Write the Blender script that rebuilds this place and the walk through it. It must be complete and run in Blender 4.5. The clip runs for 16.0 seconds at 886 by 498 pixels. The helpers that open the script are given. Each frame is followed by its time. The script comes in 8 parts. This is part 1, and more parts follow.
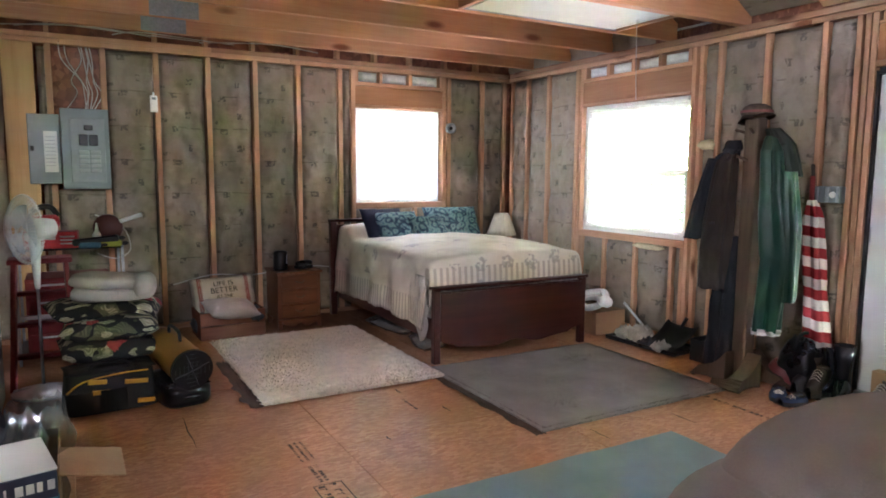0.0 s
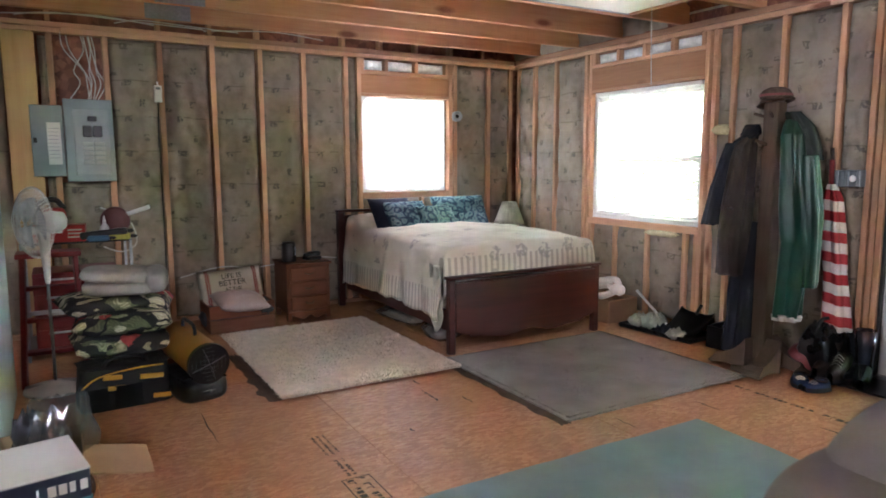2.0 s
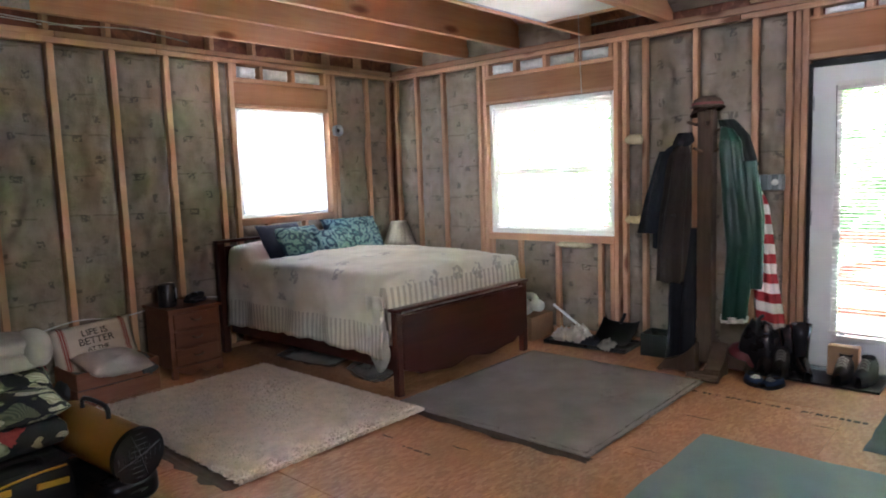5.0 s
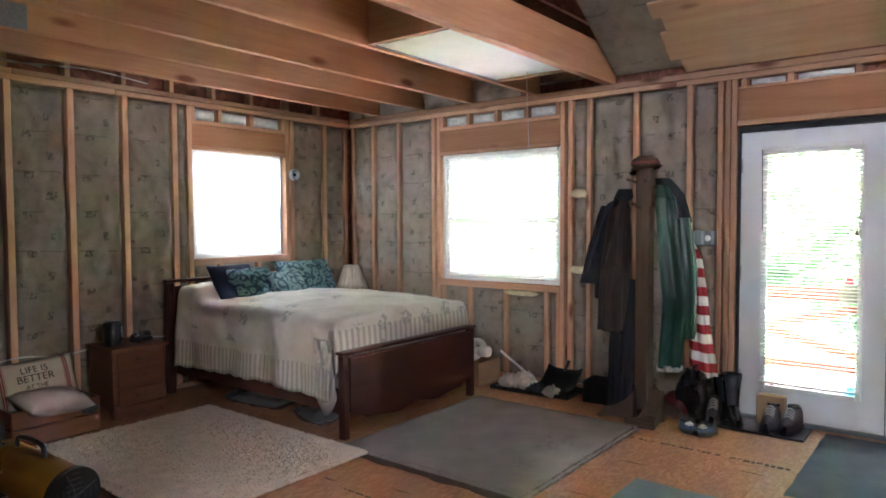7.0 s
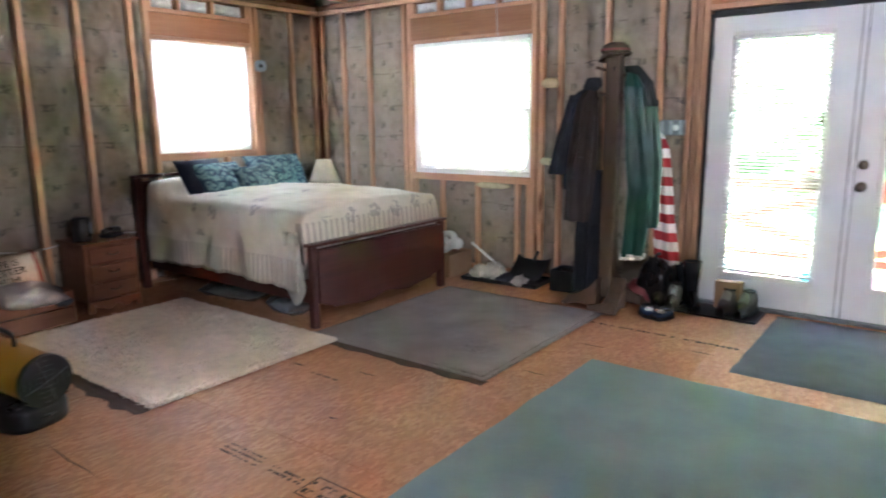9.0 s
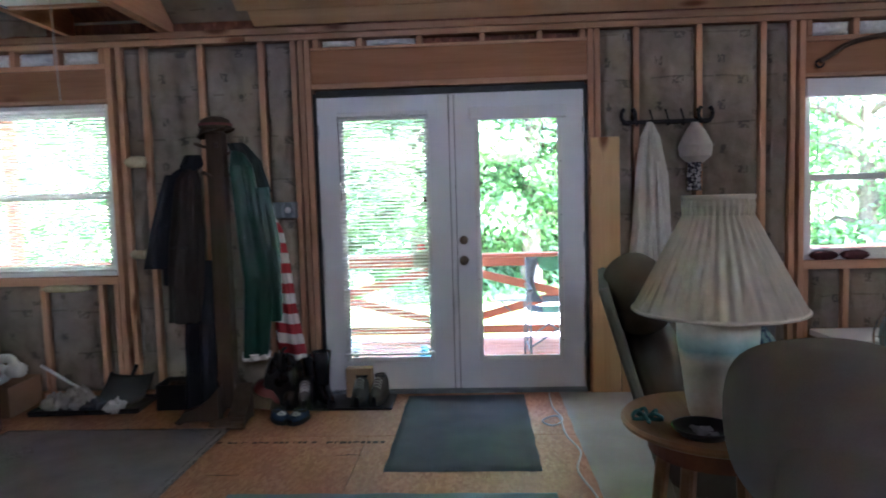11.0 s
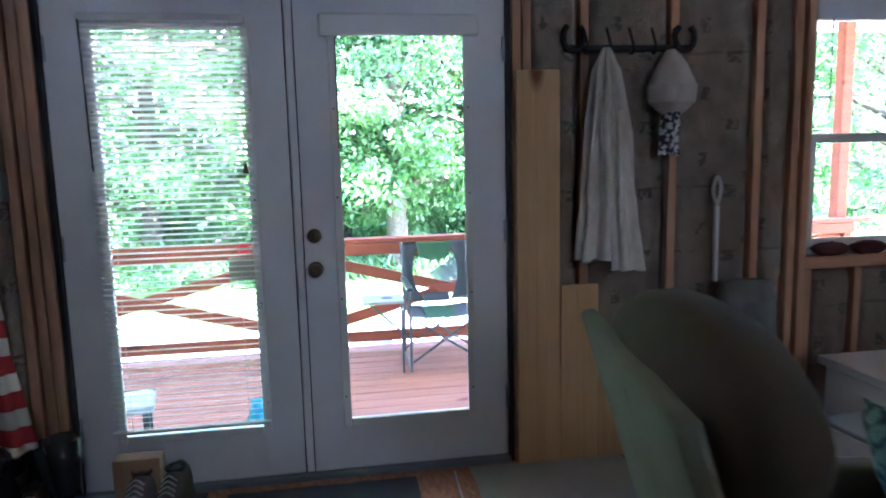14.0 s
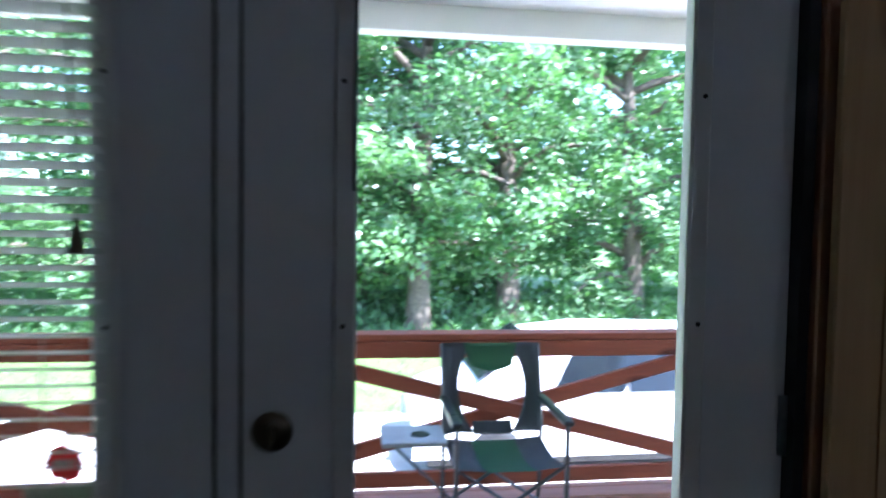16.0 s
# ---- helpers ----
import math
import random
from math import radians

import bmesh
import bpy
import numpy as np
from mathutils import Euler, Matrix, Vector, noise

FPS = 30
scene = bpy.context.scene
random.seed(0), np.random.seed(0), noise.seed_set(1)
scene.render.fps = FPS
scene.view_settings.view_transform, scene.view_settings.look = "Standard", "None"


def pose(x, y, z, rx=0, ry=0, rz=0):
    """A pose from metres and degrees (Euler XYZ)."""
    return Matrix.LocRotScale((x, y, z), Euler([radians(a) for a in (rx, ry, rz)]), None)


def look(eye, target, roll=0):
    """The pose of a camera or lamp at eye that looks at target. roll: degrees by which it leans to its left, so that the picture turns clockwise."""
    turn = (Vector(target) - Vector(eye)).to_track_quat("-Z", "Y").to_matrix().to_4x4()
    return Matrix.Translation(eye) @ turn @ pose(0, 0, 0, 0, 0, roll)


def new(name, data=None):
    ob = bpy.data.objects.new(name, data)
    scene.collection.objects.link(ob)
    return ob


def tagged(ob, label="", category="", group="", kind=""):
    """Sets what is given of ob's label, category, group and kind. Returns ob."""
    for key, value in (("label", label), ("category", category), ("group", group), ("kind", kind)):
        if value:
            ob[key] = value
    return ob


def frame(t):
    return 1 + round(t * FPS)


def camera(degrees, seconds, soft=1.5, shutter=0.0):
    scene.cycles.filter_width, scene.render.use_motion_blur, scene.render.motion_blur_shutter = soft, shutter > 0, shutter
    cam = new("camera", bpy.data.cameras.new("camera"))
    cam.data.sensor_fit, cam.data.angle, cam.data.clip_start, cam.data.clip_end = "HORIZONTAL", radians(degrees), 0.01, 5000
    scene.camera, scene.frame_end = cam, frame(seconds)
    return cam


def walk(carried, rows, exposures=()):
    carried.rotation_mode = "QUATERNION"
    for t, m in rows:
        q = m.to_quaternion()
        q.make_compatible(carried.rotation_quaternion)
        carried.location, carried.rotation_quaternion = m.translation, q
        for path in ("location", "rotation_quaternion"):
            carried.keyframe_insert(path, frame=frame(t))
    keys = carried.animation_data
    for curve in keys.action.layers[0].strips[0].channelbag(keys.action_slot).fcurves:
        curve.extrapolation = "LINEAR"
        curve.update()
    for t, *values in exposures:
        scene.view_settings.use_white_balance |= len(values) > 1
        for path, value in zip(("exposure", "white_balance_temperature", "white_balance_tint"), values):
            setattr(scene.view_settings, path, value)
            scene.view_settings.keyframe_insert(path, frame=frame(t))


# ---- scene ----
cam = camera(67.1, 16.0, 1.8, 0.5)
PATH = [
    (0, (0.097, 0.133, 1.436), (1.072, 1.864, 1.205), 0.4),
    (0.5, (0.096, 0.128, 1.437), (1.068, 1.859, 1.203), 0.2),
    (1, (0.078, 0.139, 1.436), (1.042, 1.874, 1.193), 0.2),
    (1.5, (0.062, 0.17, 1.429), (1.012, 1.912, 1.18), 0.5),
    (2, (-0.007, 0.265, 1.418), (0.984, 1.983, 1.159), -0.2),
    (2.5, (0.082, 0.527, 1.447), (1.116, 2.229, 1.266), -0.5),
    (3, (-0.002, 0.766, 1.428), (1.058, 2.451, 1.242), -0.0),
    (3.5, (-0.156, 0.989, 1.436), (0.998, 2.612, 1.252), -0.5),
    (4, (-0.212, 1.206, 1.427), (0.941, 2.836, 1.313), -0.9),
    (4.5, (-0.308, 1.287, 1.416), (0.911, 2.87, 1.319), -0.9),
    (5, (-0.49, 1.335, 1.42), (0.987, 2.666, 1.204), -2.0),
    (7.5, (-0.554, 1.185, 1.436), (1.014, 2.424, 1.358), -0.3),
    (8, (-0.561, 1.178, 1.392), (0.858, 2.556, 1.093), -0.2),
    (8.5, (-0.515, 1.126, 1.402), (0.91, 2.483, 1.042), -0.4),
    (9, (-0.482, 1.08, 1.4), (1.079, 2.269, 1.011), -0.7),
    (9.5, (-0.401, 1.094, 1.366), (1.305, 2.082, 1.03), -0.6),
    (10, (-0.282, 1.253, 1.361), (1.606, 1.878, 1.15), -1.0),
    (12.5, (0.657, 1.497, 1.354), (2.636, 1.35, 1.11), -0.1),
    (13, (0.96, 1.442, 1.405), (2.934, 1.261, 1.141), -0.1),
    (13.5, (1.345, 1.477, 1.388), (3.308, 1.196, 1.132), -0.4),
    (14, (1.763, 1.438, 1.367), (3.721, 1.13, 1.1), -1.4),
    (14.5, (2.238, 1.448, 1.365), (4.225, 1.363, 1.148), -0.6),
    (15, (2.653, 1.415, 1.358), (4.631, 1.195, 1.155), 1.1),
    (15.5, (3.142, 1.413, 1.387), (5.137, 1.401, 1.249), 0.8),
    (16, (3.58, 1.418, 1.383), (5.56, 1.154, 1.29), 0.9),
]
walk(cam, [(t, look(eye, target, roll)) for t, eye, target, roll in PATH], [(0, 7.0, 6100, 23), (4.5, 6.8, 6050, 22), (5.0, 6.65, 6050, 22), (8.0, 6.65, 6000, 22), (9.0, 7.1, 5900, 21), (9.5, 7.0, 5900, 21), (10.0, 6.2, 5700, 21), (12.3, 5.4, 5400, 24), (13, 5.3, 5350, 23), (14.0, 4.85, 5150, 20), (14.5, 4.45, 5100, 20), (15, 4.05, 5100, 18), (15.5, 3.65, 5100, 17), (16, 3.15, 5100, 15)])

# ---- world and light ----
world = bpy.data.worlds.new("sky")
scene.world = world
world.use_nodes = True
wn = world.node_tree.nodes
sky = wn.new("ShaderNodeTexSky")
sky.sky_type, sky.sun_disc = "NISHITA", False
SUN_UP, SUN_AZ = 56.0, 228.0
sky.sun_elevation, sky.sun_rotation = radians(SUN_UP), radians(SUN_AZ)
wn["Background"].inputs[1].default_value = 0.15
world.node_tree.links.new(sky.outputs[0], wn["Background"].inputs[0])
sun = new("sun", bpy.data.lights.new("sun", "SUN"))
sun.data.energy, sun.data.angle, sun.data.color = 5.0, radians(0.5), (1, 0.95, 0.88)
sd = Vector((math.sin(radians(SUN_AZ)) * math.cos(radians(SUN_UP)), math.cos(radians(SUN_AZ)) * math.cos(radians(SUN_UP)), math.sin(radians(SUN_UP))))
sun.matrix_world = look((12, 0, 20), Vector((12, 0, 20)) - sd)



def daylight(name, at, target, w, h, watts):
    """Sky light standing in an opening, real or made up."""
    la = bpy.data.lights.new(name, "AREA")
    la.shape, la.size, la.size_y, la.energy, la.color = "RECTANGLE", w, h, watts, (0.93, 0.97, 1.0)
    new(name, la).matrix_world = look(at, target)


# west and south lamps are added fill; no window is known there
daylight("window_light_west", (-3.64, 0.45, 2.85), (0.0, 1.3, 1.7), 1.25, 0.75, 0.65)
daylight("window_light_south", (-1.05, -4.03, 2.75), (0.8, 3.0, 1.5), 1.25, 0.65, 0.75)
daylight("window_light_north", (3.18, 6.64, 1.6), (3.18, 0, 1.6), 0.9, 0.9, 0.9)

rng = random.Random(7)


# ---- materials ----
def rgb(c):
    return (*c, 1.0)


class Nodes:
    def __init__(self, name):
        self.m = bpy.data.materials.new(name)
        self.m.use_nodes = True
        self.t = self.m.node_tree
        self.p = self.t.nodes["Principled BSDF"]

    def add(self, kind, **values):
        n = self.t.nodes.new("ShaderNode" + kind)
        for k, v in values.items():
            n.inputs[k].default_value = v
        return n

    def link(self, a, b):
        self.t.links.new(a, b)

    def math(self, op, a, b=0.0):
        n = self.add("Math")
        n.operation = op
        for s, v in zip(n.inputs, (a, b)):
            if isinstance(v, (int, float)):
                s.default_value = v
            else:
                self.link(v, s)
        return n.outputs[0]

    def mix(self, f, a, b, kind="MIX"):
        n = self.add("Mix")
        n.data_type, n.blend_type = "RGBA", kind
        for s, v in ((n.inputs[0], f), (n.inputs[6], a), (n.inputs[7], b)):
            if isinstance(v, (int, float)):
                s.default_value = v
            elif isinstance(v, tuple):
                s.default_value = v if len(v) == 4 else rgb(v)
            else:
                self.link(v, s)
        return n.outputs[2]

    def ramp(self, f, stops):
        n = self.add("ValToRGB")
        e = n.color_ramp.elements
        while len(e) < len(stops):
            e.new(0.5)
        for el, (p, c) in zip(e, stops):
            el.position, el.color = p, rgb(c)
        self.link(f, n.inputs[0])
        return n.outputs[0]

    def coords(self, scale=(1, 1, 1), shift=True):
        c = self.add("TexCoord")
        out = c.outputs["Object"]
        if shift:
            o = self.add("ObjectInfo")
            v = self.add("VectorMath")
            v.operation = "ADD"
            self.link(out, v.inputs[0])
            self.link(self.math("MULTIPLY", o.outputs["Random"], 37.0), v.inputs[1])
            out = v.outputs[0]
        mp = self.add("Mapping")
        mp.inputs["Scale"].default_value = scale
        self.link(out, mp.inputs[0])
        return mp.outputs[0]

    def noise(self, vec, scale, detail=4.0, rough=0.55):
        n = self.add("TexNoise", Scale=scale, Detail=detail, Roughness=rough)
        self.link(vec, n.inputs["Vector"])
        return n.outputs[0]

    def bump(self, height, strength, dist=0.01):
        b = self.add("Bump", Strength=strength, Distance=dist)
        self.link(height, b.inputs["Height"])
        self.link(b.outputs[0], self.p.inputs["Normal"])

    def done(self, colour, rough, metal=0.0, spec=None):
        if isinstance(colour, tuple):
            self.p.inputs["Base Color"].default_value = rgb(colour)
        else:
            self.link(colour, self.p.inputs["Base Color"])
        if isinstance(rough, (int, float)):
            self.p.inputs["Roughness"].default_value = rough
        else:
            self.link(rough, self.p.inputs["Roughness"])
        self.p.inputs["Metallic"].default_value = metal
        if spec is not None:
            self.p.inputs["Specular IOR Level"].default_value = spec
        return self.m


def plain(name, c1, c2=None, scale=6.0, rough=0.6, metal=0.0, bump=0.15, fine=90.0, vary=0.12, spec=None, dist=0.003):
    """A surface mottled at two scales, a little different on each thing."""
    n = Nodes(name)
    c2 = c2 or tuple(v * 0.75 for v in c1)
    v = n.coords()
    big, small = n.noise(v, scale), n.noise(v, fine, 3)
    col = n.ramp(big, [(0.3, c2), (0.7, c1)])
    f = n.math("ADD", n.math("MULTIPLY", small, 2 * vary), 1.0 - vary)
    col = n.mix(1.0, col, f, "MULTIPLY")
    n.bump(small, bump, dist)
    r = n.math("ADD", n.math("MULTIPLY", big, 0.2), rough - 0.1)
    return n.done(col, r, metal, spec)


def wood(name, light, dark, axis="z", rough=0.65, knots=True, ring=9.0, tint=0.25, spec=0.3):
    """Sawn wood with its grain along one axis, dark knots and streaks."""
    n = Nodes(name)
    s = {"x": (0.35, 1, 1), "y": (1, 0.35, 1), "z": (1, 1, 0.35)}[axis]
    g = {"x": (0.05, 1, 1), "y": (1, 0.05, 1), "z": (1, 1, 0.05)}[axis]
    o = n.add("ObjectInfo")
    a = n.noise(n.coords(g), ring * 3, 5, 0.6)
    b = n.noise(n.coords(g), ring * 14, 3, 0.6)
    c = n.noise(n.coords(s), 1.6, 2)
    col = n.ramp(n.math("ADD", n.math("MULTIPLY", a, 0.65), n.math("MULTIPLY", b, 0.35)), [(0.3, dark), (0.62, light)])
    col = n.mix(n.math("MULTIPLY", c, 0.5), col, tuple(v * k for v, k in zip(light, (1.0, 0.78, 0.6))))
    if knots:
        k = n.add("TexVoronoi", Scale=3.2, Randomness=1.0)
        n.link(n.coords(s), k.inputs["Vector"])
        col = n.mix(n.ramp(k.outputs["Distance"], [(0.06, (1, 1, 1)), (0.13, (0, 0, 0))]), col, tuple(v * k for v, k in zip(dark, (0.45, 0.32, 0.25))))
    f = n.math("ADD", n.math("MULTIPLY", o.outputs["Random"], 2 * tint), 1 - tint)
    col = n.mix(1.0, col, f, "MULTIPLY")
    n.bump(b, 0.25, 0.002)
    return n.done(col, rough, 0.0, spec)


PINE, PINE_D = (0.53, 0.32, 0.20), (0.37, 0.195, 0.115)
stud_z = wood("stud lumber upright", PINE, PINE_D, "z")
stud_x = wood("stud lumber along x", PINE, PINE_D, "x")
stud_y = wood("stud lumber along y", PINE, PINE_D, "y")
joist_m = wood("joist lumber", (0.60, 0.335, 0.195), (0.44, 0.20, 0.105), "x", ring=6, tint=0.2)
header_x = wood("header lumber along x", (0.40, 0.20, 0.10), (0.26, 0.12, 0.055), "x", ring=5)
header_y = wood("header lumber along y", (0.40, 0.20, 0.10), (0.26, 0.12, 0.055), "y", ring=5)
pale_z = wood("pale planed pine", (0.62, 0.43, 0.22), (0.50, 0.31, 0.145), "z", ring=5, tint=0.08)
pale_y = wood("pale pine boards", (0.55, 0.37, 0.22), (0.43, 0.26, 0.14), "y", ring=5, tint=0.08)
rack_m = wood("grey brown weathered wood", (0.115, 0.078, 0.052), (0.06, 0.041, 0.028), "z", knots=False, tint=0.08)
mahogany = wood("dark red stained wood", (0.075, 0.018, 0.012), (0.035, 0.009, 0.007), "x", rough=0.32, knots=False, tint=0.06, spec=0.5)
oak = wood("brown stained wood", (0.22, 0.088, 0.046), (0.13, 0.05, 0.028), "x", rough=0.42, knots=False, tint=0.06)
crate_m = wood("reddish crate wood", (0.26, 0.115, 0.068), (0.18, 0.075, 0.046), "x", rough=0.7, knots=False, tint=0.1)
table_m = wood("honey coloured wood", (0.36, 0.22, 0.12), (0.24, 0.135, 0.07), "x", rough=0.45, knots=False, tint=0.05)
deck_m = wood("red brown deck stain", (0.30, 0.145, 0.10), (0.20, 0.09, 0.06), "y", rough=0.75, tint=0.18)
rail_m = wood("red stained railing wood", (0.27, 0.085, 0.045), (0.17, 0.05, 0.03), "y", rough=0.7, tint=0.12)


def osb(name, c1, c2, c3, scale=22.0):
    n = Nodes(name)
    v = n.coords((1, 2.2, 1))
    k = n.add("TexVoronoi", Scale=scale)
    n.link(v, k.inputs["Vector"])
    sep = n.add("SeparateColor")
    n.link(k.outputs["Color"], sep.inputs[0])
    big = n.noise(n.coords(), 2.2, 5)
    col = n.ramp(sep.outputs[0], [(0.1, c2), (0.55, c1), (0.95, c3)])
    col = n.mix(n.ramp(big, [(0.35, (0.55, 0.55, 0.55)), (0.7, (0, 0, 0))]), col, c2)
    fine = n.noise(n.coords(), 140, 3)
    col = n.mix(0.35, col, fine, "OVERLAY")
    n.bump(sep.outputs[1], 0.2, 0.002)
    return n.done(col, 0.56, 0.0, 0.4)


osb_floor = osb("floor strand board", (0.43, 0.20, 0.10), (0.34, 0.145, 0.07), (0.50, 0.25, 0.133), 30)
osb_wall = osb("red brown strand board", (0.23, 0.085, 0.045), (0.15, 0.05, 0.028), (0.32, 0.13, 0.07), 18)


def kraft():
    """Faded kraft paper facing with dark printed marks, stains and painted fold shade."""
    n = Nodes("kraft paper facing")
    v = n.coords()
    big, mid, small = n.noise(v, 2.3, 5), n.noise(v, 11, 4), n.noise(v, 120, 2)
    col = n.ramp(big, [(0.25, (0.20, 0.16, 0.12)), (0.75, (0.32, 0.262, 0.20))])
    col = n.mix(n.ramp(mid, [(0.25, (0.45, 0.45, 0.45)), (0.55, (0, 0, 0))]), col, (0.14, 0.105, 0.075))
    c = n.add("TexCoord")
    sep = n.add("SeparateXYZ")
    n.link(c.outputs["Object"], sep.inputs[0])
    u = n.math("ADD", n.math("ADD", sep.outputs[0], sep.outputs[1]), n.math("MULTIPLY", n.noise(v, 3, 2), 0.05))
    z = n.math("ADD", sep.outputs[2], n.math("MULTIPLY", n.noise(v, 2.5, 2), 0.07))
    print_m = 0.0
    for at, wide, high, phase in ((0.09, 0.022, 0.10, 0.0), (-0.045, 0.032, 0.085, 0.45), (-0.12, 0.012, 0.05, 0.2)):
        row = n.math("LESS_THAN", n.math("ABSOLUTE", n.math("SUBTRACT", n.math("FRACT", n.math("ADD", n.math("MULTIPLY", z, 3.4), phase)), 0.5)), high)
        col_ = n.math("LESS_THAN", n.math("ABSOLUTE", n.math("SUBTRACT", u, at)), wide)
        print_m = n.math("MAXIMUM", n.math("MULTIPLY", row, col_), print_m)
    mark = n.math("MULTIPLY", print_m, n.math("GREATER_THAN", n.noise(v, 46, 2), 0.47))
    col = n.mix(n.math("MULTIPLY", mark, 0.55), col, (0.06, 0.05, 0.042))
    # shade of the horizontal folds, put into the colour as broken dark lines
    crease_shade = n.math("LESS_THAN", n.math("ABSOLUTE", n.math("SUBTRACT", n.math("FRACT", n.math("MULTIPLY", z, 3.4)), 0.12)), 0.02)
    crease_shade = n.math("MULTIPLY", crease_shade, n.math("GREATER_THAN", n.noise(v, 7, 2), 0.5))
    col = n.mix(n.math("MULTIPLY", crease_shade, 0.45), col, (0.10, 0.08, 0.06))
    n.bump(n.math("ADD", mid, n.math("MULTIPLY", small, 0.3)), 0.8, 0.02)
    return n.done(col, 0.7, 0.0, 0.25)


kraft_m = kraft()
foam_m = plain("white spray foam", (0.78, 0.80, 0.78), (0.55, 0.58, 0.58), 30, 0.8, bump=0.5)
yellow_foam = plain("yellow foam", (0.62, 0.55, 0.33), (0.48, 0.40, 0.22), 20, 0.8, bump=0.5)
white_paint = plain("white painted steel", (0.74, 0.75, 0.76), (0.68, 0.69, 0.70), 3, 0.42, bump=0.04, vary=0.03)
vinyl = plain("white vinyl", (0.80, 0.80, 0.78), (0.74, 0.74, 0.72), 3, 0.4, bump=0.03, vary=0.03)
black_rubber = plain("black rubber", (0.02, 0.02, 0.021), (0.012, 0.012, 0.013), 8, 0.55)
black_plastic = plain("black plastic", (0.014, 0.014, 0.016), (0.009, 0.009, 0.01), 5, 0.3, bump=0.05)
drywall_m = plain("pale blue grey wall board", (0.50, 0.56, 0.60), (0.40, 0.45, 0.48), 5, 0.75)
plainwall_m = plain("brown wall board", (0.30, 0.25, 0.19), (0.22, 0.18, 0.13), 3, 0.8)
grey_steel = plain("grey enamelled steel", (0.20, 0.235, 0.25), (0.16, 0.19, 0.205), 3, 0.4, bump=0.05, vary=0.04)
galv = plain("galvanised steel", (0.42, 0.45, 0.48), (0.30, 0.33, 0.36), 25, 0.38, 0.85, bump=0.08)
brass = plain("dull brass", (0.20, 0.16, 0.11), (0.13, 0.10, 0.07), 20, 0.35, 0.9, bump=0.05)
chrome = plain("worn chrome", (0.6, 0.6, 0.6), (0.45, 0.45, 0.45), 20, 0.22, 1.0, bump=0.03)
white_plastic = plain("white plastic", (0.74, 0.74, 0.72), (0.66, 0.66, 0.64), 4, 0.38, bump=0.03, vary=0.03)
white_cable = plain("white cable", (0.55, 0.53, 0.48), (0.43, 0.41, 0.37), 12, 0.5, bump=0.03)
cardboard = plain("brown cardboard", (0.40, 0.25, 0.145), (0.33, 0.20, 0.115), 4, 0.85, bump=0.1)
paper_white = plain("white card", (0.55, 0.55, 0.53), (0.48, 0.48, 0.46), 3, 0.6, bump=0.04, vary=0.04)


def glass(name):
    n = Nodes(name)
    g, t = n.add("BsdfGlossy", Roughness=0.02), n.add("BsdfTransparent")
    m, f = n.add("MixShader"), n.add("Fresnel", IOR=1.16)
    n.link(f.outputs[0], m.inputs[0])
    n.link(t.outputs[0], m.inputs[1])
    n.link(g.outputs[0], m.inputs[2])
    n.link(m.outputs[0], n.t.nodes["Material Output"].inputs[0])
    return n.m


glass_m = glass("window glass")


def sheer(name, colour, amount=0.6):
    """Thin stuff that lets light through."""
    n = Nodes(name)
    v = n.coords()
    col = n.ramp(n.noise(v, 14, 3), [(0.3, tuple(c * 0.85 for c in colour)), (0.7, colour)])
    d, t, m = n.add("BsdfDiffuse"), n.add("BsdfTranslucent"), n.add("MixShader", Fac=amount)
    n.link(col, d.inputs[0])
    n.link(col, t.inputs[0])
    n.link(d.outputs[0], m.inputs[1])
    n.link(t.outputs[0], m.inputs[2])
    n.link(m.outputs[0], n.t.nodes["Material Output"].inputs[0])
    return n.m


blind_m = sheer("white blind slat", (0.92, 0.92, 0.91), 0.62)
sheet_m = sheer("white window shade", (0.88, 0.89, 0.90), 0.65)


# ---- building helpers ----
def thing(name, label, category, at=(0, 0, 0), turn=0.0, group="", kind=""):
    ob = new(name)
    ob.empty_display_size = 0.1
    ob.matrix_world = pose(*at, 0, 0, turn)
    return tagged(ob, label, category, group, kind)


def mesh_of(bm, name, material, smooth=False):
    me = bpy.data.meshes.new(name)
    bm.normal_update()
    bm.to_mesh(me)
    bm.free()
    me.materials.append(material)
    if smooth:
        me.polygons.foreach_set("use_smooth", [True] * len(me.polygons))
    return me


def part(name, bm, material, parent=None, label="", smooth=False):
    """One mesh object, in its parent's own axes."""
    ob = new(name, mesh_of(bm, name, material, smooth))
    ob.parent = parent
    return tagged(ob, label)


def solo(name, bm, material, label, category="", kind="", group="", smooth=False):
    ob = new(name, mesh_of(bm, name, material, smooth))
    return tagged(ob, label, category, group, kind)


def box(x0, x1, y0, y1, z0, z1, bevel=0.0, bm=None, segs=1):
    bm = bm or bmesh.new()
    m = Matrix.LocRotScale(((x0 + x1) / 2, (y0 + y1) / 2, (z0 + z1) / 2), None, (abs(x1 - x0), abs(y1 - y0), abs(z1 - z0)))
    r = bmesh.ops.create_cube(bm, size=1, matrix=m)
    if bevel:
        edges = {e for v in r["verts"] for e in v.link_edges}
        bmesh.ops.bevel(bm, geom=list(edges), offset=bevel, segments=segs, affect="EDGES", profile=0.5)
    return bm


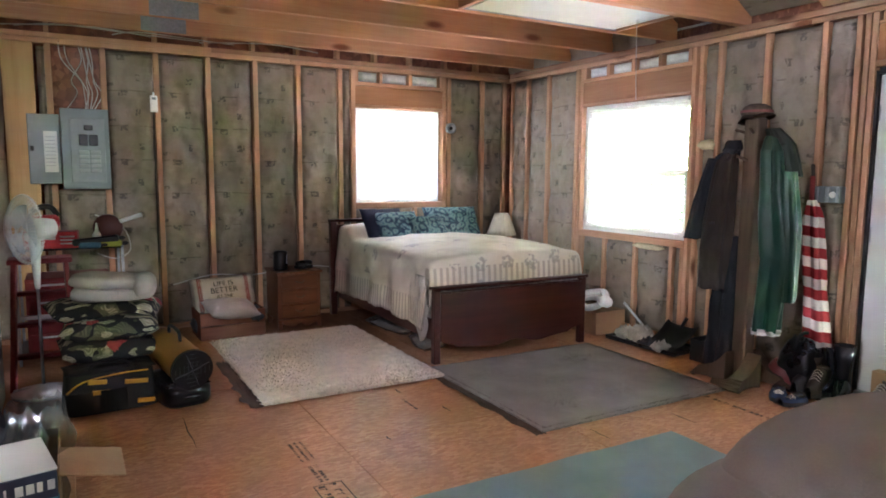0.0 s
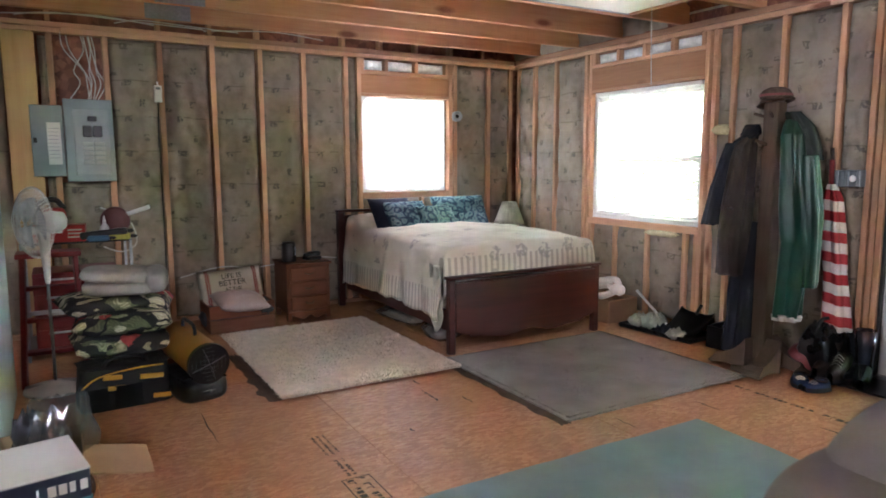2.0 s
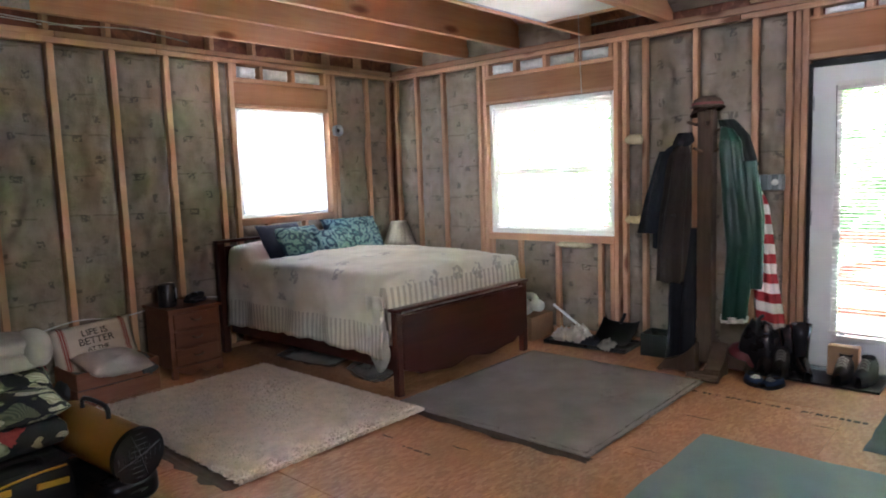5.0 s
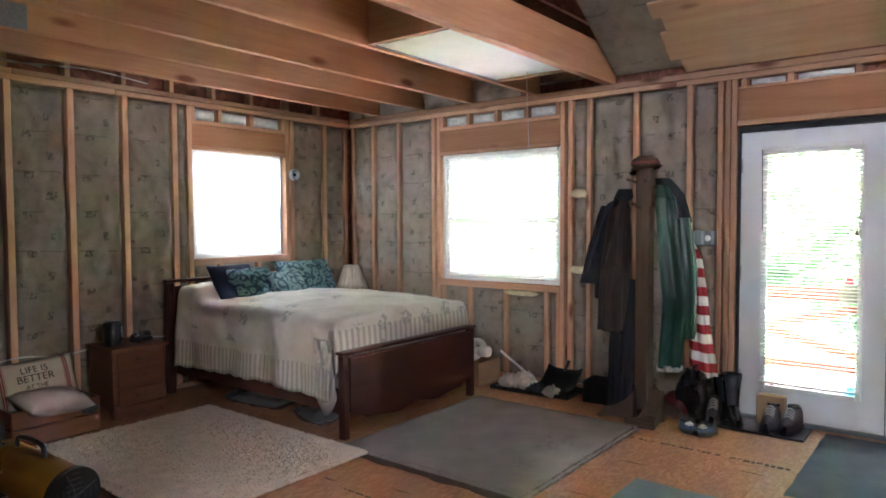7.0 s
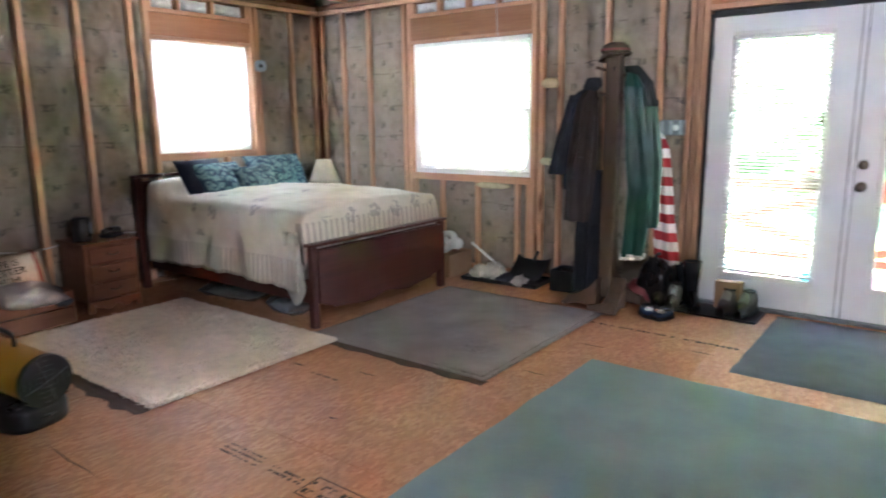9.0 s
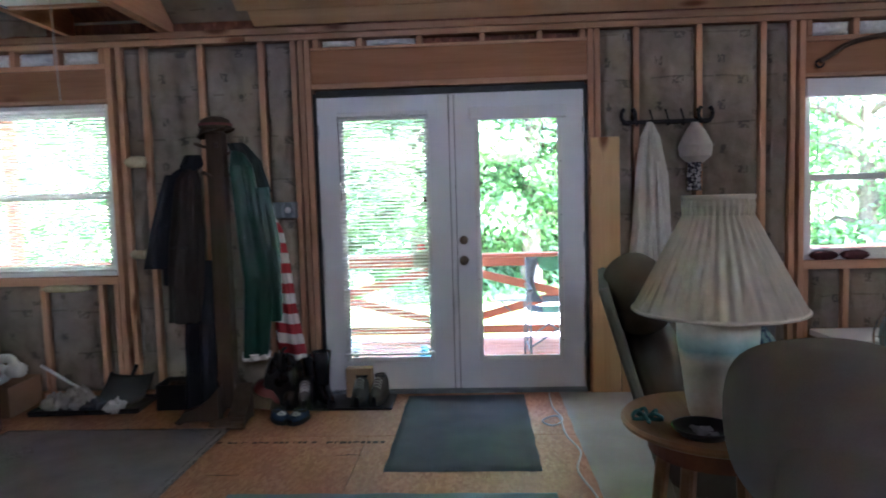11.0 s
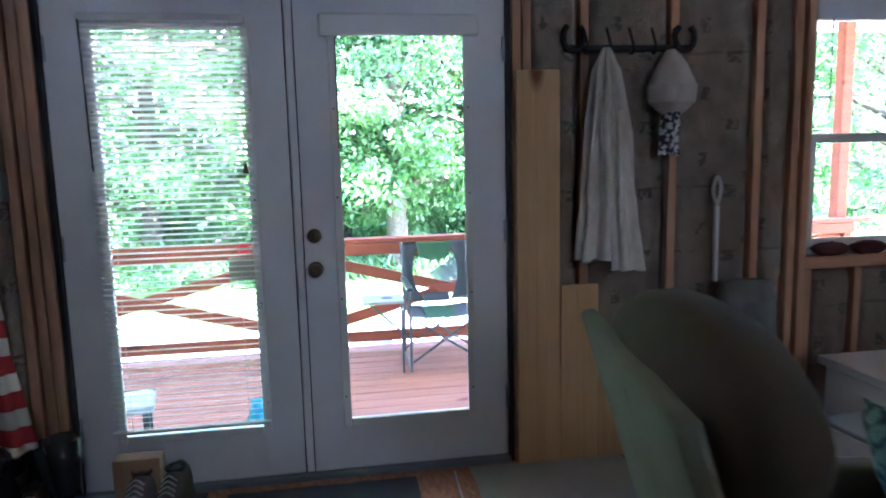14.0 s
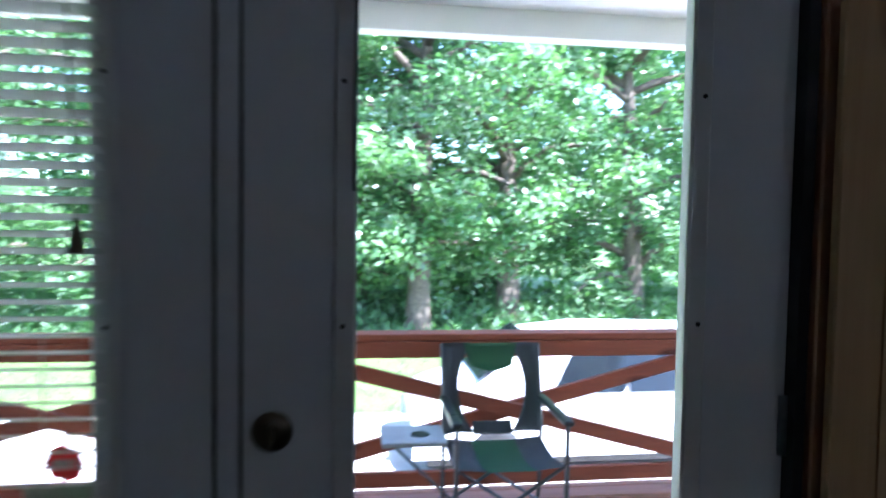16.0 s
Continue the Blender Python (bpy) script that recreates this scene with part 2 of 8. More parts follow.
def beam(a, b, w, h, bevel=0.0, bm=None, roll=0.0):
    """A bar of section w by h from a to b."""
    bm = bm or bmesh.new()
    a, b = Vector(a), Vector(b)
    q = (b - a).to_track_quat("Z", "Y")
    m = Matrix.Translation((a + b) / 2) @ q.to_matrix().to_4x4() @ Matrix.Rotation(roll, 4, "Z") @ Matrix.Diagonal((w, h, (b - a).length, 1))
    r = bmesh.ops.create_cube(bm, size=1, matrix=m)
    if bevel:
        bmesh.ops.bevel(bm, geom=list({e for v in r["verts"] for e in v.link_edges}), offset=bevel, segments=1, affect="EDGES")
    return bm


def lathe(profile, segs=32, at=(0, 0, 0), bm=None, axis="z"):
    """Turn a profile of (radius, height) round an axis."""
    bm = bm or bmesh.new()
    rings = []
    for r, h in profile:
        ring = []
        for i in range(segs):
            a = 2 * math.pi * i / segs
            p = (r * math.cos(a), r * math.sin(a), h)
            if axis == "x":
                p = (h, p[0], p[1])
            elif axis == "y":
                p = (p[1], h, p[0])
            ring.append(bm.verts.new((p[0] + at[0], p[1] + at[1], p[2] + at[2])))
        rings.append(ring)
    for a, b in zip(rings, rings[1:]):
        for i in range(segs):
            j = (i + 1) % segs
            bm.faces.new((a[i], a[j], b[j], b[i]))
    for ring, flip in ((rings[0], True), (rings[-1], False)):
        try:
            bm.faces.new(ring[::-1] if flip else ring)
        except ValueError:
            pass
    return bm


def tube(points, r, segs=8, bm=None, smooth=4):
    """A round wire along points, smoothed between them."""
    bm = bm or bmesh.new()
    pts = [Vector(p) for p in points]
    if smooth > 1 and len(pts) > 2:
        out = []
        for i in range(len(pts) - 1):
            p0, p1, p2, p3 = pts[max(i - 1, 0)], pts[i], pts[i + 1], pts[min(i + 2, len(pts) - 1)]
            for k in range(smooth):
                t = k / smooth
                out.append(0.5 * ((2 * p1) + (p2 - p0) * t + (2 * p0 - 5 * p1 + 4 * p2 - p3) * t * t + (3 * p1 - p0 - 3 * p2 + p3) * t ** 3))
        pts = out + [pts[-1]]
    rings = []
    up = Vector((0.13, 0.31, 0.94))
    for i, p in enumerate(pts):
        d = (pts[min(i + 1, len(pts) - 1)] - pts[max(i - 1, 0)]).normalized()
        u = d.cross(up)
        u = u.normalized() if u.length > 1e-4 else Vector((1, 0, 0))
        w = d.cross(u).normalized()
        rr = r[i * len(r) // len(pts)] if isinstance(r, (list, tuple)) else r
        rings.append([bm.verts.new(p + rr * (math.cos(2 * math.pi * k / segs) * u + math.sin(2 * math.pi * k / segs) * w)) for k in range(segs)])
    for a, b in zip(rings, rings[1:]):
        for i in range(segs):
            j = (i + 1) % segs
            bm.faces.new((a[i], a[j], b[j], b[i]))
    bm.faces.new(rings[0][::-1])
    bm.faces.new(rings[-1])
    return bm


def sheet(nu, nv, f, bm=None, close_u=False):
    """A skin of nu by nv cells; f(u, v) gives the place, u and v from 0 to 1."""
    bm = bm or bmesh.new()
    vs = [[bm.verts.new(f(i / nu, j / nv)) for j in range(nv + 1)] for i in range(nu if close_u else nu + 1)]
    for i in range(nu):
        a, b = vs[i], vs[(i + 1) % len(vs)]
        for j in range(nv):
            bm.faces.new((a[j], b[j], b[j + 1], a[j + 1]))
    return bm


def thicken(bm, d):
    bmesh.ops.solidify(bm, geom=list(bm.faces), thickness=d)
    return bm


def nz(x, y, z=0.0, s=1.0):
    return noise.noise(Vector((x * s, y * s, z * s)))


def cushion(w, d, h, n=14, pinch=0.5, seed=0.0, wrinkle=0.01):
    """A stuffed cushion, w by d, h thick in the middle, centred on its base."""
    bm = bmesh.new()

    def f(side):
        def g(u, v):
            x, y = (u - 0.5) * 2, (v - 0.5) * 2
            e = (1 - abs(x) ** 3.2) * (1 - abs(y) ** 3.2)
            t = h / 2 * max(e, 0) ** 0.45
            k = 1 - pinch * 0.12 * (1 - abs(x * y)) * (abs(x) ** 3 + abs(y) ** 3) / 2
            wr = wrinkle * nz(x * 2 + seed, y * 2, side * 3.0, 1.6) * e
            return (x * w / 2 * k, y * d / 2 * k, h / 2 + side * t + wr)
        return g
    sheet(n, n, f(1), bm)
    sheet(n, n, lambda u, v: f(-1)(1 - u, v), bm)
    bmesh.ops.remove_doubles(bm, verts=list(bm.verts), dist=1e-4)
    return bm


def moved(bm, m):
    bmesh.ops.transform(bm, matrix=m, verts=list(bm.verts))
    return bm


def puffy(w, d, h, amp=0.15, n=18, seed=0.0, power=3.0):
    """An overstuffed block: a rounded box with soft bulges, resting on z = 0."""
    def f(u, v):
        a, b = u * 2 * math.pi, (v - 0.5) * math.pi
        e = 2.0 / power
        c = lambda t: math.copysign(abs(math.cos(t)) ** e, math.cos(t))
        s = lambda t: math.copysign(abs(math.sin(t)) ** e, math.sin(t))
        x, y, z = c(b) * c(a), c(b) * s(a), s(b)
        k = 1 + 0.03 * nz(x * 2 + seed, y * 2, z * 2)
        return (x * w / 2 * k, y * d / 2 * k, h / 2 + z * h / 2 * k)
    bm = sheet(n * 2, n, f, close_u=True)
    bmesh.ops.remove_doubles(bm, verts=list(bm.verts), dist=1e-5)
    return bm

# ---- the house: framing, insulation, openings ----
NY, EX, TOP = 6.53, 4.55, 2.44
D = 0.089


def shared_box(name, material, cache={}):
    """A unit box mesh for pieces that share it."""
    key = (name, material.name)
    if key not in cache:
        cache[key] = mesh_of(box(-0.5, 0.5, -0.5, 0.5, -0.5, 0.5), name, material)
    return cache[key]


def piece(name, material, parent, x0, x1, y0, y1, z0, z1, bevel=0.003):
    ob = part(name, box(x0 - (x0 + x1) / 2, x1 - (x0 + x1) / 2, y0 - (y0 + y1) / 2, y1 - (y0 + y1) / 2, z0 - (z0 + z1) / 2, z1 - (z0 + z1) / 2, bevel), material, parent)
    ob.location = ((x0 + x1) / 2, (y0 + y1) / 2, (z0 + z1) / 2)
    return ob


def wall_with_holes(axis, at, thick, a0, a1, z0, z1, holes):
    """A sheet wall along x ('y' plane) or y ('x' plane) with openings cut through."""
    bm = bmesh.new()
    cuts = sorted({a0, a1, *(h[0] for h in holes), *(h[1] for h in holes)})
    zs = sorted({z0, z1, *(h[2] for h in holes), *(h[3] for h in holes)})
    for p, q in zip(cuts, cuts[1:]):
        for r, s in zip(zs, zs[1:]):
            if any(h[0] <= (p + q) / 2 <= h[1] and h[2] <= (r + s) / 2 <= h[3] for h in holes):
                continue
            if axis == "y":
                box(p, q, at, at + thick, r, s, bm=bm)
            else:
                box(at, at + thick, p, q, r, s, bm=bm)
    bmesh.ops.remove_doubles(bm, verts=list(bm.verts), dist=1e-5)
    return bm


# floor deck on joists, with strand board panels
floor = solo("floor", box(-3.6, EX + D, -4.0, NY + D, -0.20, -0.022), stud_x, "bare strand board subfloor of a room under construction", "floor", "structure")
WX, WZ = (2.70, 3.66), (1.11, 2.07)
EY2, EZ2 = (3.97, 5.27), (0.87, 2.07)
DY, DZ = (0.69, 2.54), (0.0, 2.08)
EY3, EZ3 = (-1.95, -0.72), (0.87, 2.07)

wall_n = solo("wall_north", wall_with_holes("y", NY + D, 0.03, -3.6, EX + D + 0.03, -0.2, 5.3, [(*WX, *WZ)]), osb_wall, "open stud wall with kraft faced insulation batts", "wall", "structure")
wall_e = solo("wall_east", wall_with_holes("x", EX + D, 0.03, -4.0, NY + D, -0.2, 2.62, [(*EY2, *EZ2), (*DY, *DZ), (*EY3, *EZ3)]), osb_wall, "open stud wall with windows and a pair of doors", "wall", "structure")
# unseen openings made up for the fill lamps; added sheets soften the sun
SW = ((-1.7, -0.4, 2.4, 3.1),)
WW = [(-0.2, 1.1, 2.45, 3.25)]
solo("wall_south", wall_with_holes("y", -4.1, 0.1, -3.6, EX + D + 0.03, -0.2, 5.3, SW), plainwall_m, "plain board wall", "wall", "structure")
solo("window_shade_south", box(-1.8, -0.3, -4.122, -4.104, 2.35, 3.15), sheet_m, "added white sheet that diffuses sun at an unseen made-up opening", "shade", "structure")
solo("window_shade_west", box(-3.72, -3.702, -0.3, 1.2, 2.4, 3.3), sheet_m, "added white sheet that diffuses sun at an unseen made-up opening", "shade", "structure")
solo("wall_west", wall_with_holes("x", -3.7, 0.1, -4.1, NY + D + 0.03, -0.2, 5.3, WW), plainwall_m, "plain board wall", "wall", "structure")


def stud_n(x, z0=0.038, z1=TOP, w=0.038):
    lean = rng.uniform(-0.003, 0.003)
    return piece("stud", stud_z, wall_n, x - w / 2 + lean, x + w / 2 + lean, NY + rng.uniform(-0.002, 0.003), NY + D - 0.002, z0, z1)


def stud_e(y, z0=0.038, z1=TOP, w=0.038):
    return piece("stud", stud_z, wall_e, EX + rng.uniform(-0.002, 0.003), EX + D - 0.002, y - w / 2, y + w / 2, z0, z1)


def batt(parent, a0, a1, z0, z1, plane, seed):
    """A faced insulation batt between two studs, puffed and wrinkled, stapled at its edges."""
    w, h = a1 - a0, z1 - z0
    nu, nv = 16, max(8, int(h / 0.028))

    def f(u, v):
        e = min(u, 1 - u) * w
        edge = min(1.0, e / 0.032) ** 0.6
        ends = min(1.0, min(v, 1 - v) * h / 0.05) ** 0.5
        wr = 0.016 * nz(u * w * 5 + seed, v * h * 2.2, seed, 1.0) + 0.010 * nz(u * w * 11, v * h * 7 + seed, seed, 1.3)
        cross = 0.010 * abs(nz(seed * 3, v * h * 5.0, 2.0)) * edge
        d = 0.05 - edge * ends * (0.046 + 1.9 * wr) + 1.3 * cross
        tuck = 0.004 * nz(v * h * 8, seed, 5.0)
        a = a0 + u * w + tuck * (1 - edge)
        d = max(d, -0.02)
        return (a, NY + d, z0 + v * h) if plane == "n" else (EX + d, a, z0 + v * h)
    bm = sheet(nu, nv, f)
    if plane == "n":
        bmesh.ops.reverse_faces(bm, faces=list(bm.faces))
    c = Vector(((a0 + a1) / 2, NY, z0) if plane == "n" else (EX, (a0 + a1) / 2, z0))
    bmesh.ops.translate(bm, verts=list(bm.verts), vec=-c)
    ob = part("insulation_batt", bm, kraft_m, parent, smooth=True)
    ob.location = c
    return ob


# north wall
piece("bottom_plate", stud_x, wall_n, -3.6, EX + D, NY, NY + D, 0.0, 0.038)
for x0, x1, dz in ((-3.6, 0.1, 0), (0.104, 2.02, 0.004), (2.024, EX + D, 0)):
    piece("top_plate", stud_x, wall_n, x0, x1, NY - 0.002, NY + D, TOP + 0.001, TOP + 0.039 + dz)
for x0, x1 in ((-3.6, 1.3), (1.303, EX - 0.004)):
    piece("top_plate", stud_x, wall_n, x0, x1, NY + 0.004, NY + D, TOP + 0.046, TOP + 0.086)
nx = [-1.2, -0.8, 0.02, 0.42, 0.833, 1.265, 1.685, 2.097, 2.52, 2.655, 3.705, 3.765, 4.20, 4.50]
for x in nx:
    stud_n(x, w=0.046)
piece("wide_board", pale_z, wall_n, -0.30, -0.08, NY - 0.012, NY + D - 0.004, 0.04, TOP - 0.002)
for i, (a, b) in enumerate(((0.44, 0.81), (0.85, 1.23), (1.27, 1.65), (1.69, 2.07), (2.11, 2.50), (2.54, 2.635), (3.785, 4.18), (4.22, 4.48), (-0.78, -0.31))):
    batt(wall_n, a, b, 0.04, TOP - 0.004, "n", i * 3.7 + 1)
batt(wall_n, -0.06, 0.0, 0.04, TOP - 0.02, "n", 77)
batt(wall_n, 0.04, 0.40, 0.04, 1.26, "n", 99)
piece("header", header_x, wall_n, 2.676, 3.684, NY + 0.006, NY + D - 0.004, 2.105, 2.285)
piece("header_strip", stud_x, wall_n, 2.676, 3.684, NY - 0.001, NY + D - 0.004, 2.287, 2.325)
piece("header_strip", stud_x, wall_n, 2.676, 3.684, NY - 0.006, NY + D - 0.004, 2.072, 2.103)
for x in (2.695, 2.96, 3.30, 3.665):
    piece("cripple", stud_z, wall_n, x - 0.019, x + 0.019, NY + 0.001, NY + D - 0.003, 2.326, TOP - 0.001)


def foam(parent, a0, a1, z0, z1, plane, seed):
    def f(u, v):
        e = min(u, 1 - u, v, 1 - v)
        d = 0.05 - 0.035 * min(1, e * 6) + 0.014 * nz(u * 5 + seed, v * 3, seed, 1.4)
        a, z = a0 + u * (a1 - a0), z0 + v * (z1 - z0)
        return (a, NY + d, z) if plane == "n" else (EX + d, a, z)
    bm = sheet(14, 7, f)
    return part("foam_fill", bm, foam_m, parent, "lumpy white foam", smooth=True)


for i, (a, b) in enumerate(((2.715, 2.94), (2.98, 3.28), (3.32, 3.645))):
    foam(wall_n, a + 0.01, b - 0.01, 2.335, TOP - 0.012, "n", i * 5.0)
piece("window_stool", stud_x, wall_n, 2.676, 3.684, NY - 0.004, NY + D - 0.004, 1.05, 1.108)
for x in (2.95, 3.36):
    stud_n(x, 0.04, 1.049)
for i, (a, b) in enumerate(((2.68, 2.93), (2.97, 3.34), (3.38, 3.68))):
    batt(wall_n, a, b, 0.04, 1.048, "n", i * 2.1 + 50)
# gable framing above the plate
for x in (0.02, 0.83, 1.25, 1.67, 2.09, 2.50, 2.90, 3.30, 3.72, 4.12):
    piece("gable_stud", stud_z, wall_n, x - 0.019, x + 0.019, NY + 0.001, NY + D - 0.002, TOP + 0.088, 3.3)

# east wall
for y0, y1 in ((DY[1], NY - 0.004), (-4.0, DY[0])):
    piece("bottom_plate", stud_y, wall_e, EX, EX + D, y0, y1, 0.0, 0.038)
for y0, y1 in ((-4.0, 2.98), (2.983, NY - 0.004)):
    piece("top_plate", stud_y, wall_e, EX - 0.002, EX + D, y0, y1, TOP + 0.001, TOP + 0.04)
piece("top_plate", stud_y, wall_e, EX + 0.003, EX + D, -4.0, NY - 0.004, TOP + 0.046, TOP + 0.09)
for y in (6.48, 6.18, 5.82, 5.36, 5.292, 3.945, 3.87, 3.70, 3.30, 2.88, 2.658, 2.606, 2.562, 0.668, 0.625, 0.37, -0.04, -0.45, -0.64, -0.70, -1.975, -2.04, -2.45, -2.86, -3.27):
    stud_e(y)
bays = ((6.20, 6.46), (5.84, 6.16), (5.38, 5.80), (3.89, 3.68 + 0.17), (3.72, 3.85), (3.32, 3.68), (2.90, 3.28), (2.68, 2.86), (0.39, 0.60), (-0.02, 0.35), (-0.43, -0.06), (-0.62, -0.47), (-2.43, -2.06), (-2.84, -2.47))
for i, (a, b) in enumerate(bays):
    if b > a:
        batt(wall_e, a, b, 0.04, TOP - 0.004, "e", i * 4.3 + 20)
for (y0, y1), z0 in ((EY2, EZ2[0]), (EY3, EZ3[0])):
    piece("header", header_y, wall_e, EX + 0.006, EX + D - 0.004, y0 - 0.005, y1 + 0.005, 2.10, 2.30)
    piece("header_strip", stud_y, wall_e, EX - 0.004, EX + D - 0.004, y0 - 0.005, y1 + 0.005, 2.072, 2.098)
    piece("header_strip", stud_y, wall_e, EX - 0.001, EX + D - 0.004, y0 - 0.005, y1 + 0.005, 2.302, 2.335)
    piece("window_stool", stud_y, wall_e, EX - 0.004, EX + D - 0.004, y0 - 0.005, y1 + 0.005, 0.812, z0)
    ys = [y0 + 0.02 + k * (y1 - y0 - 0.04) / 4 for k in range(5)]
    for y in ys:
        piece("cripple", stud_z, wall_e, EX + 0.001, EX + D - 0.003, y - 0.019, y + 0.019, 2.336, TOP - 0.001)
    for k, (p, q) in enumerate(zip(ys, ys[1:])):
        foam(wall_e, p + 0.03, q - 0.03, 2.345, TOP - 0.012, "e", k * 3.0 + y0)
    low = [y0 + 0.015, y0 + 0.13, y0 + 0.55, y0 + 0.95, y1 - 0.015]
    for y in low:
        piece("cripple", stud_z, wall_e, EX + 0.001, EX + D - 0.003, y - 0.019, y + 0.019, 0.039, 0.811)
    for k, (p, q) in enumerate(zip(low, low[1:])):
        batt(wall_e, p + 0.02, q - 0.02, 0.04, 0.808, "e", k * 6.1 + 70 + y0)
piece("header", header_y, wall_e, EX + 0.004, EX + D - 0.004, 0.69, 2.54, 2.145, 2.365)
piece("header_strip", stud_y, wall_e, EX - 0.006, EX + D - 0.004, 0.69, 2.54, 2.105, 2.143)
piece("header_strip", stud_y, wall_e, EX, EX + D - 0.004, 0.69, 2.54, 2.367, 2.385)
for y in (0.72, 1.0, 1.38, 1.80, 2.2, 2.5):
    piece("cripple", stud_z, wall_e, EX + 0.001, EX + D - 0.003, y - 0.019, y + 0.019, 2.386, TOP - 0.001)
foam(wall_e, 1.83, 2.16, 2.39, TOP - 0.006, "e", 9.0)
foam(wall_e, 2.24, 2.46, 2.39, TOP - 0.006, "e", 19.0)
part("foam_block", cushion(0.08, 0.16, 0.08), yellow_foam, wall_e, "yellow foam lump", True).location = (EX + 0.02, 3.785, 1.62)
part("foam_block", cushion(0.08, 0.16, 0.08), yellow_foam, wall_e, "yellow foam lump", True).location = (EX + 0.02, 3.785, 0.98)
part("foam_block", cushion(0.05, 0.36, 0.05), yellow_foam, wall_e, "yellow foam lump", True).location = (EX - 0.005, 4.34, 0.765)

# ceiling: joists along x, strand board above, pine boards on the slope
for i, y in enumerate((6.10, 5.50, 4.91, 4.22)):
    j = solo("ceiling_joist", moved(box(-3.6, EX + 0.08, -0.019, 0.019, -0.143, 0.143, 0.004), Matrix.Translation((0, 0, 0))), joist_m, "bare spruce ceiling joist with knots", "joist", "structure", "ceiling joists")
    j.location = (0, y, TOP + 0.09 + 0.144)
for y in (3.56, 3.519):
    j = solo("ceiling_joist", box(-3.6, EX + 0.08, -0.019, 0.019, -0.143, 0.143, 0.004), joist_m, "bare spruce ceiling joist, doubled", "joist", "structure", "ceiling joists")
    j.location = (0, y, TOP + 0.09 + 0.144)
ceil_n = bmesh.new()
box(-3.6, 2.70, 3.50, NY + 0.02, 2.82, 2.838, bm=ceil_n)
box(2.70, 4.30, 4.24, NY + 0.02, 2.82, 2.838, bm=ceil_n)
box(4.30, EX + 0.1, 3.50, NY + 0.02, 2.82, 2.838, bm=ceil_n)
box(2.70, 4.30, 3.50, 4.24, 2.90, 2.92, bm=ceil_n)
solo("ceiling", ceil_n, osb_wall, "strand board attic floor above open joists", "ceiling", "structure")
SL = math.tan(radians(32))
ceil_s = bmesh.new()


def slope_board(bm, y0, y1, s0, s1, lift, thick):
    """A board on the roof slope that rises westward from the plate; s is metres along the slope."""
    c, s = math.cos(radians(32)), math.sin(radians(32))
    vs = []
    for t in (lift, lift + thick):
        for sv, yv in ((s0, y0), (s1, y0), (s1, y1), (s0, y1)):
            vs.append(bm.verts.new((EX + 0.02 - sv * c + t * s, yv, 2.545 + sv * s + t * c)))
    for q in ((3, 2, 1, 0), (4, 5, 6, 7), (0, 1, 5, 4), (1, 2, 6, 5), (2, 3, 7, 6), (3, 0, 4, 7)):
        bm.faces.new([vs[k] for k in q])


r2 = random.Random(3)
for k in range(36):
    edge = 2.93 + (0.06 if k % 3 else 0.0) - (0.28 if k > 3 else 0.0) * (k % 4 == 1)
    slope_board(ceil_s, -4.0, edge + r2.uniform(-0.02, 0.02), k * 0.14, k * 0.14 + 0.136, 0.0, 0.018)
solo("ceiling_slope", ceil_s, pale_y, "knotty pine boards on the sloped ceiling", "ceiling", "structure")
upper = bmesh.new()
slope_board(upper, -4.0, NY + 0.1, -0.5, 5.4, 0.14, 0.03)
box(-3.7, 0.35, -4.0, NY + 0.1, 5.2, 5.25, bm=upper)
solo("roof", upper, osb_wall, "strand board roof deck", "roof", "structure")
for k, y in enumerate((2.9, 2.5)):
    rb = bmesh.new()
    slope_board(rb, y - 0.019, y + 0.019, 0.0, 5.0, 0.025, 0.11)
    solo("rafter", rb, joist_m, "bare rafter on the roof slope", "rafter", "structure", "rafters")
ib = bmesh.new()
slope_board(ib, 2.9, 3.49, 0.0, 4.0, 0.06, 0.05)
solo("roof_insulation", ib, kraft_m, "kraft faced insulation between the rafters", "insulation", "structure")
for i, (y0, y1) in enumerate(((6.12, 6.5), (5.52, 6.05), (4.93, 5.46), (4.34, 4.87))):
    bm = sheet(10, 8, lambda u, v: (EX - 0.02 + 0.05 * nz(u * 4 + i, v * 3, i), y0 + u * (y1 - y0), 2.53 + v * 0.28))
    solo("eave_insulation", bm, kraft_m, "crumpled insulation stuffed at the eave", "insulation", "structure", smooth=True)

# partition end beside the ladder; its unseen south stretch is added to block west light
solo("partition_wall", box(-0.46, -0.30, 3.2, 5.02, 0, 2.5, 0.006), drywall_m, "pale board partition with bare patches", "wall", "structure")

# strand board floor panels
for i in range(7):
    for j in range(5):
        x0, y0 = -3.6 + 1.223 * i, -4.0 + 2.44 * j + (1.22 if i % 2 else 0.0)
        x1, y1 = min(x0 + 1.220, EX + D), min(y0 + 2.437, NY + D)
        if y1 > y0 and x1 > x0:
            piece("floor_panel", osb_floor, floor, x0, x1, y0, y1, -0.02, 0.0, 0.0015)
for j in range(1):
    for i in (1, 3, 5):
        piece("floor_panel", osb_floor, floor, -3.6 + 1.223 * i, min(-3.6 + 1.223 * i + 1.22, EX + D), -4.0, -2.783, -0.02, 0.0, 0.0015)


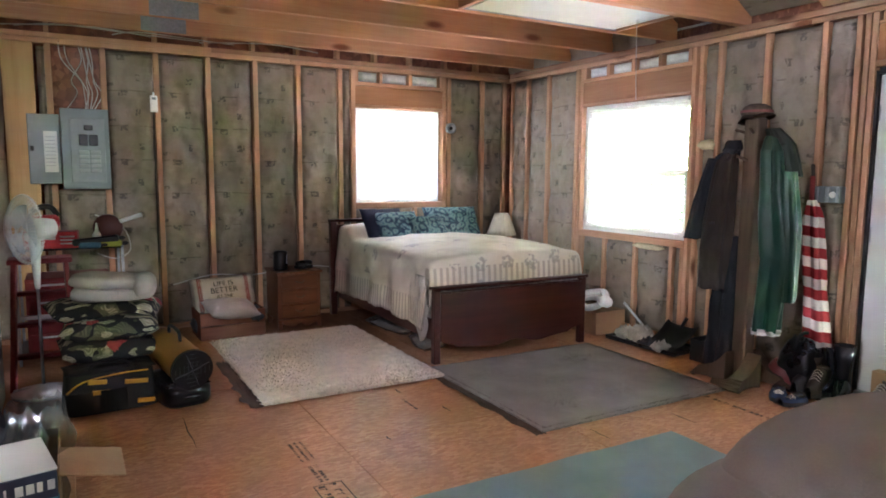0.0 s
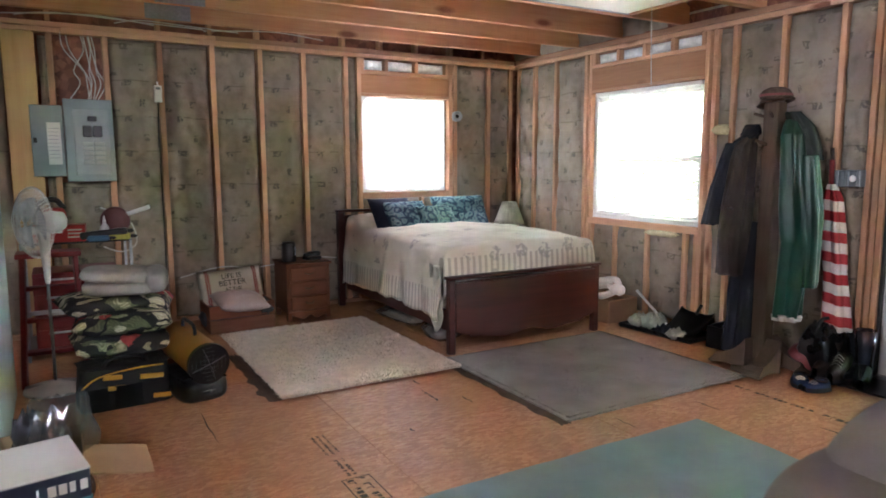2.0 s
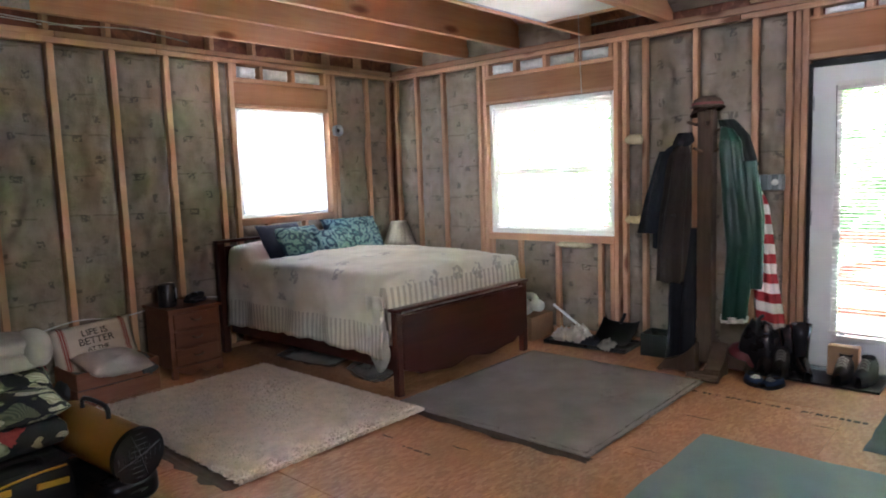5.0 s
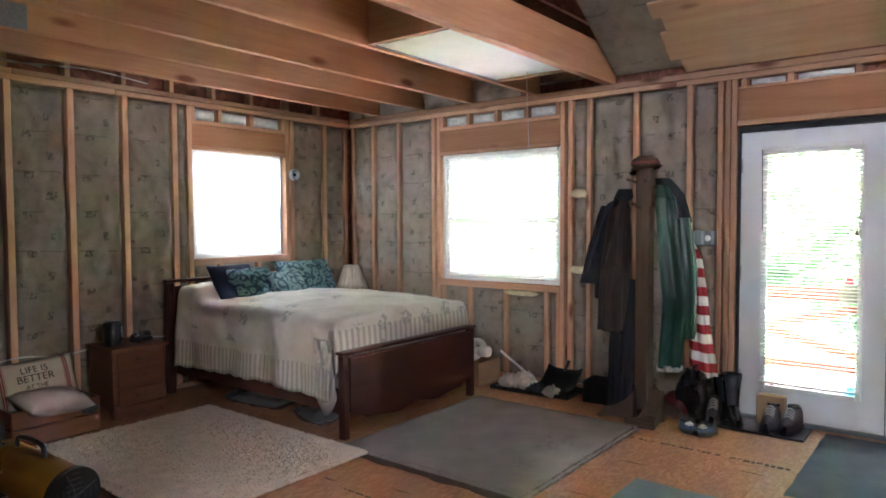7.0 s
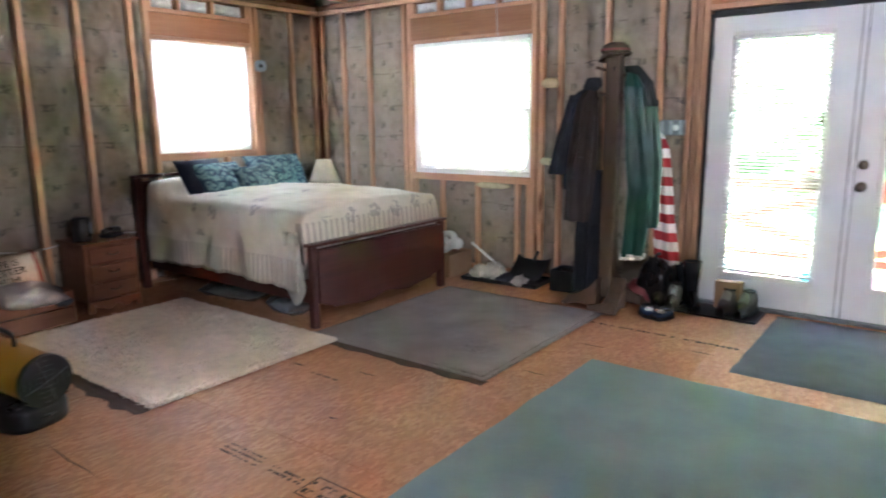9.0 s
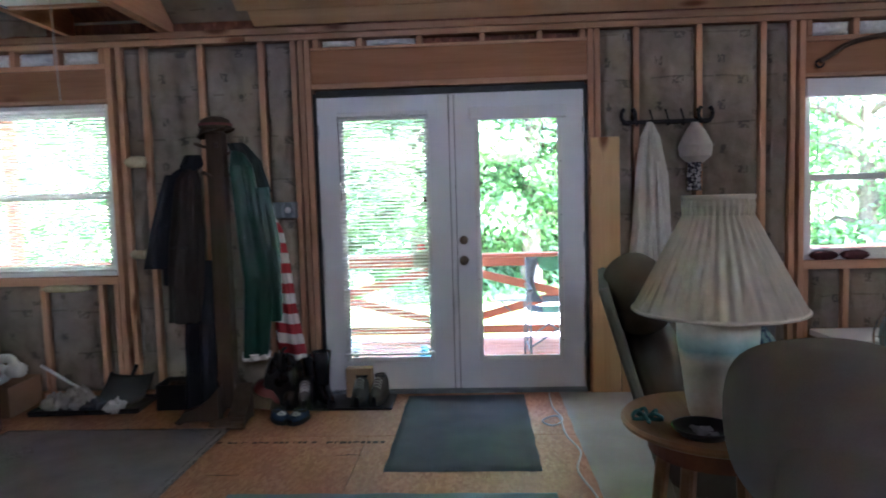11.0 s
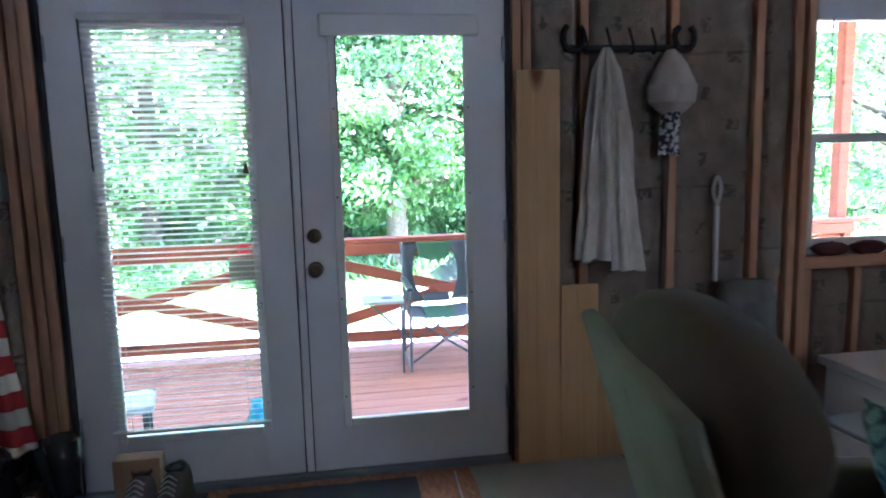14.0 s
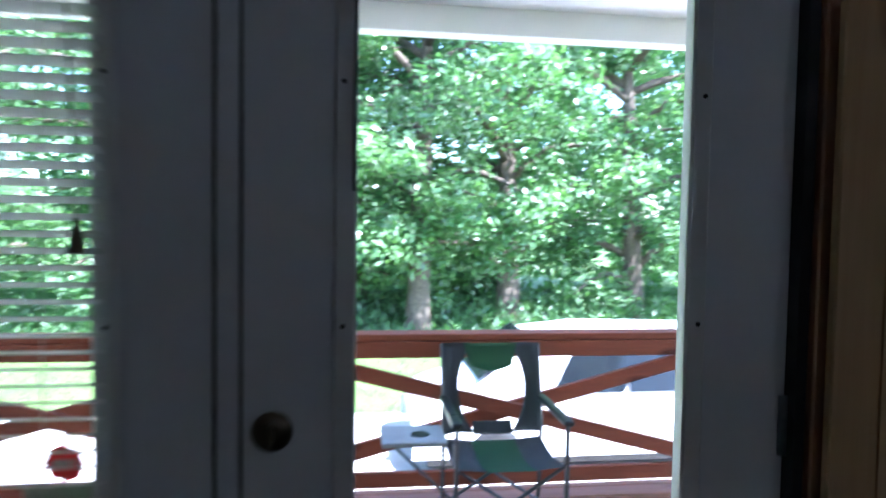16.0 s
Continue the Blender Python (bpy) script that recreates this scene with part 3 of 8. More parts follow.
# ---- doors and windows ----
def slat_blind(parent, plane, a0, a1, z0, z1, pos, tilt, pitch=0.0235, width=0.025):
    """Narrow slats with head rail, bottom rail, cords and wand."""
    n = int((z1 - 0.03 - z0) / pitch)
    me = None
    for k in range(n):
        if me is None:
            bm = bmesh.new()
            rows = []
            for q in range(4):
                t = q / 3 - 0.5
                rows.append((t * width * math.cos(tilt), t * width * math.sin(tilt) + 0.002 * (1 - 4 * t * t)))
            for (p, h), (p2, h2) in zip(rows, rows[1:]):
                bm.faces.new([bm.verts.new(c) for c in ((p, a0, h), (p2, a0, h2), (p2, a1, h2), (p, a1, h))])
            bmesh.ops.remove_doubles(bm, verts=list(bm.verts), dist=1e-5)
            me = mesh_of(bm, "slat", blind_m)
        ob = new("slat", me)
        ob.parent = parent
        ob.location = (pos, 0, z0 + 0.02 + k * pitch)
    part("head_rail", box(pos - 0.016, pos + 0.016, a0, a1, z1 - 0.03, z1, 0.003), white_plastic, parent)
    part("bottom_rail", box(pos - 0.011, pos + 0.011, a0 - 0.01, a1 + 0.01, z0, z0 + 0.012, 0.003), white_plastic, parent)
    for f in (0.12, 0.88):
        y = a0 + f * (a1 - a0)
        part("ladder_cord", tube([(pos - 0.014, y, z0), (pos - 0.014, y, z1)], 0.0012, 4, smooth=1), white_cable, parent)


def door_leaf(name, y0, y1, blind):
    """A half-lite steel door: stiles and rails round a framed pane."""
    d = thing(name, "white painted steel door with a full glass pane", "door", kind="structure")
    x0, x1, z0, z1 = EX + 0.035, EX + 0.08, 0.028, 2.055
    g0, g1, gz0, gz1 = y0 + 0.17, y1 - 0.17, 0.245, 1.90
    for nme, b in (("stile", (y0, g0, z0, z1)), ("stile", (g1, y1, z0, z1)), ("top_rail", (g0, g1, gz1, z1)), ("bottom_rail", (g0, g1, z0, gz0))):
        part(nme, box(x0, x1, b[0], b[1], b[2], b[3], 0.0015), white_paint, d)
    fr = bmesh.new()
    for w0, w1, lo, hi in ((g0 - 0.022, g0 + 0.012, gz0 - 0.022, gz1 + 0.022), (g1 - 0.012, g1 + 0.022, gz0 - 0.022, gz1 + 0.022)):
        box(x0 - 0.010, x0 + 0.004, w0, w1, lo, hi, 0.004, fr)
    for lo, hi in ((gz0 - 0.022, gz0 + 0.012), (gz1 - 0.012, gz1 + 0.022)):
        box(x0 - 0.0095, x0 + 0.004, g0 + 0.012, g1 - 0.012, lo, hi, 0.004, fr)
    f = part("glass_frame", fr, white_plastic, d)
    for z in (0.36, 0.79, 1.22, 1.58):
        for y in (g0 - 0.008, g1 + 0.008):
            part("screw", lathe([(0.004, 0), (0.004, -0.002), (0.001, -0.003)], 8, (x0 - 0.0095, y, z), axis="x"), black_plastic, f)
    p = part("pane", box(x1 - 0.026, x1 - 0.022, g0, g1, gz0, gz1), glass_m, d)
    p.visible_shadow = False
    if not blind:
        part("rolled_blind", box(x0 - 0.040, x0 - 0.010, g0 - 0.055, g1 + 0.055, 1.868, 1.955, 0.012, segs=3), white_plastic, d, "raised blind bunched at the top")
        part("wand", tube([(x0 - 0.02, g1 - 0.01, 1.86), (x0 - 0.02, g1 - 0.008, 1.42)], 0.003, 6, smooth=1), black_plastic, d)
    return d, x0


DM = (DY[0] + DY[1]) / 2 - 0.015
d1, dx = door_leaf("door_1", DM + 0.004, DY[1] - 0.022, True)
d2, dx = door_leaf("door_2", DY[0] + 0.022, DM - 0.004, False)
slat_blind(d1, "x", DM + 0.165, DY[1] - 0.165, 0.275, 1.945, dx - 0.024, radians(-24))
part("wand", tube([(dx - 0.045, DY[1] - 0.172, 1.92), (dx - 0.045, DY[1] - 0.18, 1.35)], 0.0035, 6, smooth=1), black_plastic, d1)
part("pull_cord", tube([(dx - 0.042, DM + 0.22, 1.92), (dx - 0.045, DM + 0.2, 1.65), (dx - 0.045, DM + 0.19, 1.36)], 0.0014, 5), white_cable, d1)
part("cord_tassel", lathe([(0.004, 0.035), (0.010, 0.0), (0.013, -0.012)], 10, (dx - 0.045, DM + 0.19, 1.34)), rack_m, d1)
part("astragal", box(dx - 0.008, dx + 0.001, DM - 0.016, DM + 0.016, 0.03, 2.05, 0.004), white_paint, d1)
for y in (DM - 0.021, DM + 0.0165):
    part("seal_strip", box(dx - 0.0035, dx + 0.001, y, y + 0.0045, 0.03, 2.05), black_rubber, d1, "black seal")
for z, r, nm in ((1.062, 0.030, "deadbolt"), (0.922, 0.032, "knob_rose")):
    ob = part(nm, lathe([(r, 0.0), (r, -0.006), (r * 0.85, -0.012), (0.006, -0.0125)], 24, (dx, 1.536, z), axis="x"), brass, d2, "dull brass", True)
    if nm == "deadbolt":
        part("thumb_turn", box(dx - 0.034, dx - 0.012, 1.532, 1.540, z - 0.016, z + 0.016, 0.003), brass, ob)
    else:
        part("knob", lathe([(0.012, 0.0), (0.011, -0.02), (0.024, -0.032), (0.029, -0.045), (0.026, -0.058), (0.012, -0.064), (0.002, -0.065)], 24, (dx - 0.01, 1.536, z), axis="x"), brass, ob, "dull brass knob", True)
jamb = thing("door_frame", "dark weatherstripped door frame with a sill", "door frame", kind="structure")
part("jamb", box(EX + 0.012, EX + D + 0.03, DY[1] - 0.02, DY[1] - 0.001, 0.0, 2.08), black_rubber, jamb)
part("jamb", box(EX + 0.012, EX + D + 0.03, DY[0] + 0.001, DY[0] + 0.02, 0.0, 2.08), black_rubber, jamb)
part("head_jamb", box(EX + 0.012, EX + D + 0.03, DY[0] + 0.02, DY[1] - 0.02, 2.058, 2.10), black_rubber, jamb)
part("sill", box(EX + 0.0, EX + D + 0.06, DY[0] + 0.02, DY[1] - 0.02, 0.0, 0.026, 0.004), grey_steel, jamb)
for y, s in ((DY[0] + 0.021, 1), (DY[1] - 0.021, -1)):
    for z in (0.3, 1.05, 1.82):
        part("hinge", box(dx - 0.006, dx + 0.002, y - 0.004, y + 0.012 * s, z - 0.05, z + 0.05, 0.002), galv, jamb)


def window(name, plane, a0, a1, z0, z1, mid, label):
    """A white vinyl double hung window in a framed opening."""
    w = thing(name, label, "window", kind="structure")

    def b(p0, p1, a, c, lo, hi, bev=0.003):
        return box(p0, p1, a, c, lo, hi, bev) if plane == "x" else box(a, c, p0, p1, lo, hi, bev)
    base = (EX if plane == "x" else NY) + 0.05
    for nm, v in (("window_frame", (a0, a0 + 0.035, z0, z1)), ("window_frame", (a1 - 0.035, a1, z0, z1)), ("window_head", (a0 + 0.035, a1 - 0.035, z1 - 0.035, z1)), ("window_sill", (a0 + 0.035, a1 - 0.035, z0, z0 + 0.035))):
        part(nm, b(base, base + 0.08, *v), vinyl, w)
    for lo, hi, off in ((z0 + 0.035, mid + 0.02, 0.012), (mid - 0.02, z1 - 0.035, 0.042)):
        s = part("sash", b(base + off, base + off + 0.026, a0 + 0.036, a0 + 0.075, lo, hi), vinyl, w)
        part("sash_stile", b(base + off, base + off + 0.026, a1 - 0.075, a1 - 0.036, lo, hi), vinyl, s)
        part("sash_rail", b(base + off, base + off + 0.026, a0 + 0.075, a1 - 0.075, lo, lo + 0.042), vinyl, s)
        part("sash_rail", b(base + off, base + off + 0.026, a0 + 0.075, a1 - 0.075, hi - 0.042, hi), vinyl, s)
        p = part("pane", b(base + off + 0.011, base + off + 0.015, a0 + 0.07, a1 - 0.07, lo + 0.03, hi - 0.03, 0), glass_m, w)
        p.visible_shadow = False
    return w


win1 = window("window_1", "y", WX[0], WX[1], WZ[0], WZ[1], 1.58, "white vinyl window behind a glowing white shade")
win2 = window("window_2", "x", EY2[0], EY2[1], EZ2[0], EZ2[1], 1.44, "white vinyl double hung window with a lowered slat blind")
win3 = window("window_3", "x", EY3[0], EY3[1], EZ3[0], EZ3[1], 1.42, "white vinyl double hung window with its blind raised")
slat_blind(win2, "x", EY2[0] + 0.03, EY2[1] - 0.07, 0.90, 2.065, EX + 0.028, radians(-24))
part("blind_stack", box(EX + 0.005, EX + 0.045, EY3[0] + 0.01, EY3[1] - 0.01, 1.945, 2.065, 0.008, segs=2), white_plastic, win3, "raised blind stack")
part("wand", tube([(EX + 0.0, -0.80, 1.95), (EX + 0.0, -0.80, 1.5)], 0.003, 6, smooth=1), black_plastic, win3)
shade1 = part("window_shade", thicken(sheet(40, 24, lambda u, v: (WX[0] + 0.012 + u * 0.936, NY + 0.035 + 0.004 * math.sin(v * 75) + 0.004 * nz(u * 5, v * 6), 1.145 + 0.02 * nz(u * 7, 3.1) * (1 - v) ** 4 + v * (2.062 - 1.145))), 0.0015), sheet_m, win1, "white pleated shade", True)

# ---- outdoors ----
GZ = -1.6
grass_m = plain("mown grass", (0.10, 0.17, 0.035), (0.06, 0.115, 0.025), 1.3, 0.85, bump=0.6, fine=40, vary=0.3, dist=0.03)
gravel_m = plain("pale gravel", (0.52, 0.49, 0.44), (0.40, 0.37, 0.33), 2.0, 0.9, bump=0.8, fine=60, vary=0.25, dist=0.02)
bark_m = plain("grey brown bark", (0.16, 0.125, 0.095), (0.08, 0.062, 0.048), 14, 0.9, bump=0.8, fine=40, dist=0.02)


def leaf_mat(name, c1, c2):
    n = Nodes(name)
    g = n.add("NewGeometry")
    col = n.ramp(g.outputs["Random Per Island"], [(0.0, c2), (0.6, c1), (1.0, tuple(v * 1.35 for v in c1))])
    d, t, m, gl, m2 = n.add("BsdfDiffuse"), n.add("BsdfTranslucent"), n.add("MixShader", Fac=0.5), n.add("BsdfGlossy", Roughness=0.45), n.add("MixShader", Fac=0.06)
    n.link(col, d.inputs[0])
    n.link(n.mix(1.0, col, (1.0, 1.2, 0.62), "MULTIPLY"), t.inputs[0])
    for a, b in ((d.outputs[0], m.inputs[1]), (t.outputs[0], m.inputs[2]), (m.outputs[0], m2.inputs[1]), (gl.outputs[0], m2.inputs[2]), (m2.outputs[0], n.t.nodes["Material Output"].inputs[0])):
        n.link(a, b)
    return n.m


leaf_a = leaf_mat("broad green leaves", (0.15, 0.27, 0.11), (0.08, 0.15, 0.06))
leaf_b = leaf_mat("darker green leaves", (0.12, 0.23, 0.095), (0.06, 0.13, 0.052))


def leaves(centres, radii, count, size, seed, flat=0.65):
    """Folded leaves scattered on clumps: numpy arrays of verts and faces."""
    r = np.random.default_rng(seed)
    k = r.integers(0, len(centres), count)
    d = r.normal(size=(count, 3))
    d /= np.linalg.norm(d, axis=1)[:, None]
    d[:, 2] *= flat
    c = np.asarray(centres)[k] + d * (np.asarray(radii)[k] * r.uniform(0.45, 1.05, count))[:, None]
    nrm = d * 0.7 + r.normal(size=(count, 3)) * 0.55 + (0, 0, 0.55)
    nrm /= np.linalg.norm(nrm, axis=1)[:, None]
    a = np.cross(nrm, r.normal(size=(count, 3)))
    a /= np.linalg.norm(a, axis=1)[:, None]
    b = np.cross(nrm, a)
    s = size * r.uniform(0.6, 1.3, count)[:, None]
    v = np.stack([c - a * s, c + b * s * 0.5 - nrm * s * 0.12, c + a * s - nrm * s * 0.25, c - b * s * 0.5 - nrm * s * 0.12], 1).reshape(-1, 3)
    f = np.arange(count * 4).reshape(-1, 4)
    return v, np.concatenate([f[:, [0, 1, 2]], f[:, [0, 2, 3]]])


def leaf_mesh(name, v, f, material):
    me = bpy.data.meshes.new(name)
    me.from_pydata(v.tolist(), [], f.tolist())
    me.materials.append(material)
    return me


def tree(x, y, h, spread, count, seed, material, size=0.092, low=0.18):
    t = thing("tree", "leafy broad tree at the edge of the yard", "tree", (x, y, GZ - 0.05), group="trees behind the drive")
    r = random.Random(seed)
    lean = Vector((r.uniform(-0.5, 0.5), r.uniform(-0.5, 0.5), 0))
    trunk = [Vector((0, 0, 0)), lean * 0.2 + Vector((0, 0, h * 0.25)), lean * 0.6 + Vector((0, 0, h * 0.55)), lean + Vector((0, 0, h * 0.9))]
    w = 0.022 * h
    bm = tube(trunk, [w * 1.3, w * 1.1, w, w, w * 0.9, w * 0.8, w * 0.7, w * 0.6, w * 0.5, w * 0.35, w * 0.25, w * 0.12], 10)
    centres, radii = [], []
    for k in range(26):
        f = low + (0.95 - low) * (k + r.random()) / 26
        p = trunk[0].lerp(trunk[3], f)
        a = k * 2.4 + r.uniform(-0.4, 0.4)
        reach = spread * (0.45 + 0.75 * math.sin(math.pi * min(1, (f - low) / (1 - low) * 0.8 + 0.15))) * r.uniform(0.6, 1.1)
        e = p + Vector((math.cos(a) * reach, math.sin(a) * reach, h * r.uniform(-0.03, 0.10)))
        tube([p, p.lerp(e, 0.5) + Vector((0, 0, 0.04 * h)), e], [w * 0.42, w * 0.3, w * 0.2, w * 0.1], 5, bm, 2)
        for q in (0.45, 0.75, 1.0):
            for _ in range(2):
                centres.append(tuple(p.lerp(e, q) + Vector((r.gauss(0, 0.35), r.gauss(0, 0.35), r.gauss(0, 0.3)))))
                radii.append(r.uniform(0.35, 0.85) * spread / 2.6)
    part("trunk", bm, bark_m, t, smooth=True)
    v, f = leaves(centres, radii, int(count * 1.7), size, seed)
    ob = new("crown", leaf_mesh("crown", v, f, material))
    ob.parent = t
    return t


solo("ground", moved(box(-400, 400, -400, 400, -0.3, 0), Matrix.Translation((0, 0, GZ))), grass_m, "sunlit mown lawn", "ground", "structure")
solo("driveway", sheet(24, 60, lambda u, v: (6.0 + u * (7.7 + 0.35 * nz(v * 18, 2.0)), -28 + v * 60, GZ + 0.012 + 0.008 * nz(u * 9, v * 40))), gravel_m, "pale gravel driveway", "driveway", "structure")
gv = np.random.default_rng(5)
for nm, x0, x1, num, hh in (("grass", 13.6, 19.0, 9000, 0.07), ("undergrowth", 18.2, 24.0, 26000, 0.42)):
    px, py = gv.uniform(x0, x1, num), gv.uniform(-13, 16, num)
    base = np.stack([px, py, np.full(num, GZ)], 1)
    if nm == "undergrowth":
        base[:, 2] += gv.uniform(0.0, 0.9, num) * np.clip((px - 18.0) / 2, 0.15, 1)
    an = gv.uniform(0, 6.28, num)
    side = np.stack([np.cos(an), np.sin(an), np.zeros(num)], 1) * (0.05 if nm == "undergrowth" else 0.012)
    tip = base + np.stack([gv.normal(0, 0.3, num) * hh, gv.normal(0, 0.3, num) * hh, gv.uniform(0.5, 1.2, num) * hh * (0.5 if nm == "undergrowth" else 1)], 1)
    v = np.stack([base - side, base + side, tip], 1).reshape(-1, 3)
    f = np.arange(num * 3).reshape(-1, 3)
    tagged(new(nm, leaf_mesh(nm, v, f, leaf_a if nm == "grass" else leaf_b)), "low green growth along the lawn", "grass", kind="stuff")
for x, y, h, sp, num, mt, lo in ((19.3, -0.1, 11.5, 3.0, 15000, leaf_a, 0.2), (20.6, -2.6, 12.5, 3.2, 15000, leaf_b, 0.14), (20.0, 3.2, 10.5, 3.0, 13000, leaf_a, 0.12), (21.5, 6.6, 12.0, 3.2, 11000, leaf_b, 0.12), (19.6, 10.2, 11.0, 3.1, 9000, leaf_a, 0.12), (21.0, -6.2, 12.0, 3.2, 11000, leaf_a, 0.12), (19.8, -9.8, 11.0, 3.0, 9000, leaf_b, 0.12), (22.5, 1.4, 13.5, 3.3, 10000, leaf_b, 0.1), (16.5, 13.5, 10.0, 3.0, 7000, leaf_a, 0.12), (18.0, -14.0, 11.0, 3.2, 7000, leaf_a, 0.12)):
    tree(x, y, h, sp, int(num * 1.15), int(x * 10 + y * 7) % 1000 + 1000, mt, low=lo * 0.6)
# the deep wood behind
wr = np.random.default_rng(11)
cs = np.stack([wr.uniform(25, 33, 700), wr.uniform(-26, 30, 700), GZ + wr.uniform(0.3, 15, 700)], 1)
v, f = leaves(cs, wr.uniform(0.9, 2.0, 700), 52000, 0.24, 12)
tagged(new("far_woods", leaf_mesh("far_woods", v, f, leaf_b)), "dense green wood beyond the yard", "woods", kind="stuff")
cs = np.stack([wr.uniform(8, 17, 160), wr.uniform(17, 26, 160), GZ + wr.uniform(0.3, 12, 160)], 1)
v, f = leaves(cs, wr.uniform(0.8, 1.6, 160), 12000, 0.2, 13)
tagged(new("far_woods", leaf_mesh("far_woods", v, f, leaf_a)), "dense green wood beyond the yard", "woods", kind="stuff")

# deck
DZK = -0.23
RX = 7.38
deck = solo("deck", box(EX + 0.13, RX + 0.06, -4.2, 9.0, DZK - 0.24, DZK - 0.03), rail_m, "red brown stained wooden deck", "deck", "structure")
for k in range(20):
    x0 = EX + 0.13 + k * 0.144
    piece("deck_board", deck_m, deck, x0, min(x0 + 0.138, RX + 0.10), -4.2 + rng.uniform(0, 0.02), 9.0, DZK - 0.028, DZK + rng.uniform(-0.002, 0.002), 0.004)
for k, y in enumerate((-3.9, -0.9, 1.9, 4.7, 7.5, 8.9)):
    solo("deck_pier", box(RX - 0.12, RX - 0.02, y - 0.05, y + 0.05, GZ - 0.05, DZK - 0.245), rail_m, "stained wooden post under the deck", "post", "structure", "deck piers")

posts = (-3.30, -0.78, 1.76, 4.27, 6.78)
rail = thing("deck_railing", "red stained wooden railing with crossed braces", "railing")
for y in posts:
    part("post", box(RX - 0.045, RX + 0.045, y - 0.045, y + 0.045, DZK, 0.685, 0.005), rail_m, rail)
part("cap_rail", box(RX - 0.075, RX + 0.07, -4.0, 8.9, 0.687, 0.725, 0.005), rail_m, rail, "flat cap rail")
for a, b in zip(posts, posts[1:]):
    part("top_rail", box(RX - 0.085, RX - 0.047, a - 0.04, b + 0.0, 0.592, 0.684, 0.004), rail_m, rail)
    part("bottom_rail", box(RX - 0.085, RX - 0.047, a - 0.04, b + 0.0, -0.15, -0.062, 0.004), rail_m, rail)
    part("brace", beam((RX - 0.032, a + 0.05, -0.05), (RX - 0.032, b - 0.05, 0.585), 0.036, 0.088, 0.003, roll=0.0), rail_m, rail)
    part("brace", beam((RX + 0.012, a + 0.05, 0.585), (RX + 0.012, b - 0.05, -0.05), 0.036, 0.088, 0.003), rail_m, rail)
for y in (-3.30, 6.78):
    p = solo("porch_post", box(RX + 0.05, RX + 0.16, y - 0.055, y + 0.055, DZK, 2.62, 0.006), rail_m, "tall red stained porch post", "post", "structure", "porch posts")

porch = bmesh.new()
v0 = []
for x, z in ((EX + 0.125, 2.80), (7.62, 2.66), (7.62, 2.71), (EX + 0.125, 2.85)):
    v0.append((x, z))
for y0, y1 in ((-4.4, 9.2),):
    a = [porch.verts.new((x, y0, z)) for x, z in v0]
    b = [porch.verts.new((x, y1, z)) for x, z in v0]
    for i in range(4):
        j = (i + 1) % 4
        porch.faces.new((a[i], a[j], b[j], b[i]))
    porch.faces.new(a[::-1])
    porch.faces.new(b)
soffit = solo("porch_roof", porch, vinyl, "white porch ceiling and roof", "roof", "structure")
part("fascia", box(7.625, 7.65, -4.4, 9.2, 2.50, 2.80, 0.003), vinyl, soffit)
gut = bmesh.new()
for pz in ((7.652, 7.77, 2.50, 2.512), (7.758, 7.77, 2.512, 2.62)):
    box(pz[0], pz[1], -4.4, 9.2, pz[2], pz[3], 0.002, gut)
part("gutter", gut, vinyl, soffit)
for k in range(22):
    part("gutter_strap", box(7.655, 7.757, -4.3 + k * 0.62, -4.28 + k * 0.62, 2.6, 2.604), galv, soffit)
solo("house_cladding", wall_with_holes("x", EX + D + 0.032, 0.012, -4.1, NY + D + 0.03, -0.6, 2.85, [(*EY2, *EZ2), (*DY, -0.6, DZ[1]), (*EY3, *EZ3)]), vinyl, "white horizontal siding", "siding", "structure")
solo("foundation", box(-3.7, EX + D + 0.02, -4.1, NY + D + 0.03, GZ - 0.1, -0.205), plain("grey block", (0.3, 0.29, 0.28)), "grey block foundation", "foundation", "structure")

# folding camp chair
chair_grey = plain("grey polyester", (0.10, 0.115, 0.125), (0.075, 0.088, 0.098), 10, 0.75, fine=400)
chair_green = plain("green polyester", (0.055, 0.15, 0.075), (0.04, 0.115, 0.055), 10, 0.75, fine=400)
frame_m = plain("grey powder coated tube", (0.10, 0.105, 0.11), (0.07, 0.075, 0.08), 10, 0.4, 0.4)
cc = thing("camp_chair", "grey and green folding camp chair with side tray", "chair", (6.88, 0.66, DZK), 90)


def fabric(y0f, y1f, yy, n=8):
    return thicken(sheet(n, 6, lambda u, v: yy(u, v)), 0.006)


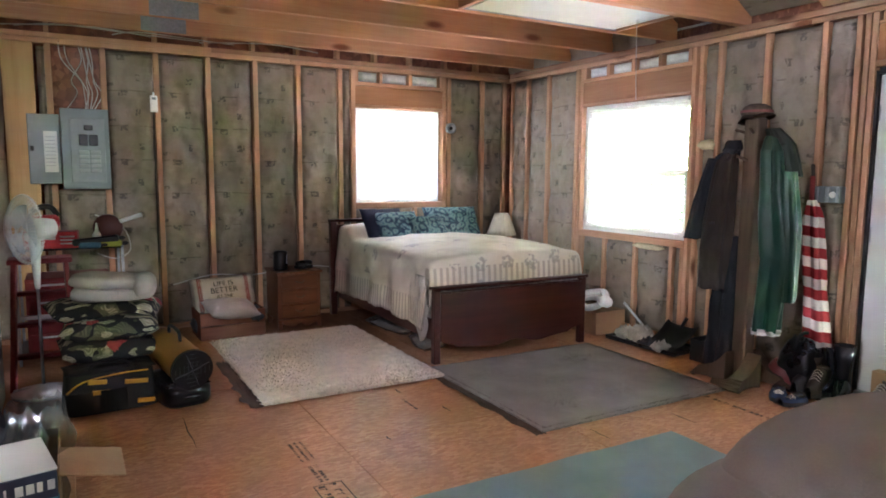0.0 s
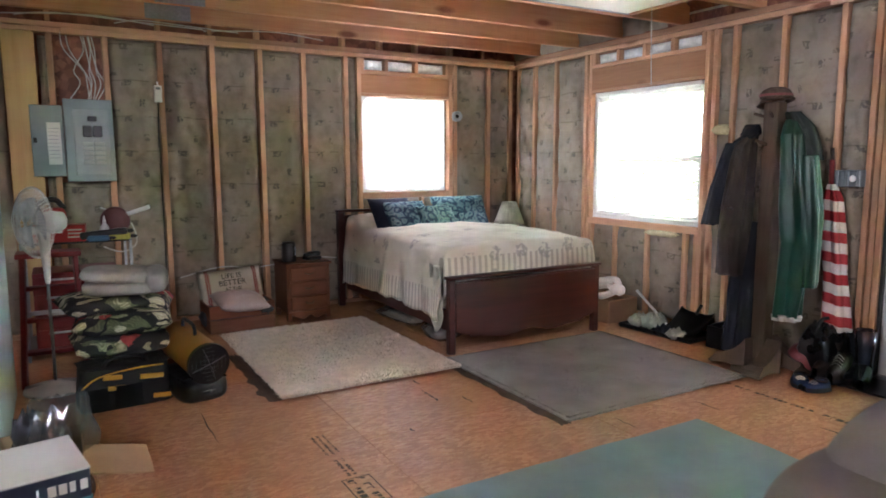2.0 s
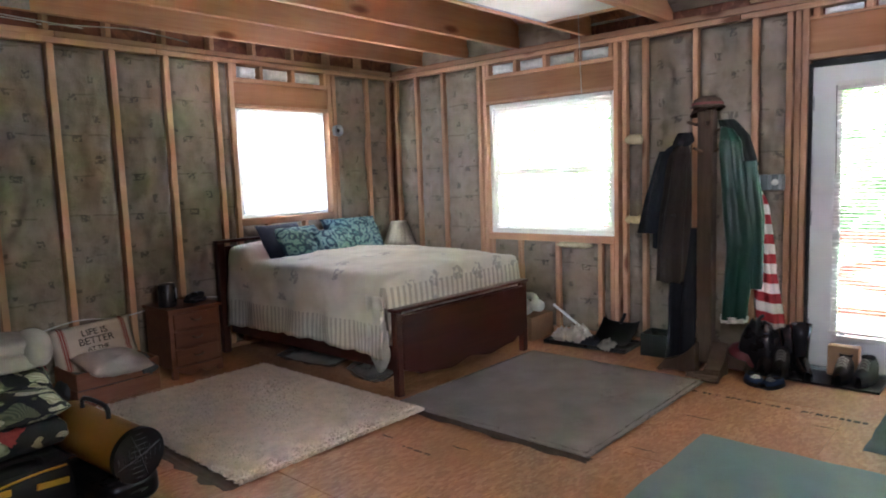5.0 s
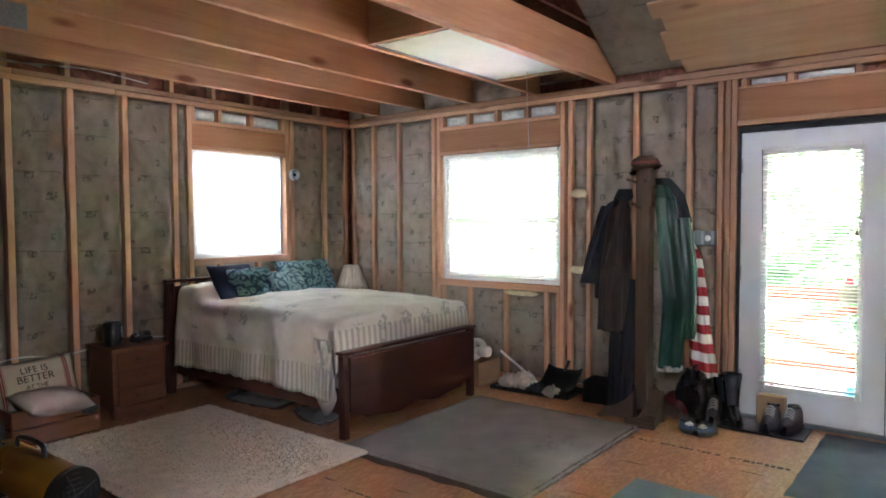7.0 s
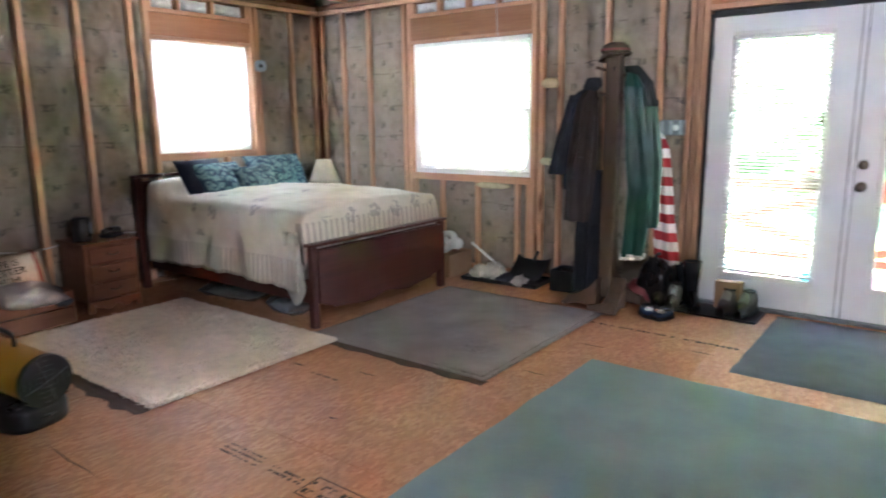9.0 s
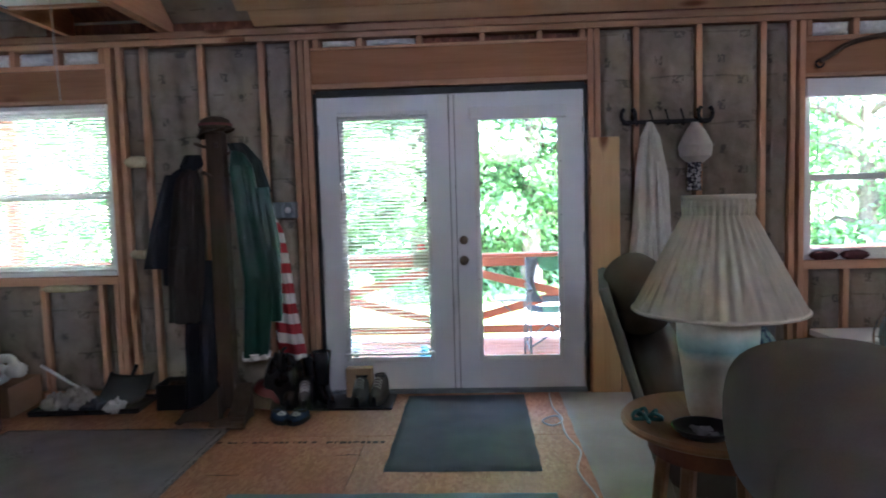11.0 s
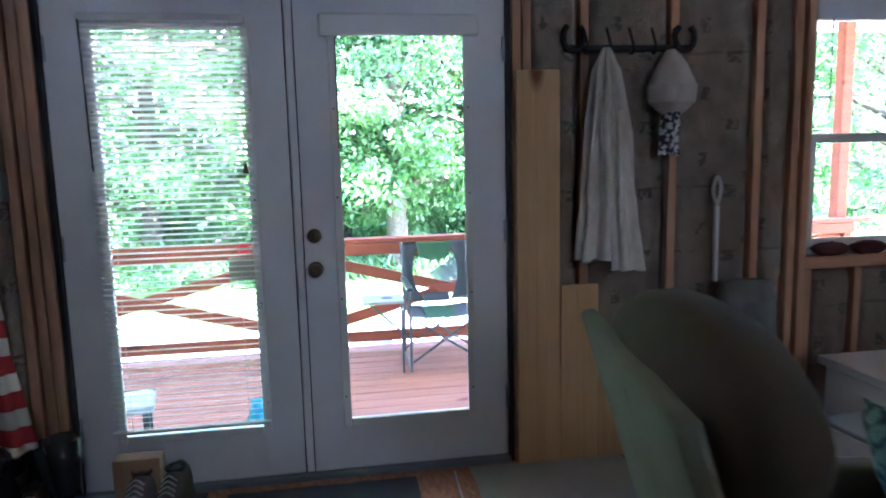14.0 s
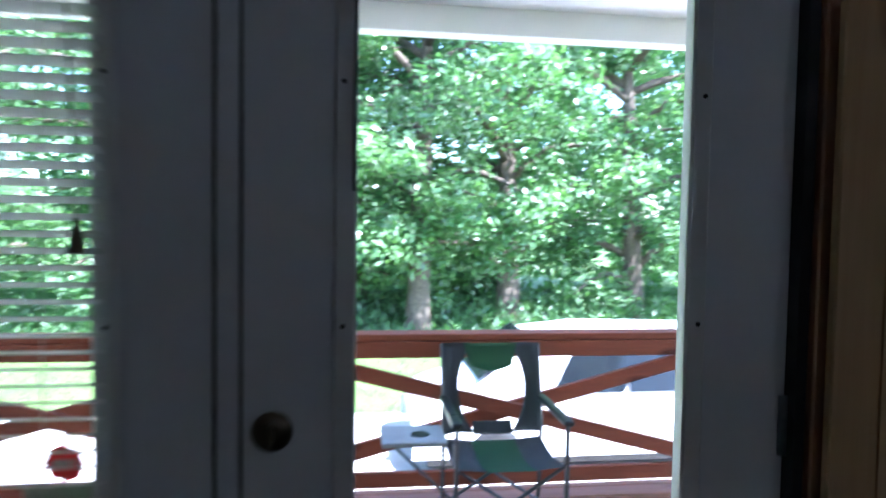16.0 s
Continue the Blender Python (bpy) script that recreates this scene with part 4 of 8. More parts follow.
W = 0.27
for s in (-1, 1):
    part("front_leg", tube([(s * W, 0.24, 0.0), (s * W, 0.24, 0.63)], 0.012, 8, smooth=1), frame_m, cc)
    part("rear_leg", tube([(s * W, -0.26, 0.0), (s * W, -0.22, 0.45), (s * W, -0.33, 0.92)], 0.012, 8), frame_m, cc)
    part("foot_rail", tube([(s * W, 0.26, 0.015), (s * W, -0.28, 0.015)], 0.011, 8, smooth=1), frame_m, cc)
    part("armrest", box(s * W - 0.025, s * W + 0.025, -0.24, 0.27, 0.625, 0.655, 0.01, segs=2), black_plastic, cc)
    part("cross_bar", tube([(s * W, 0.22, 0.06), (-s * W, 0.22, 0.42)], 0.009, 8, smooth=1), frame_m, cc)
    part("cross_bar", tube([(s * W, -0.22, 0.06), (-s * W, -0.2, 0.42)], 0.009, 8, smooth=1), frame_m, cc)
    # side panels curve in round an open middle
    part("back_panel", thicken(sheet(6, 14, lambda u, v, s=s: (s * (W - u * (0.085 + 0.085 * abs(2 * v - 1) ** 2.2)), -0.215 - 0.125 * v - 0.02 * math.sin(math.pi * u), 0.45 + 0.47 * v)), 0.006), chair_grey, cc, "grey side fabric", True)
    part("seat_side", thicken(sheet(4, 8, lambda u, v, s=s: (s * (W - u * 0.15), 0.24 - 0.46 * v, 0.425 - 0.03 * math.sin(math.pi * v) - 0.015 * u)), 0.006), chair_grey, cc, "grey side fabric", True)
part("back_top", thicken(sheet(8, 5, lambda u, v: ((u - 0.5) * 0.24 * (1 + 0.25 * v), -0.335 + 0.03 * (1 - v), 0.92 - 0.12 * (1 - v) - 0.03 * math.sin(math.pi * u) * (v < 0.1))), 0.006), chair_green, cc, "green top fabric", True)
part("back_low", thicken(sheet(8, 4, lambda u, v: ((u - 0.5) * 0.22, -0.22 - 0.02 * v, 0.44 + 0.07 * v)), 0.006), chair_grey, cc, "grey fabric", True)
part("seat_middle", thicken(sheet(8, 8, lambda u, v: ((u - 0.5) * 0.25, 0.24 - 0.46 * v, 0.408 - 0.03 * math.sin(math.pi * v))), 0.006), chair_green, cc, "green seat fabric", True)
tray = part("side_tray", box(0.31, 0.62, -0.05, 0.22, 0.53, 0.555, 0.008, segs=2), plain("pale grey plastic", (0.36, 0.39, 0.40)), cc, "pale grey plastic tray")
part("cup_ring", lathe([(0.045, 0.0), (0.045, 0.003), (0.002, 0.003)], 20, (0.43, 0.10, 0.5555)), black_plastic, tray)
part("tray_brace", tube([(0.58, 0.12, 0.53), (W, 0.2, 0.25)], 0.008, 6, smooth=1), frame_m, cc)
part("tray_leg", tube([(0.33, 0.2, 0.53), (0.33, 0.24, 0.0)], 0.009, 6, smooth=1), frame_m, cc)

# small things on the deck
red_m = plain("red plastic", (0.42, 0.025, 0.03), (0.3, 0.015, 0.02), 6, 0.45)
stk = thing("alarm_sticker", "red octagonal sticker over a grey card on the door glass", "sticker")
part("card", box(EX + 0.050, EX + 0.0512, 1.79, 1.89, 0.885, 0.985), sheer("grey green film", (0.42, 0.42, 0.36), 0.6), stk, "grey green card")
part("octagon", lathe([(0.028, 0.0), (0.028, -0.001), (0.001, -0.0011)], 8, (EX + 0.0495, 1.832, 1.018), axis="x"), sheer("red film", (0.75, 0.10, 0.10), 0.6), stk, "red octagon")
part("print_bar", box(EX + 0.0472, EX + 0.0482, 1.815, 1.849, 1.013, 1.024), paper_white, stk)
pt = thing("patio_table", "pale blue plastic patio table on the deck", "table", (5.12, 2.52, DZK), 12)
pb = plain("pale blue plastic", (0.46, 0.54, 0.56), (0.40, 0.47, 0.49), 5, 0.4)
part("tabletop", box(-0.15, 0.15, -0.15, 0.15, 0.43, 0.46, 0.03, segs=3), pb, pt)
for sx in (-0.11, 0.11):
    for sy in (-0.11, 0.11):
        part("leg", box(sx - 0.015, sx + 0.015, sy - 0.015, sy + 0.015, 0.0, 0.43, 0.003), frame_m, pt)
bk = thing("water_jug", "tall bright blue plastic jug on the deck boards", "jug", (4.97, 1.86, DZK))
part("body", lathe([(0.055, 0.0), (0.06, 0.02), (0.06, 0.36), (0.03, 0.43), (0.028, 0.47), (0.001, 0.47)], 24), plain("bright blue plastic", (0.03, 0.33, 0.52), rough=0.4), bk, smooth=True)
part("jug_handle", tube([(0, -0.028, 0.45), (0, -0.07, 0.42), (0, -0.075, 0.34), (0, -0.058, 0.3)], 0.008, 6), galv, bk)

# white van on the drive
vm = plain("white car paint", (0.78, 0.79, 0.80), (0.75, 0.76, 0.77), 1, 0.2, bump=0.0, vary=0.01)
tint = plain("dark tinted glass", (0.02, 0.026, 0.032), (0.015, 0.02, 0.026), 2, 0.06, bump=0.0)
car = thing("van", "white minivan parked on the gravel", "van", (12.0, -1.75, GZ - 0.10))


def body_profile(y):
    """Height of the bonnet and roof line along the van (nose at +y)."""
    pts = [(-2.45, 0.55), (-2.42, 1.0), (-2.15, 1.62), (-1.9, 1.70), (0.2, 1.74), (0.95, 1.66), (1.75, 1.12), (2.35, 0.94), (2.5, 0.62)]
    for (a, h), (b, k) in zip(pts, pts[1:]):
        if a <= y <= b:
            return h + (k - h) * (y - a) / (b - a)
    return 0.55


cb = sheet(44, 22, lambda u, v: (
    lambda y, a: (0.92 * math.copysign(abs(math.cos(a)) ** 0.42, math.cos(a)) * (1 - 0.16 * max(0, (0.36 + (body_profile(y) - 0.36) * math.sin(a) ** 0.5 - 1.0))), y, 0.30 + (body_profile(y) - 0.30) * max(0.0, math.sin(a)) ** 0.45)
)(-2.48 + u * 4.96, v * math.pi))
part("body", cb, vm, car, smooth=True)
part("underside", box(-0.85, 0.85, -2.3, 2.3, 0.2, 0.32), black_plastic, car)
for a, b in ((-2.05, -1.15), (-1.07, -0.1), (-0.02, 0.85)):
    for s in (-1, 1):
        part("side_window", thicken(sheet(6, 3, lambda u, v, s=s, a=a, b=b: (s * (0.955 - 0.165 * v), a + u * (b - a) - (0.28 * v if b > 0.8 else 0), 1.06 + v * 0.44)), 0.012), tint, car)
part("windscreen", thicken(sheet(6, 3, lambda u, v: ((u - 0.5) * (1.45 - 0.2 * v), 1.70 - 0.7 * v, 1.18 + v * 0.47)), 0.012), tint, car)
for s in (-1, 1):
    for y in (-1.55, 1.5):
        wh = part("wheel", lathe([(0.20, 0.10), (0.31, 0.11), (0.335, 0.07), (0.335, -0.07), (0.31, -0.11), (0.20, -0.10)], 28, (s * 0.82, y, 0.335), axis="x"), black_rubber, car, smooth=True)
        part("rim", lathe([(0.19, s * 0.09), (0.16, s * 0.112), (0.05, s * 0.105), (0.001, s * 0.118)], 20, (s * 0.82, y, 0.335), axis="x"), galv, wh)
    part("headlight", cushion(0.12, 0.35, 0.14), plain("clear lamp", (0.6, 0.6, 0.6), rough=0.1), car, smooth=True).location = (s * 0.66, 2.30, 0.72)
    part("wing_mirror", cushion(0.10, 0.18, 0.16), vm, car, smooth=True).location = (s * 1.0, 1.05, 1.02)

# ---- rugs and mats ----
shag_m = plain("cream shag wool", (0.80, 0.71, 0.62), (0.66, 0.57, 0.49), 7, 0.95, bump=0.3, fine=120, vary=0.2, dist=0.01)
grey_rug_m = plain("warm grey pile", (0.27, 0.24, 0.228), (0.21, 0.186, 0.176), 5, 0.95, bump=0.3, fine=220, vary=0.25, dist=0.006)
blue_rug_m = plain("blue grey flat pile", (0.20, 0.27, 0.285), (0.155, 0.21, 0.225), 3, 0.95, bump=0.5, fine=260, vary=0.2, dist=0.004)
mat_m = plain("dark slate doormat", (0.085, 0.10, 0.12), (0.06, 0.072, 0.088), 6, 0.95, bump=0.6, fine=260, vary=0.3, dist=0.004)
runner_m = plain("pale worn carpet", (0.44, 0.42, 0.37), (0.33, 0.31, 0.27), 3, 0.95, bump=0.5, fine=240, vary=0.2, dist=0.004)
shag_pile = sheer("cream shag pile", (0.88, 0.765, 0.66), 0.45)
grey_pile = sheer("warm grey tufts", (0.30, 0.265, 0.25), 0.4)
backing_m = plain("dark rug backing", (0.10, 0.062, 0.045), (0.06, 0.04, 0.03), 15, 0.95)


def pad(x0, x1, y0, y1, h, seed, wob=0.012, lump=0.006, n=34):
    """A soft slab lying on the floor with slightly wavy edges."""
    def f(u, v):
        e = min(u, 1 - u) * (x1 - x0), min(v, 1 - v) * (y1 - y0)
        fall = min(1.0, min(e) / 0.03)
        wx = wob * nz(v * 9 + seed, u * 3, seed) * (1 if min(u, 1 - u) < 0.02 else 0)
        wy = wob * nz(u * 9, v * 3 + seed, seed) * (1 if min(v, 1 - v) < 0.02 else 0)
        return (x0 + u * (x1 - x0) + wx, y0 + v * (y1 - y0) + wy, 0.003 + (h - 0.003) * fall ** 0.5 + lump * nz(u * 6 + seed, v * 6, seed) * fall)
    return sheet(n, n, f)


def tufts(x0, x1, y0, y1, h, num, length, seed, over=0.012, wide=0.008):
    """Standing tufts of pile, as one mesh."""
    r = np.random.default_rng(seed)
    p = np.stack([r.uniform(x0 - over, x1 + over, num), r.uniform(y0 - over, y1 + over, num), np.full(num, h * 0.6)], 1)
    edge = np.minimum(np.minimum(p[:, 0] - x0, x1 - p[:, 0]), np.minimum(p[:, 1] - y0, y1 - p[:, 1]))
    p[:, 2] = np.where(edge < 0.02, 0.006, p[:, 2])
    a = r.uniform(0, 6.28, num)
    s = np.stack([np.cos(a), np.sin(a), np.zeros(num)], 1) * wide
    lean = r.normal(0, 0.55, (num, 2)) * length
    tip = p + np.stack([lean[:, 0], lean[:, 1], length * r.uniform(0.5, 1.0, num)], 1)
    v = np.stack([p - s, p + s, tip + s * 0.4, tip - s * 0.4], 1).reshape(-1, 3)
    return v, np.arange(num * 4).reshape(-1, 4)


r1 = thing("shag_rug", "cream shag rug with long tufts beside the bed", "rug")
part("base", pad(1.10, 2.33, 4.10, 5.78, 0.026, 1.0, 0.02, 0.005), shag_m, r1, smooth=True)
o = new("pile", leaf_mesh("pile", *tufts(1.10, 2.33, 4.10, 5.78, 0.036, 60000, 0.019, 3, 0.014, 0.0075), shag_pile))
o.parent = r1
tagged(o, kind="stuff")
part("fringe", pad(1.00, 1.12, 4.09, 5.2, 0.008, 4.0, 0.05, 0.004, 20), backing_m, r1, "dark frayed edge")
r2_ = thing("grey_rug", "warm grey short pile rug before the bed foot", "rug")
part("base", pad(2.33, 3.86, 2.955, 4.33, 0.020, 2.0, 0.01, 0.002), grey_rug_m, r2_, smooth=True)
o = new("pile", leaf_mesh("pile", *tufts(2.33, 3.86, 2.955, 4.33, 0.026, 44000, 0.006, 4, 0.005, 0.005), grey_pile))
o.parent = r2_
tagged(o, kind="stuff")
part("fringe", pad(2.27, 2.345, 2.94, 4.3, 0.008, 6.0, 0.03, 0.003, 20), backing_m, r2_, "dark frayed edge")
solo("blue_rug", pad(0.45, 2.98, 1.11, 2.635, 0.010, 3.0, 0.01, 0.003), blue_rug_m, "blue grey flat rug on the bare floor", "rug", smooth=True)
solo("doormat", pad(3.22, 4.50, 1.15, 1.94, 0.010, 5.0, 0.008, 0.002), mat_m, "dark slate mat at the double doors", "mat", smooth=True)
solo("carpet_runner", pad(2.5, 4.54, 0.2, 0.91, 0.009, 7.0, 0.012, 0.003), runner_m, "pale worn carpet strip by the doors", "carpet", smooth=True)

# ---- bed ----
bed = thing("bed", "dark red wooden bed with head and foot boards", "bed")
BX0, BX1, BY0, BY1 = 2.42, 3.88, 4.41, 6.44
for x in (BX0 + 0.03, BX1 - 0.03):
    part("foot_post", beam((x, BY0 + 0.0, 0.0), (x, BY0, 0.56), 0.055, 0.055, 0.006), mahogany, bed)
    hx = x - 0.06 if x < 3 else x
    part("head_post", box(hx - 0.032, hx + 0.032, BY1 - 0.03, BY1 + 0.03, 0.0, 0.93, 0.006), mahogany, bed)


def scallop_board(x0, x1, y, t, ztop, zlow):
    def f(u, v):
        x = x0 + u * (x1 - x0)
        s = 2 * u - 1
        lo = zlow + 0.055 * abs(s) ** 6 - 0.0 + 0.022 * math.cos(s * 9.0) * (1 - abs(s)) + 0.02 * (abs(s) > 0.8)
        return (x, y, lo + v * (ztop - lo))
    bm = sheet(48, 4, f)
    bmesh.ops.reverse_faces(bm, faces=list(bm.faces))
    return thicken(bm, t)


part("footboard", scallop_board(BX0 + 0.055, BX1 - 0.055, BY0 - 0.012, 0.024, 0.535, 0.10), mahogany, bed)
part("foot_cap", box(BX0 - 0.012, BX1 + 0.012, BY0 - 0.04, BY0 + 0.04, 0.56, 0.582, 0.008, segs=2), mahogany, bed)
part("foot_moulding", box(BX0 + 0.05, BX1 - 0.05, BY0 - 0.024, BY0 - 0.012, 0.52, 0.545, 0.005), mahogany, bed)
part("headboard", box(BX0 + 0.003, BX1 - 0.063, BY1 - 0.015, BY1 + 0.015, 0.22, 0.90, 0.004), mahogany, bed)
part("head_cap", box(BX0 - 0.07, BX1 + 0.01, BY1 - 0.035, BY1 + 0.035, 0.93, 0.955, 0.008, segs=2), mahogany, bed)
for x in (BX0 + 0.015, BX1 - 0.03):
    part("side_rail", box(x, x + 0.025, BY0 + 0.03, BY1 - 0.03, 0.17, 0.33, 0.004), mahogany, bed)
for y in (4.9, 5.5, 6.1):
    part("bed_slat", box(BX0 + 0.04, BX1 - 0.035, y - 0.04, y + 0.04, 0.19, 0.21), stud_x, bed)
fabric_w = plain("white cotton", (0.66, 0.63, 0.58), (0.56, 0.53, 0.48), 9, 0.9, bump=0.4, fine=300, dist=0.002)
mt_ = thing("mattress", "white mattress and box spring on the bed frame", "mattress")
part("box_spring", box(BX0 + 0.045, BX1 - 0.04, BY0 + 0.05, BY1 - 0.05, 0.212, 0.40, 0.03, segs=3), fabric_w, mt_)
part("pad", box(BX0 + 0.045, BX1 - 0.04, BY0 + 0.10, BY1 - 0.05, 0.402, 0.66, 0.05, segs=4), fabric_w, mt_, smooth=True)


def quilt_mat():
    """Cream cotton with striped borders and faded floral patches."""
    n = Nodes("patched cream quilt")
    c = n.add("TexCoord")
    sep = n.add("SeparateXYZ")
    n.link(c.outputs["Object"], sep.inputs[0])
    x, y, z = sep.outputs
    v = n.coords(shift=False)
    cream = n.ramp(n.noise(v, 5, 4), [(0.3, (0.54, 0.495, 0.42)), (0.7, (0.67, 0.625, 0.545))])
    grey = n.mix(n.noise(v, 60, 3), (0.30, 0.27, 0.24), (0.42, 0.38, 0.33))

    def stripes(axis, freq):
        w = n.math("SINE", n.math("MULTIPLY", axis, freq))
        w2 = n.math("SINE", n.math("MULTIPLY", axis, freq * 3.0))
        return n.math("GREATER_THAN", n.math("ADD", w, n.math("MULTIPLY", w2, 0.45)), 0.25)
    # side drop stripes run upright, foot drop likewise
    low = n.math("MULTIPLY", n.math("LESS_THAN", z, 0.47), n.math("GREATER_THAN", z, 0.20))
    side = n.math("MULTIPLY", n.math("MULTIPLY", stripes(y, 150.0), low), 0.75)
    foot = n.math("MULTIPLY", n.math("LESS_THAN", y, 4.52), n.math("LESS_THAN", z, 0.715))
    foot = n.math("MULTIPLY", n.math("MULTIPLY", stripes(x, 118.0), foot), 0.8)
    col = n.mix(side, cream, grey)
    col = n.mix(foot, col, grey)
    vor = n.add("TexVoronoi", Scale=4.3, Randomness=0.5)
    n.link(v, vor.inputs["Vector"])
    spot = n.math("LESS_THAN", n.math("ADD", vor.outputs["Distance"], n.math("MULTIPLY", n.noise(v, 22, 4), 0.5)), 0.50)
    petals = n.math("MULTIPLY", spot, n.math("GREATER_THAN", n.noise(v, 38, 3), 0.47))
    band = n.math("ADD", n.math("MULTIPLY", n.math("GREATER_THAN", z, 0.58), n.math("LESS_THAN", z, 0.74)), n.math("GREATER_THAN", n.noise(v, 1.7, 1), 0.55))
    band = n.math("MINIMUM", band, 1.0)
    patch = n.math("MULTIPLY", n.math("MULTIPLY", petals, band), n.math("GREATER_THAN", z, 0.53))
    col = n.mix(n.math("MULTIPLY", patch, 0.75), col, n.mix(n.noise(v, 30, 2), (0.22, 0.24, 0.26), (0.40, 0.34, 0.30)))
    n.bump(n.math("ADD", n.noise(v, 26, 3), n.math("MULTIPLY", n.noise(v, 300, 2), 0.3)), 0.45, 0.008)
    return n.done(col, 0.92, 0.0, 0.15)


def quilt(u, v):
    """u runs across the bed from one hem over the top to the other; v from the head to the foot."""
    y = 6.36 - v * (6.36 - 4.475)
    hw, zt, drop = 0.73, 0.765, 0.48
    flare = 0.025 * nz(y * 3, 1.0)
    s = (u - 0.5) * 2 * (hw + drop)
    cx = (BX0 + BX1) / 2
    crown = 0.05 * (1 - (s / hw) ** 2) if abs(s) < hw else 0.0
    rise = 0.03 * math.sin(v * 3.1)
    r = 0.07
    if abs(s) < hw - r:
        x, z = s, zt + crown + rise
    elif abs(s) < hw + r * 0.57:
        a = (abs(s) - (hw - r)) / r
        a = min(a, 1.57)
        x, z = math.copysign(hw - r + r * math.sin(a), s), zt + rise - r * (1 - math.cos(a)) + 0.012
    else:
        d = abs(s) - (hw + r * 0.57)
        hem = 1.0 + 0.035 * abs(math.sin(y * 19.0)) * (d > 0.25)
        fold = 0.018 * math.sin(y * 13 + 2.0 * nz(y * 2, d * 2)) * min(1, d / 0.25) + 0.012 * nz(y * 9, d * 6)
        x, z = math.copysign(hw + 0.008 + fold + flare * d + 0.06 * d, s), zt + rise - r - d * hem
    head = min(1.0, max(0.0, (y - 5.98) / 0.2))
    z += 0.125 * head * head * (3 - 2 * head) * min(1.0, max(0.0, (z - 0.35) / 0.4))
    z += 0.010 * nz(x * 5, y * 5, 3.0) + 0.006 * nz(x * 14, y * 14, 1.0)
    return (cx + x, y, z)


qb = sheet(80, 70, quilt)
# the foot end rolls down behind the footboard
sheet(56, 8, lambda u, v: (lambda p: (p[0], p[1] - 0.035 * math.sin(v * 1.57), p[2] - 0.27 * v ** 1.4))(quilt(0.165 + u * 0.67, 1.0)), qb)
bmesh.ops.remove_doubles(qb, verts=list(qb.verts), dist=0.002)
bmesh.ops.recalc_face_normals(qb, faces=list(qb.faces))
quilt_o = solo("quilt", thicken(qb, 0.008), quilt_mat(), "cream patchwork quilt with striped scalloped border, draped over the bed", "quilt", smooth=True)
hang = thicken(sheet(14, 18, lambda u, v: (2.395 - 0.015 * v + 0.02 * nz(u * 3, v * 4), 4.64 - u * 0.16 + 0.05 * v * (0.5 - u) - 0.05 * v, 0.66 - v * 0.50 * (0.75 + 0.25 * math.sin(u * 3.1)) + 0.0)), 0.006)
solo("bed_sheet", hang, fabric_w, "white sheet corner hanging below the quilt", "sheet", smooth=True)

paisley = Nodes("teal paisley cotton")
pv = paisley.coords((1, 1, 1))
pw = paisley.add("TexVoronoi", Scale=13.0)
paisley.link(pv, pw.inputs["Vector"])
prg = paisley.math("SINE", paisley.math("ADD", paisley.math("MULTIPLY", pw.outputs["Distance"], 13.0), paisley.math("MULTIPLY", paisley.noise(pv, 20, 3), 9.0)))
prg = paisley.math("ADD", paisley.math("MULTIPLY", prg, 0.5), 0.5)
pcol = paisley.ramp(prg, [(0.08, (0.03, 0.055, 0.10)), (0.3, (0.05, 0.13, 0.17)), (0.55, (0.09, 0.20, 0.225)), (0.68, (0.30, 0.36, 0.35)), (0.78, (0.07, 0.17, 0.20)), (0.95, (0.17, 0.28, 0.29))])
paisley.bump(paisley.noise(pv, 200, 2), 0.3, 0.002)
paisley_m = paisley.done(pcol, 0.85)
navy_m = plain("navy cotton", (0.022, 0.030, 0.055), (0.014, 0.02, 0.04), 9, 0.9)
for mtl, lab, w, h, t, x, y, z, rx, rz in (
    (fabric_w, "cream pillow sham at the headboard", 0.62, 0.36, 0.14, 2.78, 6.25, 0.60, 24, 4),
    (fabric_w, "cream pillow sham at the headboard", 0.62, 0.36, 0.14, 3.50, 6.25, 0.60, 24, -4),
    (navy_m, "navy blue throw pillow behind the others", 0.46, 0.40, 0.14, 2.80, 6.08, 0.80, 56, 6),
    (paisley_m, "teal and navy paisley throw pillow", 0.48, 0.42, 0.16, 2.92, 5.99, 0.765, 54, 6),
    (paisley_m, "teal and navy paisley throw pillow", 0.60, 0.42, 0.17, 3.56, 6.08, 0.79, 58, -5),
    (paisley_m, "smaller teal paisley pillow in front", 0.40, 0.34, 0.15, 3.19, 5.90, 0.755, 50, 4),
):
    p = solo("pillow", moved(cushion(w, h, t, seed=x * 9, wrinkle=0.025), Matrix.Translation((0, 0, -t / 2))), mtl, lab, "pillow", group="pillows on the bed", smooth=True)
    p.matrix_world = pose(x, y, z + 0.10, rx, 0, rz)


def drum(material, r0, r1, h, folds=26, amp=0.004):
    def f(u, v):
        a = u * 2 * math.pi
        r = r0 + (r1 - r0) * v + amp * math.cos(a * folds)
        return (r * math.cos(a), r * math.sin(a), v * h)
    return thicken(sheet(folds * 6, 4, f, close_u=True), 0.003)


